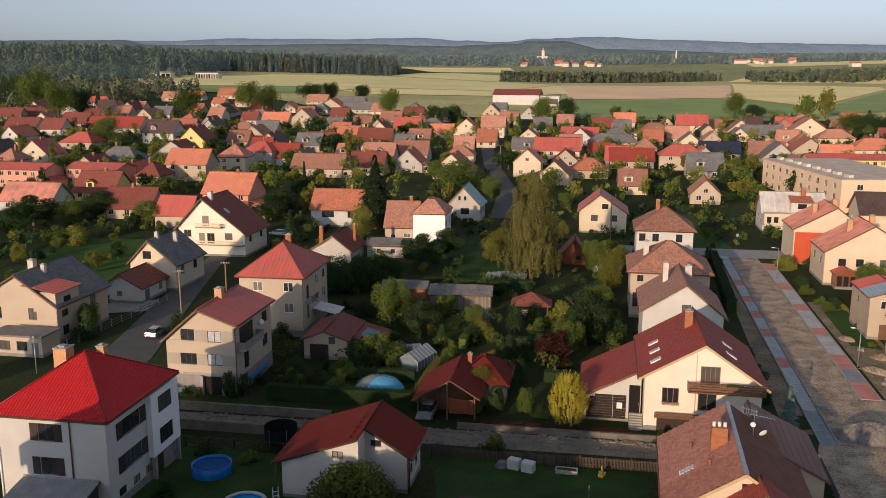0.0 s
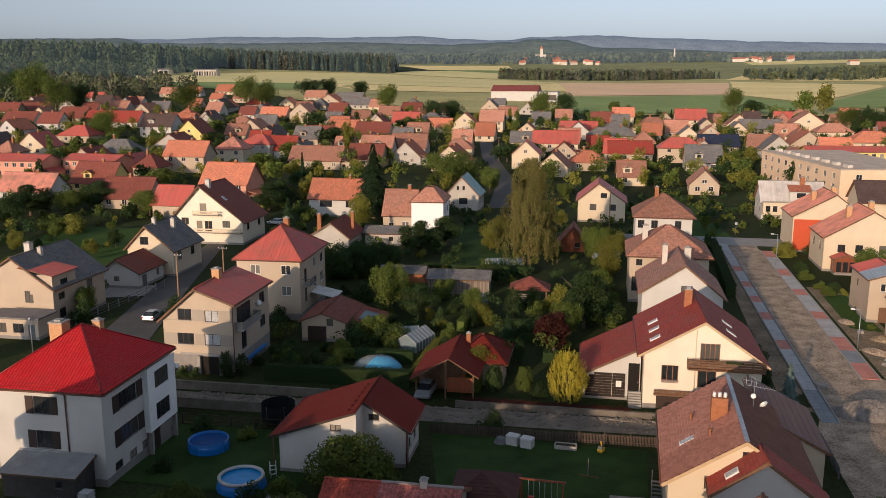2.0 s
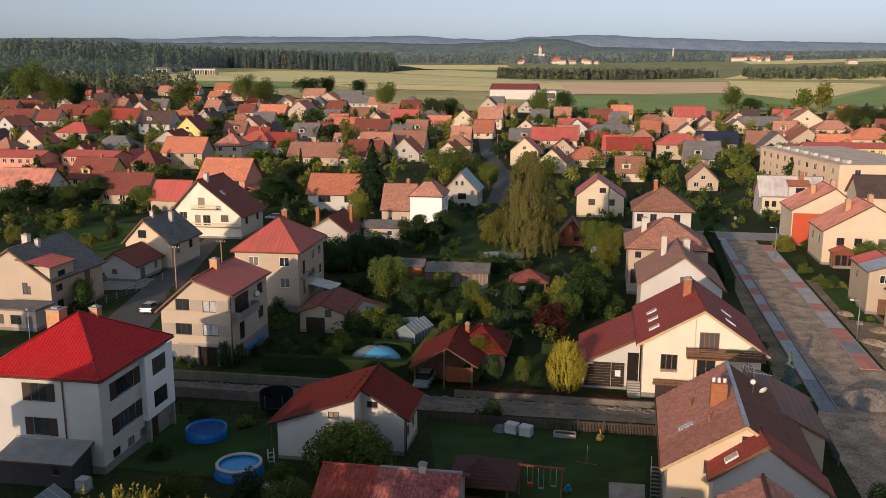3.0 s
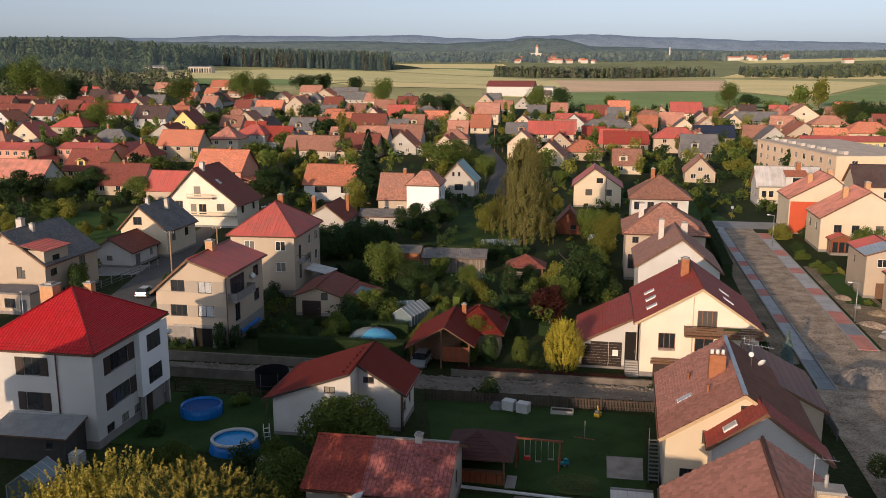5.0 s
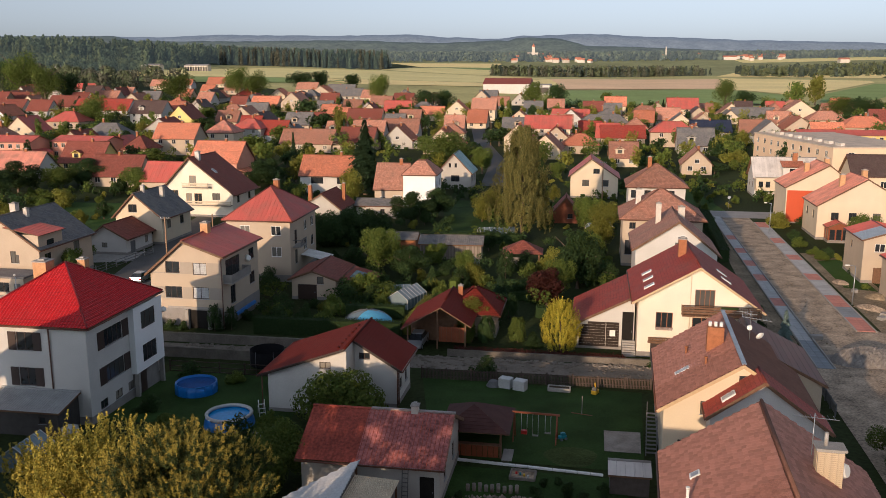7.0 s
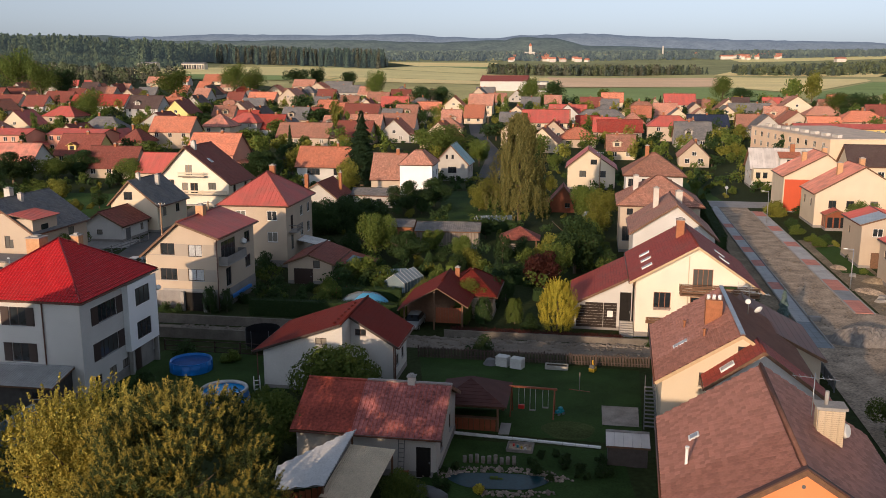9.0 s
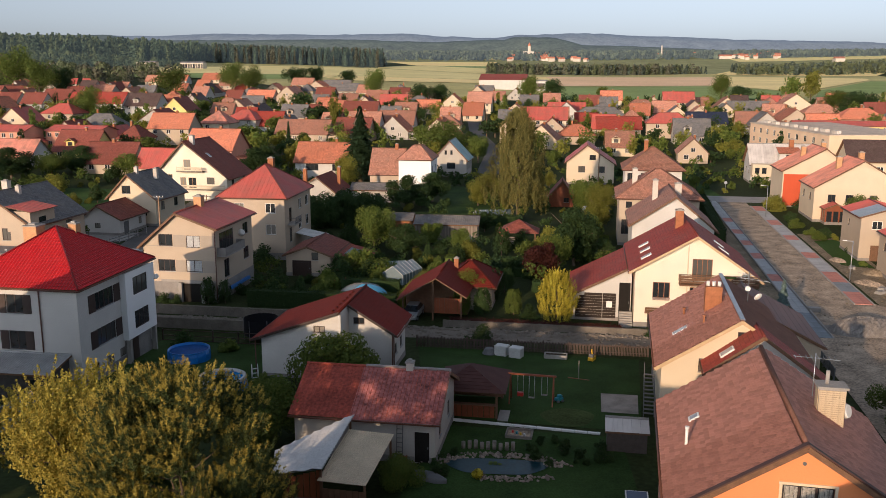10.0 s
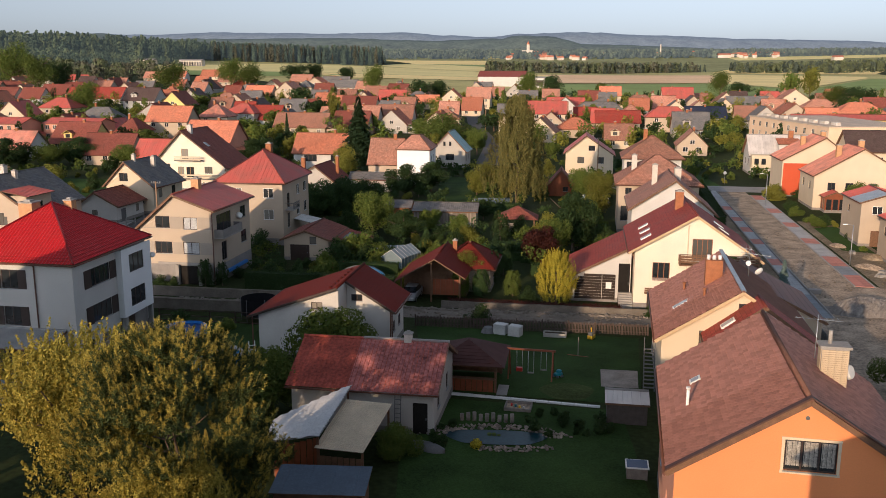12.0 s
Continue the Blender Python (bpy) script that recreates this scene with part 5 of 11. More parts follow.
bmesh.ops.delete(bm, geom=[v for v in bm.verts if v.co.z > -0.2], context='VERTS')
bmesh.ops.solidify(bm, geom=bm.faces[:], thickness=0.02)
part("dish", bm, M_WHITEFR, mast).matrix_basis = pose(0.55, -0.25, 1.9, -60, 0, 30)
bm = bmesh.new()
tube(bm, (-0.1, -0.25, 2.3), (-0.1, -0.4, 2.3), 0.22, 0.2, 14)
part("small_dish", bm, M_WHITEFR, mast)

# orange house close to the camera
house_g = house(15.65, 33.9, -12.6, (-5.2, 5.4, 0, 12.9), ("gable", 0, 10.3, 6.85, 6.85), M_ORANGE,
    "orange rendered house with a brown shingled gable roof", M_SHBASE, over=0.4, fascia=M_WOOD, wallmats={"l": M_SALMON}, course=0.3,
    windows=win("f", (0.24,), 7.15, 2.1, 1.4, 2) + win("l", (-3, -6, -9), 5.2, 0.5, 0.8, 0) + win("l", (-4.5, -10), 2.4, 0.8, 1.1, 0))
kG = (10.3 - 6.85) / 5.2
bm = bmesh.new()
for a in ((-0.95, 1.43, 8.55, 8.66), (-0.95, 1.43, 7.04, 7.15)):
    box(bm, a[0], a[1], -0.05, 0.0, a[2], a[3])
for a in ((-0.93, -0.81), (1.29, 1.41)):
    box(bm, a[0], a[1], -0.05, 0.0, 7.15, 8.55)
part("window_surround", bm, M_CREAM, house_g, "cream painted window surround")
for ex_, ez_ in ((-5.62, 6.85 - kG * 0.42), (5.82, 6.85 - kG * 0.42)):
    bm = bmesh.new()
    beam(bm, (ex_, -0.34, ez_ + 0.3), (0, -0.34, 10.3 + 0.3), 0.3, 0.07)
    part("verge_strip", bm, M_BSHEET, house_g)
for k in range(3):
    bm = bmesh.new()
    x_ = -0.72 + k * 0.7
    tops, lows = [], []
    for q in range(13):
        dx, dy = q * 0.046, 0.075 + 0.012 * math.sin(q * 1.6)
        tops.append(bm.verts.new((x_ + dx, dy, 8.45)))
        lows.append(bm.verts.new((x_ + dx, dy, 7.34 + 0.04 * (q % 2))))
    for q in range(12):
        bm.faces.new((lows[q], lows[q + 1], tops[q + 1], tops[q]))
    part("curtain", bm, M_LACE, house_g, "white lace curtain behind the window")
bm = bmesh.new()
tube(bm, (0, -0.02, 9.55), (0, 0.1, 9.55), 0.09, n=10)
part("vent_hole", bm, M_STEEL, house_g)
M_PALEBRICK = mat("pale_brick", (0.5, 0.4, 0.27), 0.9, 0.2, 3, 20, 0.3)
bm = bmesh.new()
box(bm, -0.62, 0.62, -0.42, 0.42, 7.0, 10.9)
chim_g = part("chimney", bm, M_CONC, house_g, "pale brick chimney with grey joints")
chim_g.matrix_basis = pose(2.4, 7.0, -0.3)
bb = bmesh.new()
box(bb, -0.15, 0.15, -0.07, 0.07, -0.05, 0.05)
brick = mesh_of("brick", bb, M_PALEBRICK)
for r_ in range(22):
    for k in range(4):
        for nm, m_ in (("front", pose(-0.465 + 0.31 * k, -0.38, 8.5 + 0.108 * r_)), ("back", pose(-0.465 + 0.31 * k, 0.38, 8.5 + 0.108 * r_))):
            o = new("brick", brick)
            o.parent = chim_g
            o.matrix_basis = m_
    for k in range(2):
        for sx in (-0.58, 0.58):
            o = new("brick", brick)
            o.parent = chim_g
            o.matrix_basis = pose(sx, -0.16 + 0.31 * k, 8.5 + 0.108 * r_, 0, 0, 90)
bm = bmesh.new()
box(bm, -0.72, 0.72, -0.52, 0.52, 10.9, 11.02)
tube(bm, (-0.2, 0, 11.02), (-0.2, 0, 11.7), 0.1, n=10)
part("chimney_cap", bm, M_CONC, chim_g)
skylight(house_g, (-4.1, 8.0, on_left(0, 10.3, kG, -4.1) + 0.05), (0, 1, 0), (1, 0, kG), 0.6, 0.6, M_ZINC)
bm = bmesh.new()
tube(bm, (-4.4, 5.3, 7.2), (-4.4, 5.3, 8.5), 0.08, n=10)
tube(bm, (-4.4, 5.3, 8.5), (-4.4, 5.3, 8.6), 0.11, n=10)
part("vent_pipe", bm, M_WHITEFR, house_g)
bm = bmesh.new()
tube(bm, (2.0, 9.0, 8.8), (2.0, 9.0, 11.6), 0.025, n=6)
beam(bm, (0.9, 9.0, 11.4), (3.2, 9.0, 11.3), 0.02)
for k in range(8):
    beam(bm, (1.0 + k * 0.28, 8.7, 11.4), (1.0 + k * 0.28, 9.3, 11.4), 0.012)
part("roof_aerial", bm, M_ZINC, house_g)
bm = bmesh.new()
tube(bm, (3.4, 8.0, 9.0), (3.55, 7.9, 9.05), 0.4, 0.32, 16)
part("satellite_dish", bm, M_WHITEFR, house_g)

# long shed with the weathered red roof
# the black door leaf stands for the shade in an open doorway
house_h = house(-3.9, 54.6, -10.0, (-5.6, 4.1, 0, 8.2), ("cross", 4.1, 4.95, 3.0, 3.0), M_GREY,
    "long grey outbuilding with a weathered red roof", M_ROLD, over=0.35, mode="corr", course=0.3, category="outbuilding",
    doors=(("f", 3.2, 1.0, 2.2, M_BLACK),), windows=win("r", (2.0, 5.6), 1.2, 0.9, 1.2) + win("f", (-1.5,), 1.2, 0.9, 0.7), chimneys=((1.6, 4.1, 4.7, 5.7, 0.5, M_CHIMW),))
bm = bmesh.new()
kh = (4.95 - 3.0) / 4.1
slope(bm, [(-1.7, -0.45, 3.0 - 0.45 * kh + 0.2), (4.5, -0.45, 3.0 - 0.45 * kh + 0.2), (4.5, 4.0, 3.0 + 4.0 * kh + 0.2), (-1.7, 4.0, 3.0 + 4.0 * kh + 0.2)], th=0.03, mode="course", course=9.0, step=0.0)
part("faded_sheet", bm, [mat("faded_red_sheet", (0.36, 0.13, 0.115), 0.75, 0.55, 0.5, 4, 0.1, spec=0.15), M_ZINC], house_h, "faded pinkish part of the sheet roof")
bm = bmesh.new()
box(bm, -1.6, 4.5, 4.0, 4.3, 5.12, 5.24)
part("ridge_strip", bm, M_RPALE, house_h, "pale ridge strip")
ladder = thing("ladder", -2.2, 54.2, -10, "dark metal ladder leaning on the outbuilding wall", "ladder")
for s in (-0.2, 0.2):
    bm = bmesh.new()
    beam(bm, (s, -0.35, 0.02), (s, 0.0, 2.7), 0.05)
    part("stile", bm, M_STEEL, ladder)
for k in range(8):
    bm = bmesh.new()
    beam(bm, (-0.2, -0.33 + 0.045 * k, 0.3 + 0.3 * k), (0.2, -0.33 + 0.045 * k, 0.3 + 0.3 * k), 0.035)
    part("rung", bm, M_STEEL, ladder)

# houses across the left-hand road
M_SHUT_L = mat("ochre_window_wood", (0.34, 0.2, 0.08), 0.7, 0.2, 2, 20, 0.1)
house_k = house(-52.0, 150.0, -10.0, (-4.8, 3.9, 0, 11.0), ("gable", -1.1, 8.8, 5.0, 4.8), M_CREAM,
    "cream rendered gabled house with a slate roof", M_RGREY, windows=win("f", (-1.5,), 5.6, 1.6, 1.4) + win("f", (1.5,), 1.8, 1.2, 1.2) + win("r", (2.5, 7.5), 2.6, 1.4, 1.5),
    chimneys=((-1.0, 3, 8.6, 10.0, 0.6, M_CHIMW), (0.8, 6.5, 7.5, 9.4, 0.7, M_CHIMW)))
house_l = house(-48.6, 179.0, -10.0, (-8.6, 6.2, 0, 12.0), ("gable", -2.9, 12.2, 6.2, 5.2), M_CREAMW,
    "white two-storey house with a dark roof and front balconies", M_RBROWN, over=0.8,
    windows=win("f", (-2.4,), 6.4, 1.5, 2.2, 1, M_SHUT_L) + win("f", (-6.6,), 4.0, 1.7, 1.5, 1, M_SHUT_L) + win("f", (-3.4,), 2.7, 1.3, 2.2, 1, M_SHUT_L) + win("f", (-1.4,), 2.7, 1.7, 2.2, 1, M_SHUT_L) + win("r", (3, 9), 2.8, 1.3, 1.5) + win("f", (2.6,), 3.6, 1.7, 1.4),
    chimneys=((-2.2, 2.5, 11, 13.4, 0.9, M_WHITE),))
for z_, a_, b_ in ((6.2, -4.2, 1.4), (2.5, -4.2, 6.2)):
    bm = bmesh.new()
    box(bm, a_, b_, -1.3, 0.0, z_, z_ + 0.14)
    part("balcony_slab", bm, M_WOODG, house_l)
    bm = bmesh.new()
    for q in range(2):
        box(bm, a_, b_, -1.33, -1.28, z_ + 0.2 + q * 0.5, z_ + 0.5 + q * 0.5)
    for q in range(5):
        x_ = a_ + (b_ - a_) * q / 4
        box(bm, x_ - 0.04, x_ + 0.04, -1.28, -1.2, z_ + 0.14, z_ + 1.1)
    part("balcony_rail", bm, M_CREAM, house_l)
skylight(house_l, (1.6, 3.0, 12.2 + 0.2 - 4.5 * 0.77), (0, 1, 0), (-1, 0, 0.77), 0.9, 1.3)
house_i = house(-61.5, 119.5, -10.0, (-6.0, 6.0, 0, 13.0), ("gable", 0.0, 9.8, 6.2, 5.6), M_BEIGE,
    "beige house with a patched grey slate roof", M_RGREY, windows=win("f", (-3.4, 2.2), 3.4, 1.3, 1.7) + win("r", (2.0, 9.0), 3.6, 1.5, 1.4) + win("r", (2.0, 9.0), 0.9, 1.5, 1.4), chimneys=((-0.4, 4.5, 9.0, 11.2, 0.9, M_CHIMW), (0.9, 5.2, 8.6, 10.4, 0.6, M_CHIMW)))
bm = bmesh.new()
box(bm, 2.4, 6.03, 0.03, 5.6, 4.6, 7.5)
dorm_i = part("dormer", bm, M_BEIGE, house_i, "beige box dormer flush with the side wall")
bm = bmesh.new()
slope(bm, [(6.5, -0.4, 7.5), (6.5, 5.9, 7.5), (1.0, 5.9, 8.5), (1.0, -0.4, 8.5)], th=0.1, mode="seam", course=0.7)
part("dormer_roof", bm, [M_RPINK, M_WOOD], dorm_i, "red sheet dormer roof")
bm = bmesh.new()
box(bm, 6.03, 6.06, 1.9, 3.5, 5.2, 6.5)
part("dormer_window", bm, M_GLASS, dorm_i)
porch_i = house(-58.6, 112.8, -10.0, (-4.5, 3.6, 0, 4.0), ("flat", 2.8), M_BEIGE, "low beige porch annexe with a flat roof", M_RTAR, windows=win("f", (-2.0, 0.6), 0.9, 1.6, 1.3, 1), doors=(("f", 2.6, 1.0, 2.1, M_STEEL),), category="annexe", gutters=False)
house_j = house(-54.5, 141.0, -10.0, (-3.1, 3.2, 0, 8.5), ("gable", -0.6, 4.8, 3.1, 2.8), M_WHITE,
    "small white outbuilding with a brown gable roof", M_RBROWN, windows=win("f", (-0.8,), 1.2, 1.0, 0.8) + win("r", (6.5,), 1.0, 1.0, 1.2), doors=(("r", 2.0, 1.6, 2.1, M_STEEL),), category="outbuilding")

house_m = house(-4.6, 186.0, -8.0, (-3.0, 4.0, 0, 9.5), ("hip", 7.9, 10.6, 2.6, 3.2), M_BAYW,
    "white house with a blind wall and old tiled hipped roof", M_RBRICK, over=0.35, windows=win("r", (3, 7), 5.0, 1.2, 1.4))
house_m2 = house(-9.6, 188.5, -8.0, (-4.4, 2.6, 0, 10.0), ("cross", 4.6, 9.6, 4.6, 4.6), M_BEIGE,
    "house part with a steep old tiled roof and beige wall", M_RBRICK, over=0.35, windows=win("f", (-2.6,), 1.6, 1.2, 1.3, 1, M_WHITEFR) + win("f", (0.6,), 2.2, 1.6, 1.0, 1, M_WHITEFR), chimneys=((0.8, 4.6, 9.0, 10.8, 0.7),), category="house")
annex_m = house(-13.0, 177.5, -8.0, (-4.0, 4.2, 0, 5.0), ("cross", 2.5, 3.6, 2.6, 2.6), M_GREY,
    "low grey outbuilding with a slate roof", M_RGREY, windows=win("f", (-1.5, 1.5), 1.0, 0.9, 0.9), category="outbuilding")
house_n = house(5.0, 222.0, -10.0, (-5.0, 3.4, 0, 10.0), ("gable", -1.0, 9.0, 4.6, 4.4), M_GREY,
    "pale grey gabled house with a blue-green sheet roof", M_RTEAL, mode="seam", course=0.7, windows=win("f", (-2.0, -0.5), 5.6, 0.6, 1.1, 0) + win("f", (-0.6,), 2.0, 2.2, 1.6) + win("r", (3, 7), 1.6, 1.2, 1.6))
house_o = house(-28.0, 214.5, -10.0, (-6.5, 6.2, 0, 9.0), ("cross", 4.5, 8.9, 4.6, 4.6), M_WHITE,
    "white house with an orange tiled saddle roof", M_RORANGE, windows=win("f", (-2.2,), 2.4, 3.2, 1.6, 2) + win("f", (3.6,), 2.4, 1.3, 1.6), chimneys=((3.0, 4.5, 8.6, 10.0, 0.6),))
house_p = house(-23.0, 170.0, -10.0, (-4.6, 3.6, 0, 10.0), ("gable", 0.0, 6.0, 3.2, 3.2), M_GREY,
    "grey outbuilding with a maroon sheet roof", M_RBROWN, mode="seam", category="outbuilding", chimneys=((-3.0, 2.0, 4, 7.6, 0.7), (2.8, 6.0, 4, 7.6, 0.6)))

# houses along the paved street
house_s = house(31.0, 111.0, -10.5, (-5.0, 5.4, 0, 12.0), ("gable", 0.4, 10.6, 7.0, 6.5), M_WHITE,
    "white gabled house with a weathered brown roof", M_RSHINGLE, over=0.5, windows=win("f", (0.6,), 6.6, 1.2, 1.3) + win("f", (-3.0,), 2.6, 1.3, 1.3), chimneys=((-1.8, 7.5, 8.5, 12.0, 0.7, M_CHIMW), (1.4, 9.0, 9, 11.4, 0.9, M_CHIMW)))
house_r = house(34.6, 131.5, -10.5, (-6.0, 6.0, 0, 11.5), ("hip", 7.4, 11.3, 5.6, 5.6), M_BEIGE,
    "beige two-storey house with a brown hipped roof", M_RBRICK, over=0.6, windows=win("f", (-4.5,), 5.9, 0.95, 1.0) + win("f", (-5.0,), 1.8, 1.1, 2.3), chimneys=((-3.6, 4.5, 8, 11.6, 0.8, M_CHIMW),))
house_q = house(41.8, 163.8, -10.5, (-5.4, 5.2, 0, 10.5), ("hip", 8.2, 12.0, 5.0, 5.0), M_WHITE,
    "white two-storey house with an orange-brown hipped roof", M_RBRICK, over=0.6, windows=win("f", (-4.3, -1.8, 2.6), 6.1, 1.2, 1.5) + win("r", (3, 7), 5.6, 1.2, 1.4), chimneys=((-1.4, 4.6, 10.5, 13.6, 0.75),))
house_t = house(37.4, 206.0, -10.0, (-5.7, 5.5, 0, 12.0), ("gable", -0.9, 9.3, 5.4, 5.0), M_CREAM,
    "cream gabled house with a red tiled roof", M_RPINK, windows=win("f", (0.4,), 5.9, 1.5, 1.2) + win("f", (-2.1, 2.5), 2.9, 1.6, 1.5))

house_l2 = house(-68.6, 212.0, -10.0, (-4.5, 4.5, 0, 9.0), ("cross", 4.5, 7.6, 3.4, 3.4), M_BEIGE,
    "beige outbuilding with a red sheet roof", M_RPINK, mode="seam", course=1.0, category="outbuilding", gutters=False)

# across the paved street
house_v = house(68.4, 154.0, -10.5, (0, 16.0, 0, 11.0), ("gable", 8.0, 11.0, 6.2, 6.2), M_CREAM,
    "cream semi-detached house with a faded red sheet roof", M_RROSE, mode="seam", over=0.3, windows=win("f", (3, 6, 10, 13), 3.6, 1.3, 1.4) + win("l", (-3, -8), 3.6, 1.3, 1.4), chimneys=((5, 5, 8, 11.4, 0.9, M_BRICKO), (9, 6, 9, 12.2, 0.9, M_BRICKO)))
porch_v = house(70.4, 150.6, -10.5, (-1.2, 2.4, 0, 2.9), ("gable", 0.6, 3.6, 2.8, 2.8), M_TEAKO, "glazed brown timber porch with a red roof", M_RPINK, over=0.3, category="porch", windows=win("f", (-0.5, 0.6, 1.7), 0.5, 0.9, 1.9, 0) + win("l", (-0.8, -2.0), 0.5, 0.9, 1.9, 0))
house_v2 = house(70.2, 171.5, -10.5, (-0.6, 14.0, 0, 11.5), ("gable", 7.2, 11.6, 7.2, 6.4), M_CREAM,
    "cream rendered house with a faded red sheet roof", M_RROSE, mode="seam", over=0.3, windows=win("f", (8.6, 11), 4.0, 1.2, 1.4), chimneys=((4, 5, 8, 11.8, 0.9, M_BRICKO), (8, 6, 9, 12.6, 0.9, M_BRICKO)))
bm = bmesh.new()
box(bm, -0.4, 5.0, -0.06, 0.0, 0.3, 6.6)
part("red_panel", bm, M_REDWALL, house_v2, "orange-red painted wall panel")
house_u = house(81.0, 206.5, -10.5, (-4.8, 9.5, 0, 10.0), ("cross", 5.0, 9.2, 4.9, 4.9), M_WHITE,
    "white house with a pale sheet roof and porch", M_RPALE, mode="seam", windows=win("f", (-3.4, -1.4, 2.0, 5.0), 2.2, 1.2, 1.6) + win("l", (-3, -7), 2.2, 1.2, 1.5), chimneys=((4.8, 4.0, 8, 10.6, 1.0),))
bm = bmesh.new()
slope(bm, [(1.2, -0.5, 7.5), (6.4, -0.5, 7.5), (6.4, 3.2, 8.7), (1.2, 3.2, 8.7)], th=0.12)
dorm = part("dormer", bm, [M_RORANGE, M_WOOD], house_u, "orange-tiled shed dormer")
bm = bmesh.new()
box(bm, 1.5, 6.1, 0.0, 3.0, 5.2, 7.45)
part("dormer_wall", bm, M_WHITE, dorm)
bm = bmesh.new()
box(bm, 3.0, 5.0, -0.03, 0.0, 5.9, 7.1)
part("dormer_window", bm, M_GLASS, dorm)
bm = bmesh.new()
box(bm, -4.9, 1.0, -2.6, -0.02, 2.0, 5.0)
part("porch", bm, M_CREAM, house_u, "cream enclosed corner porch")
bm = bmesh.new()
for x_ in (-3.8, -2.2):
    box(bm, x_ - 0.5, x_ + 0.5, -2.64, -2.6, 2.8, 4.2)
part("porch_window", bm, M_GLASS, house_u)
house_w = house(60.8, 121.0, -10.5, (0, 11.0, 0, 9.5), ("gable", 3.6, 7.5, 6.3, 5.8), M_BEIGE,
    "beige house with a grey and red sheet roof", M_RPINK, mode="seam", over=0.3, windows=win("f", (2.2,), 4.6, 1.4, 1.2, 1, M_WHITEFR) + win("l", (-6,), 4.2, 0.8, 1.0), doors=(("f", 2.4, 1.7, 2.3),))
bm = bmesh.new()
slope(bm, [(-0.4, 4.6, 6.42), (-0.4, -0.4, 6.42), (3.4, -0.4, 7.68), (3.4, 4.6, 7.68)], th=0.05, mode="seam", course=0.6)
part("sheet_patch", bm, [mat("blue_grey_sheet", (0.3, 0.36, 0.42), 0.5, 0.15, 1, 10, 0.05, metal=0.2), M_ZINC], house_w, "blue-grey metal sheet over part of the roof")
house_y = house(97.5, 189.0, -10.5, (-6.0, 7.0, 0, 10.0), ("cross", 5.0, 11.4, 7.4, 7.4), M_CREAM,
    "cream two-storey house with a black-brown tiled roof", M_RDARK, over=0.5, windows=win("f", (-3.5, 0.5, 4.0), 4.6, 1.4, 1.5, 1, M_WHITEFR) + win("l", (-3.0, -7.0), 4.6, 1.2, 1.4, 1, M_WHITEFR))
house_x = house(58.4, 105.6, -10.5, (0, 11.0, 0, 8.5), ("gable", 4.5, 7.2, 5.6, 5.4), M_BEIGE,
    "beige house with a red sheet roof beside the street", M_RPINK, mode="seam", over=0.3, windows=win("f", (3.0,), 3.4, 1.3, 1.3) + win("l", (-3.0, -6.0), 3.4, 0.9, 1.1))
M_RTARL = mat("roof_felt_tan", (0.62, 0.5, 0.38), 0.9, 0.25, 0.3, 8, 0.2)
block = house(104.2, 228.5, 0.0, (0.0, 26.0, 0, 58.0), ("flat", 9.6), M_TAN,
    "long three-storey cream apartment block with a flat roof", M_RTARL, name="apartment_block", category="apartment block",
    windows=[("l", -4.0 - 5.6 * k, 1.2 + 2.9 * s, 1.7, 1.6, 1, M_WHITEFR) for k in range(10) for s in range(3)] + win("f", (5.0,), 7.0, 1.6, 1.5, 1, M_WHITEFR), gutters=False)
for k in range(8):
    bm = bmesh.new()
    box(bm, -0.6, 0.6, -1.6, 1.6, 9.85, 10.7)
    part("roof_vent", bm, M_CHIMW, block).matrix_basis = pose(4.0, 5 + 7 * k, 0)


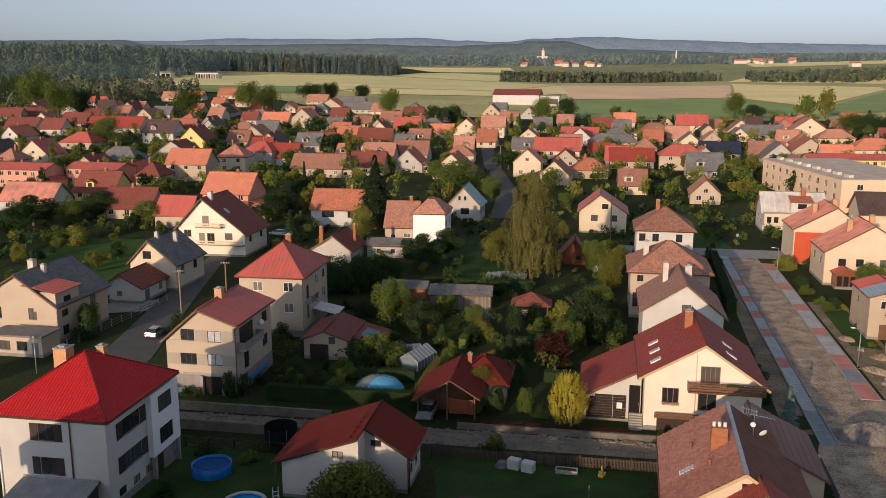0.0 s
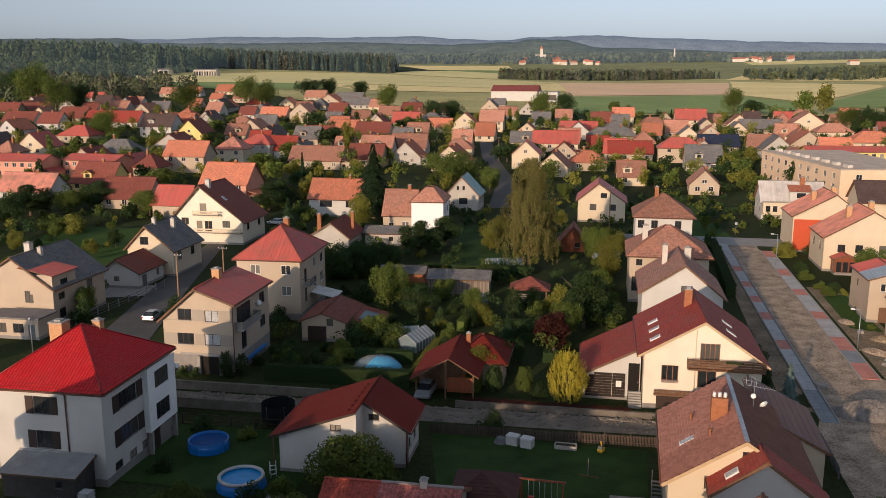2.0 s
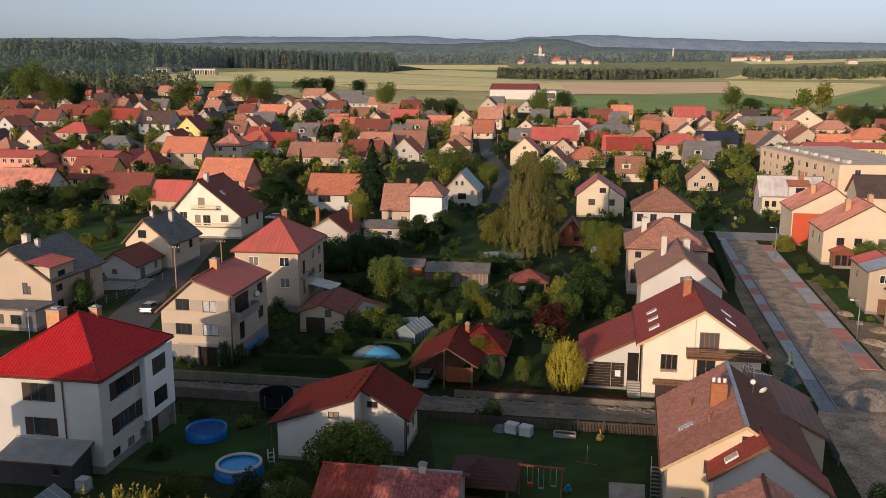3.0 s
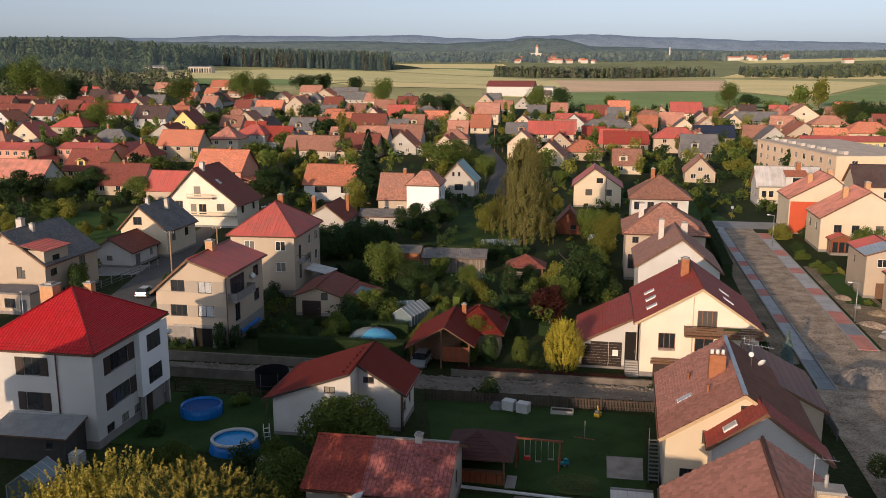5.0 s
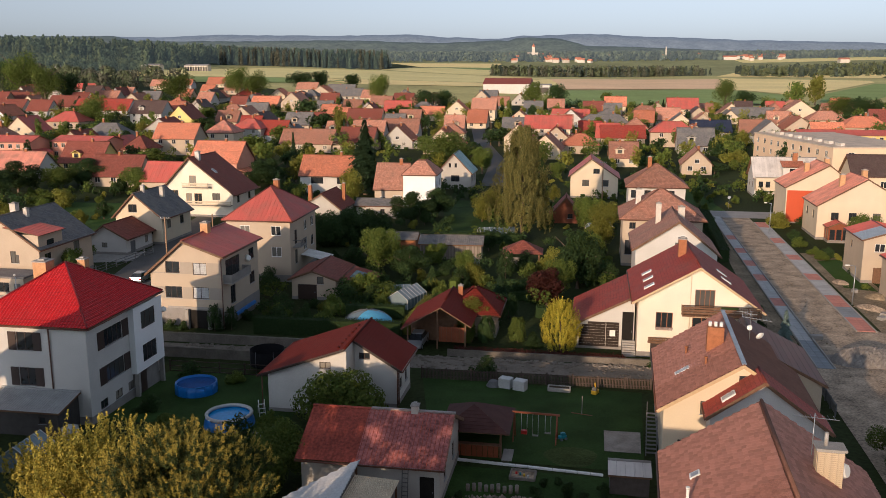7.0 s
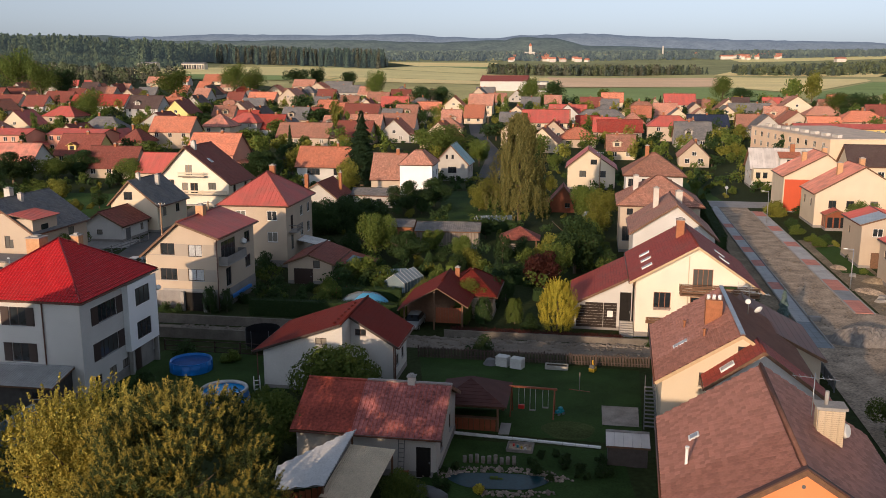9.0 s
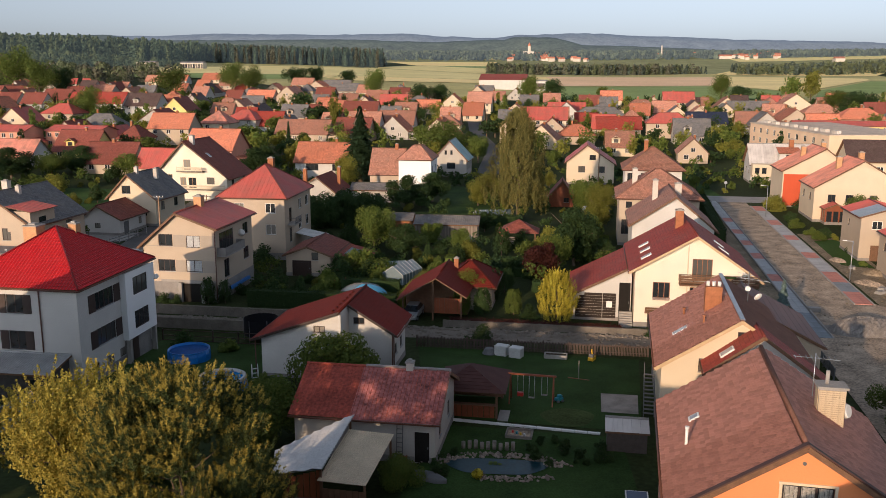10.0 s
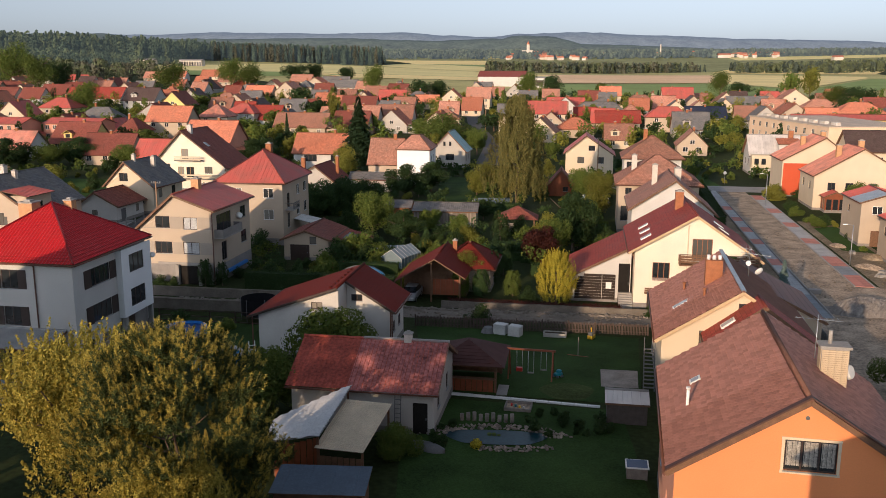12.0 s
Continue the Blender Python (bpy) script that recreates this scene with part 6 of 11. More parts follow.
# ---- the town beyond ----
def far_house(x, y, w, kind, roof_mat, wall, storeys, pitch=1.0, bay=4.0):
    rs = random.Random(int(x * 7 + y * 13))
    d = rs.uniform(9.5, 12.0) if kind != "g" else rs.uniform(11, 15)
    w = max(8.0, min(w, 34.0)) * 0.93
    h = 2.8 + 2.6 * (storeys - 1) + rs.uniform(0, 0.5)
    if wall is M_WHITE and rs.random() < 0.5:
        wall = rs.choice((M_BEIGE, M_CREAM, M_GREY))
    rise = rs.uniform(0.4, 0.5) * (w if kind == "g" else d)
    rise = min(rise, 5.5) * pitch
    if kind == "g":
        roof = ("gable", 0, h + rise, h, h)
        ws = win("f", (-w * 0.22, w * 0.22), 1.1, 1.4, 1.4, 1, M_WHITEFR) + win("f", (0.0,), h + 0.3, 1.3, 1.2, 1, M_WHITEFR)
    elif kind == "e":
        roof = ("cross", d / 2, h + rise, h, h)
        n = max(2, int(w / bay))
        ws = win("f", [-w / 2 + w * (k + 0.5) / n for k in range(n)], 1.1, 1.4, 1.4, 1, M_WHITEFR)
        if storeys > 1:
            ws += win("f", [-w / 2 + w * (k + 0.5) / n for k in range(n)], 3.8, 1.4, 1.4, 1, M_WHITEFR)
    else:
        ix = min(w, d) / 2
        roof = ("hip", h, h + rise * 0.85, ix - 0.3, ix - 0.3)
        ws = win("f", (-w * 0.25, w * 0.25), 1.1, 1.4, 1.4, 1, M_WHITEFR) + (win("f", (-w * 0.25, w * 0.25), 3.8, 1.4, 1.4, 1, M_WHITEFR) if storeys > 1 else [])
    words = {"g": "gabled", "e": "saddle-roofed", "h": "hip-roofed"}[kind]
    wall_word = wall.name.split("_")[1]
    roof_word = roof_mat.name.split("_", 1)[1].replace("_", " ")
    cx = rs.uniform(-0.2, 0.2) * w
    ob = house(x, y, GRID + rs.uniform(-4, 4), (-w / 2, w / 2, 0, d), roof, wall, "%s-walled %s house with a %s roof" % (wall_word, words, roof_word), roof_mat,
                 windows=ws, chimneys=((cx if kind != "g" else 0.5, d * 0.5 if kind != "g" else d * 0.4, h + rise * 0.6, h + rise + 0.9, 0.7),), gutters=False, plinth=0, course=0.5, group="town houses", sills=False)
    if y < 470 and w > 9 and rs.random() < 0.6:          # a lower extension with a lean-to roof
        bm = bmesh.new()
        e, eh, s = rs.uniform(2.4, 4.0), rs.uniform(2.3, 2.9), rs.choice((-1, 1))
        xa, xb = sorted((s * w / 2, s * (w / 2 + e)))
        box(bm, xa, xb, d * 0.1, d * 0.75, -0.3, eh, 1)
        xo, xi = s * (w / 2 + e + 0.3), s * (w / 2 - 0.05)
        slope(bm, [(xo, d * 0.78, eh), (xo, d * 0.05, eh), (xi, d * 0.05, eh + 1.1), (xi, d * 0.78, eh + 1.1)][::s], th=0.12)
        box(bm, min(xa, xb) + 0.6, min(xa, xb) + 1.7, d * 0.1 - 0.03, d * 0.1, 0.9, 1.9, 2)
        part("extension", bm, [roof_mat, wall, M_GLASS], ob, "low extension with a lean-to roof")
    if y < 420 and kind == "e" and rs.random() < 0.5:    # a dormer in the front slope
        bm = bmesh.new()
        q, zf = rs.uniform(-0.2, 0.2) * w, h + rise * 0.22
        box(bm, q - 1.3, q + 1.3, d * 0.1, d * 0.42, h, zf + 1.5, 1)
        for s in (-1, 1):
            slope(bm, [(q + s * 1.7, d * 0.06, zf + 1.35), (q + s * 1.7, d * 0.46, zf + 1.35), (q, d * 0.46, zf + 2.3), (q, d * 0.06, zf + 2.3)], th=0.1)
        box(bm, q - 0.7, q + 0.7, d * 0.1 - 0.04, d * 0.1, zf + 0.2, zf + 1.3, 2)
        part("dormer", bm, [roof_mat, wall, M_GLASS], ob, "small gabled dormer")
    return ob


far_house(-218.1, 442.8, 19.3, 'e', M_RBROWN, M_WHITE, 1)
far_house(-190.2, 377.3, 9.9, 'g', M_RORANGE, M_WHITE, 2)
far_house(-161.0, 336.0, 13.4, 'g', M_RPINK, M_CREAM, 1)
far_house(-163.3, 380.9, 16.8, 'h', M_RPINK, M_BEIGE, 1)
far_house(-175.4, 455.8, 35.0, 'e', M_RDRED, M_WHITE, 1)
far_house(-135.3, 405.5, 17.3, 'e', M_RDARK, M_WHITE, 2)
far_house(-109.8, 371.9, 12.1, 'g', M_RBROWN, M_YELLOW, 2)
far_house(-108.8, 341.3, 18.2, 'g', M_RBROWN, M_WHITE, 1)
far_house(-123.7, 450.8, 11.0, 'g', M_RDARK, M_WHITE, 1)
far_house(-123.1, 320.1, 17.9, 'h', M_RGREY, M_BEIGE, 1)
far_house(-89.2, 294.0, 15.6, 'e', M_RORANGE, M_BEIGE, 2)
far_house(-139.0, 275.4, 24.0, 'e', M_RPINK, M_SALMON, 2, 0.4, 2.6)
far_house(-115.5, 279.3, 20.4, 'e', M_RPINK, M_SALMON, 2, 0.35, 2.6)
far_house(-115.6, 233.7, 17.0, 'e', M_RROSE, M_WHITE, 1)
far_house(-103.9, 251.0, 13.8, 'e', M_RBROWN, M_YELLOW, 1)
far_house(-84.5, 224.8, 14.1, 'e', M_RBROWN, M_BEIGE, 1)
far_house(-108.0, 286.2, 6.8, 'g', M_RPINK, M_BEIGE, 1)
far_house(-97.9, 280.8, 8.9, 'h', M_RBROWN, M_BEIGE, 1)
far_house(-60.7, 234.0, 14.5, 'e', M_RORANGE, M_SALMON, 2)
far_house(-140.8, 460.9, 14.5, 'e', M_RORANGE, M_WHITE, 1)
far_house(-178.9, 544.5, 12.7, 'e', M_RGREY, M_CREAM, 1)
far_house(-263.5, 655.6, 14.7, 'e', M_RPINK, M_WHITE, 1)
far_house(-214.1, 585.4, 11.4, 'g', M_RBROWN, M_WHITE, 1)
far_house(-235.1, 607.7, 9.4, 'g', M_RORANGE, M_CREAM, 1)
far_house(-290.4, 649.4, 13.0, 'e', M_RPINK, M_WHITE, 1)
far_house(-254.3, 530.1, 30.7, 'e', M_RBROWN, M_BEIGE, 1)
far_house(-99.9, 501.1, 17.3, 'e', M_RORANGE, M_WHITE, 1)
far_house(-83.4, 499.9, 13.9, 'g', M_RBRICK, M_WHITE, 2)
far_house(-107.2, 453.0, 13.4, 'h', M_RBRICK, M_BEIGE, 1)
far_house(-58.4, 394.2, 14.0, 'e', M_RBROWN, M_WHITE, 1)
far_house(-73.6, 333.7, 13.4, 'h', M_RPINK, M_WHITE, 2)
far_house(-78.8, 314.3, 11.4, 'h', M_RROSE, M_CREAM, 2)
far_house(-64.4, 334.4, 12.4, 'e', M_RDRED, M_WHITE, 1)
far_house(-55.4, 325.0, 10.8, 'g', M_RGREY, M_GREY, 1)
far_house(-46.4, 304.5, 20.1, 'e', M_RBRICK, M_BEIGE, 1)
far_house(-34.5, 400.8, 17.3, 'e', M_RBROWN, M_CREAM, 1)
far_house(-34.7, 443.2, 12.2, 'g', M_RBROWN, M_CREAM, 1)
far_house(-22.2, 472.5, 15.4, 'e', M_RPINK, M_CREAM, 1)
far_house(-27.6, 339.8, 13.3, 'e', M_RBRICK, M_WHITE, 1)
far_house(-15.4, 349.3, 15.1, 'e', M_RBRICK, M_WHITE, 1)
far_house(-78.0, 701.1, 23.9, 'e', M_RGREY, M_BEIGE, 1)
far_house(-63.9, 616.3, 22.6, 'e', M_RGREY, M_GREY, 1)
far_house(-106.1, 707.7, 18.7, 'e', M_RBRICK, M_BEIGE, 1)
far_house(-86.5, 646.1, 18.7, 'g', M_RORANGE, M_BEIGE, 1)
far_house(-34.9, 526.2, 13.8, 'e', M_RBRICK, M_CREAM, 1)
far_house(1.1, 300.4, 14.1, 'g', M_RORANGE, M_CREAM, 1)
far_house(9.4, 446.9, 11.7, 'g', M_RORANGE, M_CREAM, 2)
far_house(23.4, 454.1, 13.1, 'e', M_RBRICK, M_WHITE, 2)
far_house(39.9, 431.4, 9.6, 'g', M_RBRICK, M_CREAM, 1)
far_house(65.3, 432.6, 19.4, 'e', M_RPINK, M_WHITE, 1)
far_house(42.9, 341.7, 18.9, 'e', M_RPINK, M_CREAM, 2)
far_house(28.0, 306.3, 10.4, 'g', M_RPINK, M_WHITE, 2)
far_house(35.3, 287.4, 11.0, 'g', M_RBRICK, M_CREAM, 1)
far_house(86.5, 484.7, 12.8, 'e', M_RBROWN, M_BEIGE, 1)
far_house(99.6, 492.6, 12.5, 'e', M_RORANGE, M_CREAM, 2)
far_house(107.8, 455.0, 18.3, 'h', M_RBRICK, M_CREAM, 1)
far_house(75.8, 398.5, 24.3, 'h', M_RGREY, M_WHITE, 1)
far_house(69.7, 328.0, 17.5, 'e', M_RDRED, M_WHITE, 1)
far_house(132.2, 472.1, 17.3, 'e', M_RPINK, M_CREAM, 2)
far_house(155.9, 465.3, 14.1, 'g', M_RBRICK, M_CREAM, 1)
far_house(158.8, 439.6, 22.0, 'e', M_RGREY, M_BEIGE, 1)
far_house(184.4, 445.3, 17.0, 'g', M_RBRICK, M_CREAM, 2)
far_house(108.8, 391.5, 13.3, 'g', M_RGREY, M_WHITE, 1)
far_house(111.4, 354.7, 17.0, 'e', M_RBLUE, M_GREY, 1)
far_house(128.3, 348.6, 14.5, 'e', M_RBRICK, M_CREAM, 1)
far_house(149.7, 359.9, 15.8, 'g', M_RORANGE, M_BEIGE, 1)
far_house(185.4, 415.9, 17.8, 'h', M_RBRICK, M_CREAM, 1)
far_house(167.6, 339.8, 19.8, 'h', M_RORANGE, M_WHITE, 2)
far_house(144.3, 307.2, 34.0, 'e', M_RPINK, M_YELLOW, 2, 0.35, 2.6)
far_house(64.3, 331.4, 8.8, 'e', M_RPINK, M_WHITE, 1)
far_house(-162.1, 316.1, 9.3, 'h', M_RBRICK, M_WHITE, 1)
far_house(-200.8, 439.6, 12.6, 'e', M_RBROWN, M_WHITE, 1)
far_house(-184.7, 530.5, 11.0, 'g', M_RBRICK, M_WHITE, 1)
far_house(-167.7, 579.5, 10.2, 'e', M_RORANGE, M_CREAM, 1)
far_house(-148.0, 583.3, 11.8, 'g', M_RORANGE, M_WHITE, 1)
far_house(-156.1, 667.3, 13.4, 'e', M_RBRICK, M_BEIGE, 1)
far_house(-174.3, 663.0, 10.7, 'e', M_RORANGE, M_WHITE, 1)
far_house(-228.8, 720.5, 14.8, 'e', M_RBRICK, M_CREAM, 1)
far_house(-213.4, 740.2, 14.1, 'e', M_RORANGE, M_WHITE, 1)
far_house(-194.7, 770.3, 17.6, 'e', M_RORANGE, M_CREAM, 1)
far_house(-205.2, 477.3, 16.9, 'e', M_RBROWN, M_BEIGE, 1)
far_house(-212.9, 596.1, 12.4, 'e', M_RBRICK, M_WHITE, 1)
far_house(-92.2, 440.0, 11.7, 'e', M_RGREY, M_BEIGE, 1)
far_house(-68.6, 550.8, 12.3, 'e', M_RBROWN, M_WHITE, 1)
far_house(-49.5, 500.8, 11.2, 'e', M_RBRICK, M_CREAM, 1)
far_house(-11.1, 529.5, 13.8, 'e', M_RBRICK, M_CREAM, 1)
far_house(-3.6, 448.9, 12.9, 'e', M_RORANGE, M_BEIGE, 1)
far_house(-13.7, 402.2, 10.5, 'e', M_RBRICK, M_CREAM, 1)
far_house(37.2, 535.6, 11.9, 'e', M_RBRICK, M_GREY, 1)
far_house(52.7, 486.2, 10.8, 'e', M_RGREY, M_WHITE, 1)
far_house(36.6, 649.8, 14.4, 'e', M_RGREY, M_BEIGE, 1)
far_house(69.0, 513.9, 10.1, 'e', M_RBRICK, M_BEIGE, 1)
far_house(-93.0, 569.4, 11.3, 'e', M_RBRICK, M_BEIGE, 1)
far_house(-112.6, 617.0, 11.5, 'g', M_RORANGE, M_CREAM, 1)
far_house(125.6, 501.2, 8.8, 'g', M_RBRICK, M_WHITE, 1)
far_house(148.7, 486.5, 8.6, 'e', M_RBRICK, M_CREAM, 1)
far_house(193.7, 501.6, 10.5, 'e', M_RPINK, M_CREAM, 1)
far_house(212.6, 471.1, 10.1, 'e', M_RBRICK, M_CREAM, 1)
far_house(231.2, 485.0, 10.5, 'e', M_RBRICK, M_CREAM, 1)
far_house(54.0, 381.8, 10.1, 'e', M_RBRICK, M_WHITE, 1)
far_house(95.7, 406.3, 9.3, 'e', M_RORANGE, M_WHITE, 1)
far_house(158.7, 405.9, 10.2, 'e', M_RBRICK, M_CREAM, 1)
far_house(-143.6, 537.8, 10.2, 'e', M_RBRICK, M_WHITE, 1)
far_house(-126.9, 421.9, 7.5, 'e', M_RBROWN, M_BEIGE, 1)
far_house(-95.9, 395.4, 10.6, 'e', M_RBRICK, M_BEIGE, 1)
far_house(-55.5, 444.1, 10.5, 'e', M_RORANGE, M_CREAM, 1)
far_house(-40.8, 342.6, 8.1, 'e', M_RBRICK, M_GREY, 1)
far_house(17.7, 404.0, 9.5, 'e', M_RORANGE, M_CREAM, 1)
far_house(61.5, 353.0, 9.3, 'e', M_RDRED, M_BEIGE, 1)
far_house(-260.2, 516.3, 15.1, 'e', M_RBROWN, M_BEIGE, 1)
far_house(-225.5, 484.4, 11.8, 'g', M_RBRICK, M_CREAM, 1)
far_house(-215.1, 525.0, 11.1, 'e', M_RBROWN, M_WHITE, 1)
far_house(-206.7, 548.2, 15.3, 'e', M_RBRICK, M_WHITE, 1)
far_house(-117.3, 513.7, 10.3, 'e', M_RBROWN, M_WHITE, 1)
far_house(-63.6, 484.6, 9.6, 'e', M_RGREY, M_BEIGE, 1)
far_house(-47.8, 603.4, 11.8, 'e', M_RBRICK, M_CREAM, 1)
far_house(-23.5, 582.2, 12.9, 'e', M_RBRICK, M_CREAM, 1)
far_house(-34.0, 365.6, 7.2, 'g', M_RBRICK, M_CREAM, 1)
far_house(6.5, 363.6, 8.5, 'e', M_RBRICK, M_BEIGE, 1)

far_house(87.4, 324.5, 17.3, "h", M_RPINK, M_BEIGE, 2)
far_house(74.5, 248.8, 9.1, "g", M_RBRICK, M_BEIGE, 1)
far_house(57.4, 266.9, 8.9, "e", M_RBRICK, M_CREAM, 1)


def more_houses(n, seed):
    """Further small houses filling the rows between the ones already placed."""
    r = random.Random(seed)             # SEEDED rows
    spots = [(o.location.x, o.location.y + 5) for o in scene.objects if o.type == 'EMPTY' and o.get("category", "") in ("house", "outbuilding", "apartment block")]
    made = 0
    for k in range(4000):
        if made >= n:
            break
        y = r.uniform(300, 620)
        x = r.uniform(-0.58, 0.55) * y
        if any((x - a) ** 2 + ((y - b) * 1.1) ** 2 < 15.5 ** 2 for a, b in spots) or abs(x - 17.5) < 9 or x > 60 and y > 540:
            continue
        far_house(x, y, r.uniform(8.5, 14), r.choice("geeh"), r.choice((M_RBRICK, M_RBRICK, M_RORANGE, M_RBROWN, M_RBROWN, M_RDARK, M_RGREY, M_RDRED)), r.choice((M_BEIGE, M_CREAM, M_GREY, M_WHITE)), 1)
        spots.append((x, y + 5))
        made += 1


more_houses(70, 77)


# ---- the paved street under repair ----
SU = Vector((math.sin(radians(11.1)), math.cos(radians(11.1)), 0))      # along the street
SV = Vector((SU.y, -SU.x, 0))                                           # to its right
S0 = Vector((40.4, 82.5, 0))


def street(s, r):
    p = S0 + SU * s + SV * r
    return p.x, p.y


M_SLABG = mat("grey_paving", (0.43, 0.43, 0.43), 0.85, 0.16, 0.6, 15, 0.2, rnd=0.1)
M_SLABR = mat("red_paving", (0.52, 0.22, 0.17), 0.85, 0.16, 0.6, 15, 0.2, rnd=0.1)
M_SLABD = mat("dark_paving", (0.24, 0.26, 0.28), 0.85, 0.16, 0.6, 15, 0.2, rnd=0.1)
M_KERB = mat("kerb_stone", (0.38, 0.36, 0.33), 0.9, 0.15, 1, 15, 0.3)
patch("road_bed", [street(-45, -3.6), street(-45, 16.0), street(6, 16.0), street(20, 5.5), street(100, 5.5), street(100, -0.05), street(10, -0.05), street(-2, -3.0)], M_GRAVEL, "unpaved road bed of earth and gravel", "road", 0.05, 4.0)
M_EARTH = mat("bare_earth", (0.25, 0.2, 0.135), 0.95, 0.5, 0.25, 3.0, 0.9, spec=0.1)
patch("verge", [street(-4, 8.4), street(-4, 15.5), street(26, 14.5), street(62, 14.0), street(62, 8.4)], M_EARTH, "churned bare earth beside the new pavement", "verge", 0.035, 4.0)
patch("lawn", [street(38, 9.6), street(36.5, 13.6), street(58, 13.6), street(56, 9.8)], M_MEADOW, "rough grass left beside the new pavement", "lawn", 0.05, 3.0)
patch("verge", [street(4, -5.0), street(4, -2.1), street(90, -2.1), street(90, -3.4)], M_EARTH, "bare earth strip before the hedges", "verge", 0.035, 4.0)
patch("cross_road", [street(97, -25), street(97, 60), street(106, 60), street(106, -25)], M_ASPHL, "pale grey asphalt crossroad", "road", 0.07, 6.0)


def pavement(name, runs, r0, r1, label):
    """A raised pavement with kerb, laid in runs of grey and red slabs."""
    ob = tagged(new(name), label, "pavement", kind="structure")
    bm = bmesh.new()
    lo, hi = runs[0][0], runs[-1][1]
    for r in (r0, r1):
        a, b = street(lo, r), street(hi, r)
        beam(bm, (*a, 0.05 + gz(*a)), (*b, 0.05 + gz(*b)), 0.12, 0.26)
    part("kerb", bm, M_KERB, ob)
    shared = {}
    for s0, s1, m in runs:
        n, c = max(1, round((s1 - s0) / 1.0)), max(1, round((r1 - r0 - 0.2) / 1.0))
        dw, dr = (s1 - s0) / n, (r1 - r0 - 0.2) / c
        key = (round(dw, 2), round(dr, 2), m.name)
        if key not in shared:
            b = bmesh.new()
            box(b, -dr / 2 + 0.012, dr / 2 - 0.012, -dw / 2 + 0.012, dw / 2 - 0.012, -0.06, 0.0)
            shared[key] = mesh_of("slab", b, m)
        for i in range(n):
            for j in range(c):
                x, y = street(s0 + (i + 0.5) * dw, r0 + 0.1 + (j + 0.5) * dr)
                o = new("slab", shared[key])
                o.parent = ob
                o.matrix_basis = pose(x, y, gz(x, y) + 0.13, 0, 0, -11.1)
    return ob


# ---- lane with its walls and the picket fence ----
LA = Vector((math.cos(radians(-9.6)), math.sin(radians(-9.6)), 0))
LN = Vector((-LA.y, LA.x, 0))
L0 = Vector((-1.0, 84.6, 0))


def lane(s, r):
    p = L0 + LA * s + LN * r
    return p.x, p.y


patch("lane", [lane(-46, -0.6), lane(36, -0.6), lane(36, 3.6), lane(-46, 3.6)], M_LANE, "rough gravel lane between garden fences", "road", 0.05, 4.0)
M_PICKET = mat("dark_picket", (0.07, 0.05, 0.04), 0.85, 0.3, 3, 20, 0.3, rnd=0.2)


def rail_fence(name, a, b, h, label, pitch, picket, material, post_mat, posts=2.5, rails=(0.3, 0.8)):
    """A fence with posts, rails and slats, from a to b."""
    A, B = Vector((*a, 0)), Vector((*b, 0))
    L = (B - A).length
    t = (B - A) / L
    ob = thing(name, a[0], a[1], math.degrees(math.atan2(t.y, t.x)), label, "fence")
    z0 = gz(*a)
    zat = lambda s: gz(a[0] + t.x * s, a[1] + t.y * s) - z0
    bmp = bmesh.new()
    box(bmp, -0.06, 0.06, -0.06, 0.06, -0.3, h + 0.05)
    pm = mesh_of("post", bmp, post_mat)
    n = max(1, round(L / posts))
    for k in range(n + 1):
        o = new("post", pm)
        o.parent = ob
        o.matrix_basis = pose(L * k / n, 0, zat(L * k / n))
    for q in rails:
        bm = bmesh.new()
        beam(bm, (0, -0.05, q * h), (L, -0.05, q * h + zat(L)), 0.04, 0.08)
        part("rail", bm, material, ob)
    if pitch:
        bm = bmesh.new()
        w = picket / 2
        box(bm, -w, w, -0.1, -0.075, 0.06, h - 0.06)
        sm2 = mesh_of("slat", bm, material)
        m = int(L / pitch)
        for k in range(m):
            o = new("slat", sm2)
            o.parent = ob
            o.matrix_basis = pose(pitch * (k + 0.5), 0, zat(pitch * (k + 0.5)) + 0.015 * math.sin(k * 1.7))
    return ob


rail_fence("picket_fence", lane(0, -3.6), lane(22, -3.6), 1.15, "dark weathered picket fence along the garden", 0.14, 0.085, M_PICKET, M_PICKET)


# darker copy of concrete: the lane walls' shade is put into its colour
M_CONCD = mat("weathered_concrete", (0.17, 0.15, 0.125), 0.95, 0.3, 0.8, 14, 0.4, spec=0.1)


def block_wall(name, a, b, h, label, material, pier=3.0, th=0.22):
    A, B = Vector((*a, 0)), Vector((*b, 0))
    L = (B - A).length
    t = (B - A) / L
    ob = thing(name, a[0], a[1], math.degrees(math.atan2(t.y, t.x)), label, "garden wall")
    n = max(1, round(L / pier))
    for k in range(n):
        bm = bmesh.new()
        box(bm, L * k / n + 0.15, L * (k + 1) / n - 0.15, -th / 2, th / 2, -0.4, h)
        part("panel", bm, material, ob)
    for k in range(n + 1):
        bm = bmesh.new()
        box(bm, L * k / n - 0.15, L * k / n + 0.15, -th / 2 - 0.04, th / 2 + 0.04, -0.4, h + 0.1)
        part("pier", bm, M_CONCD, ob)
    bm = bmesh.new()
    box(bm, 0, L, -th / 2 - 0.05, th / 2 + 0.05, h + 0.002, h + 0.07)
    part("coping", bm, M_CONCD, ob)
    return ob


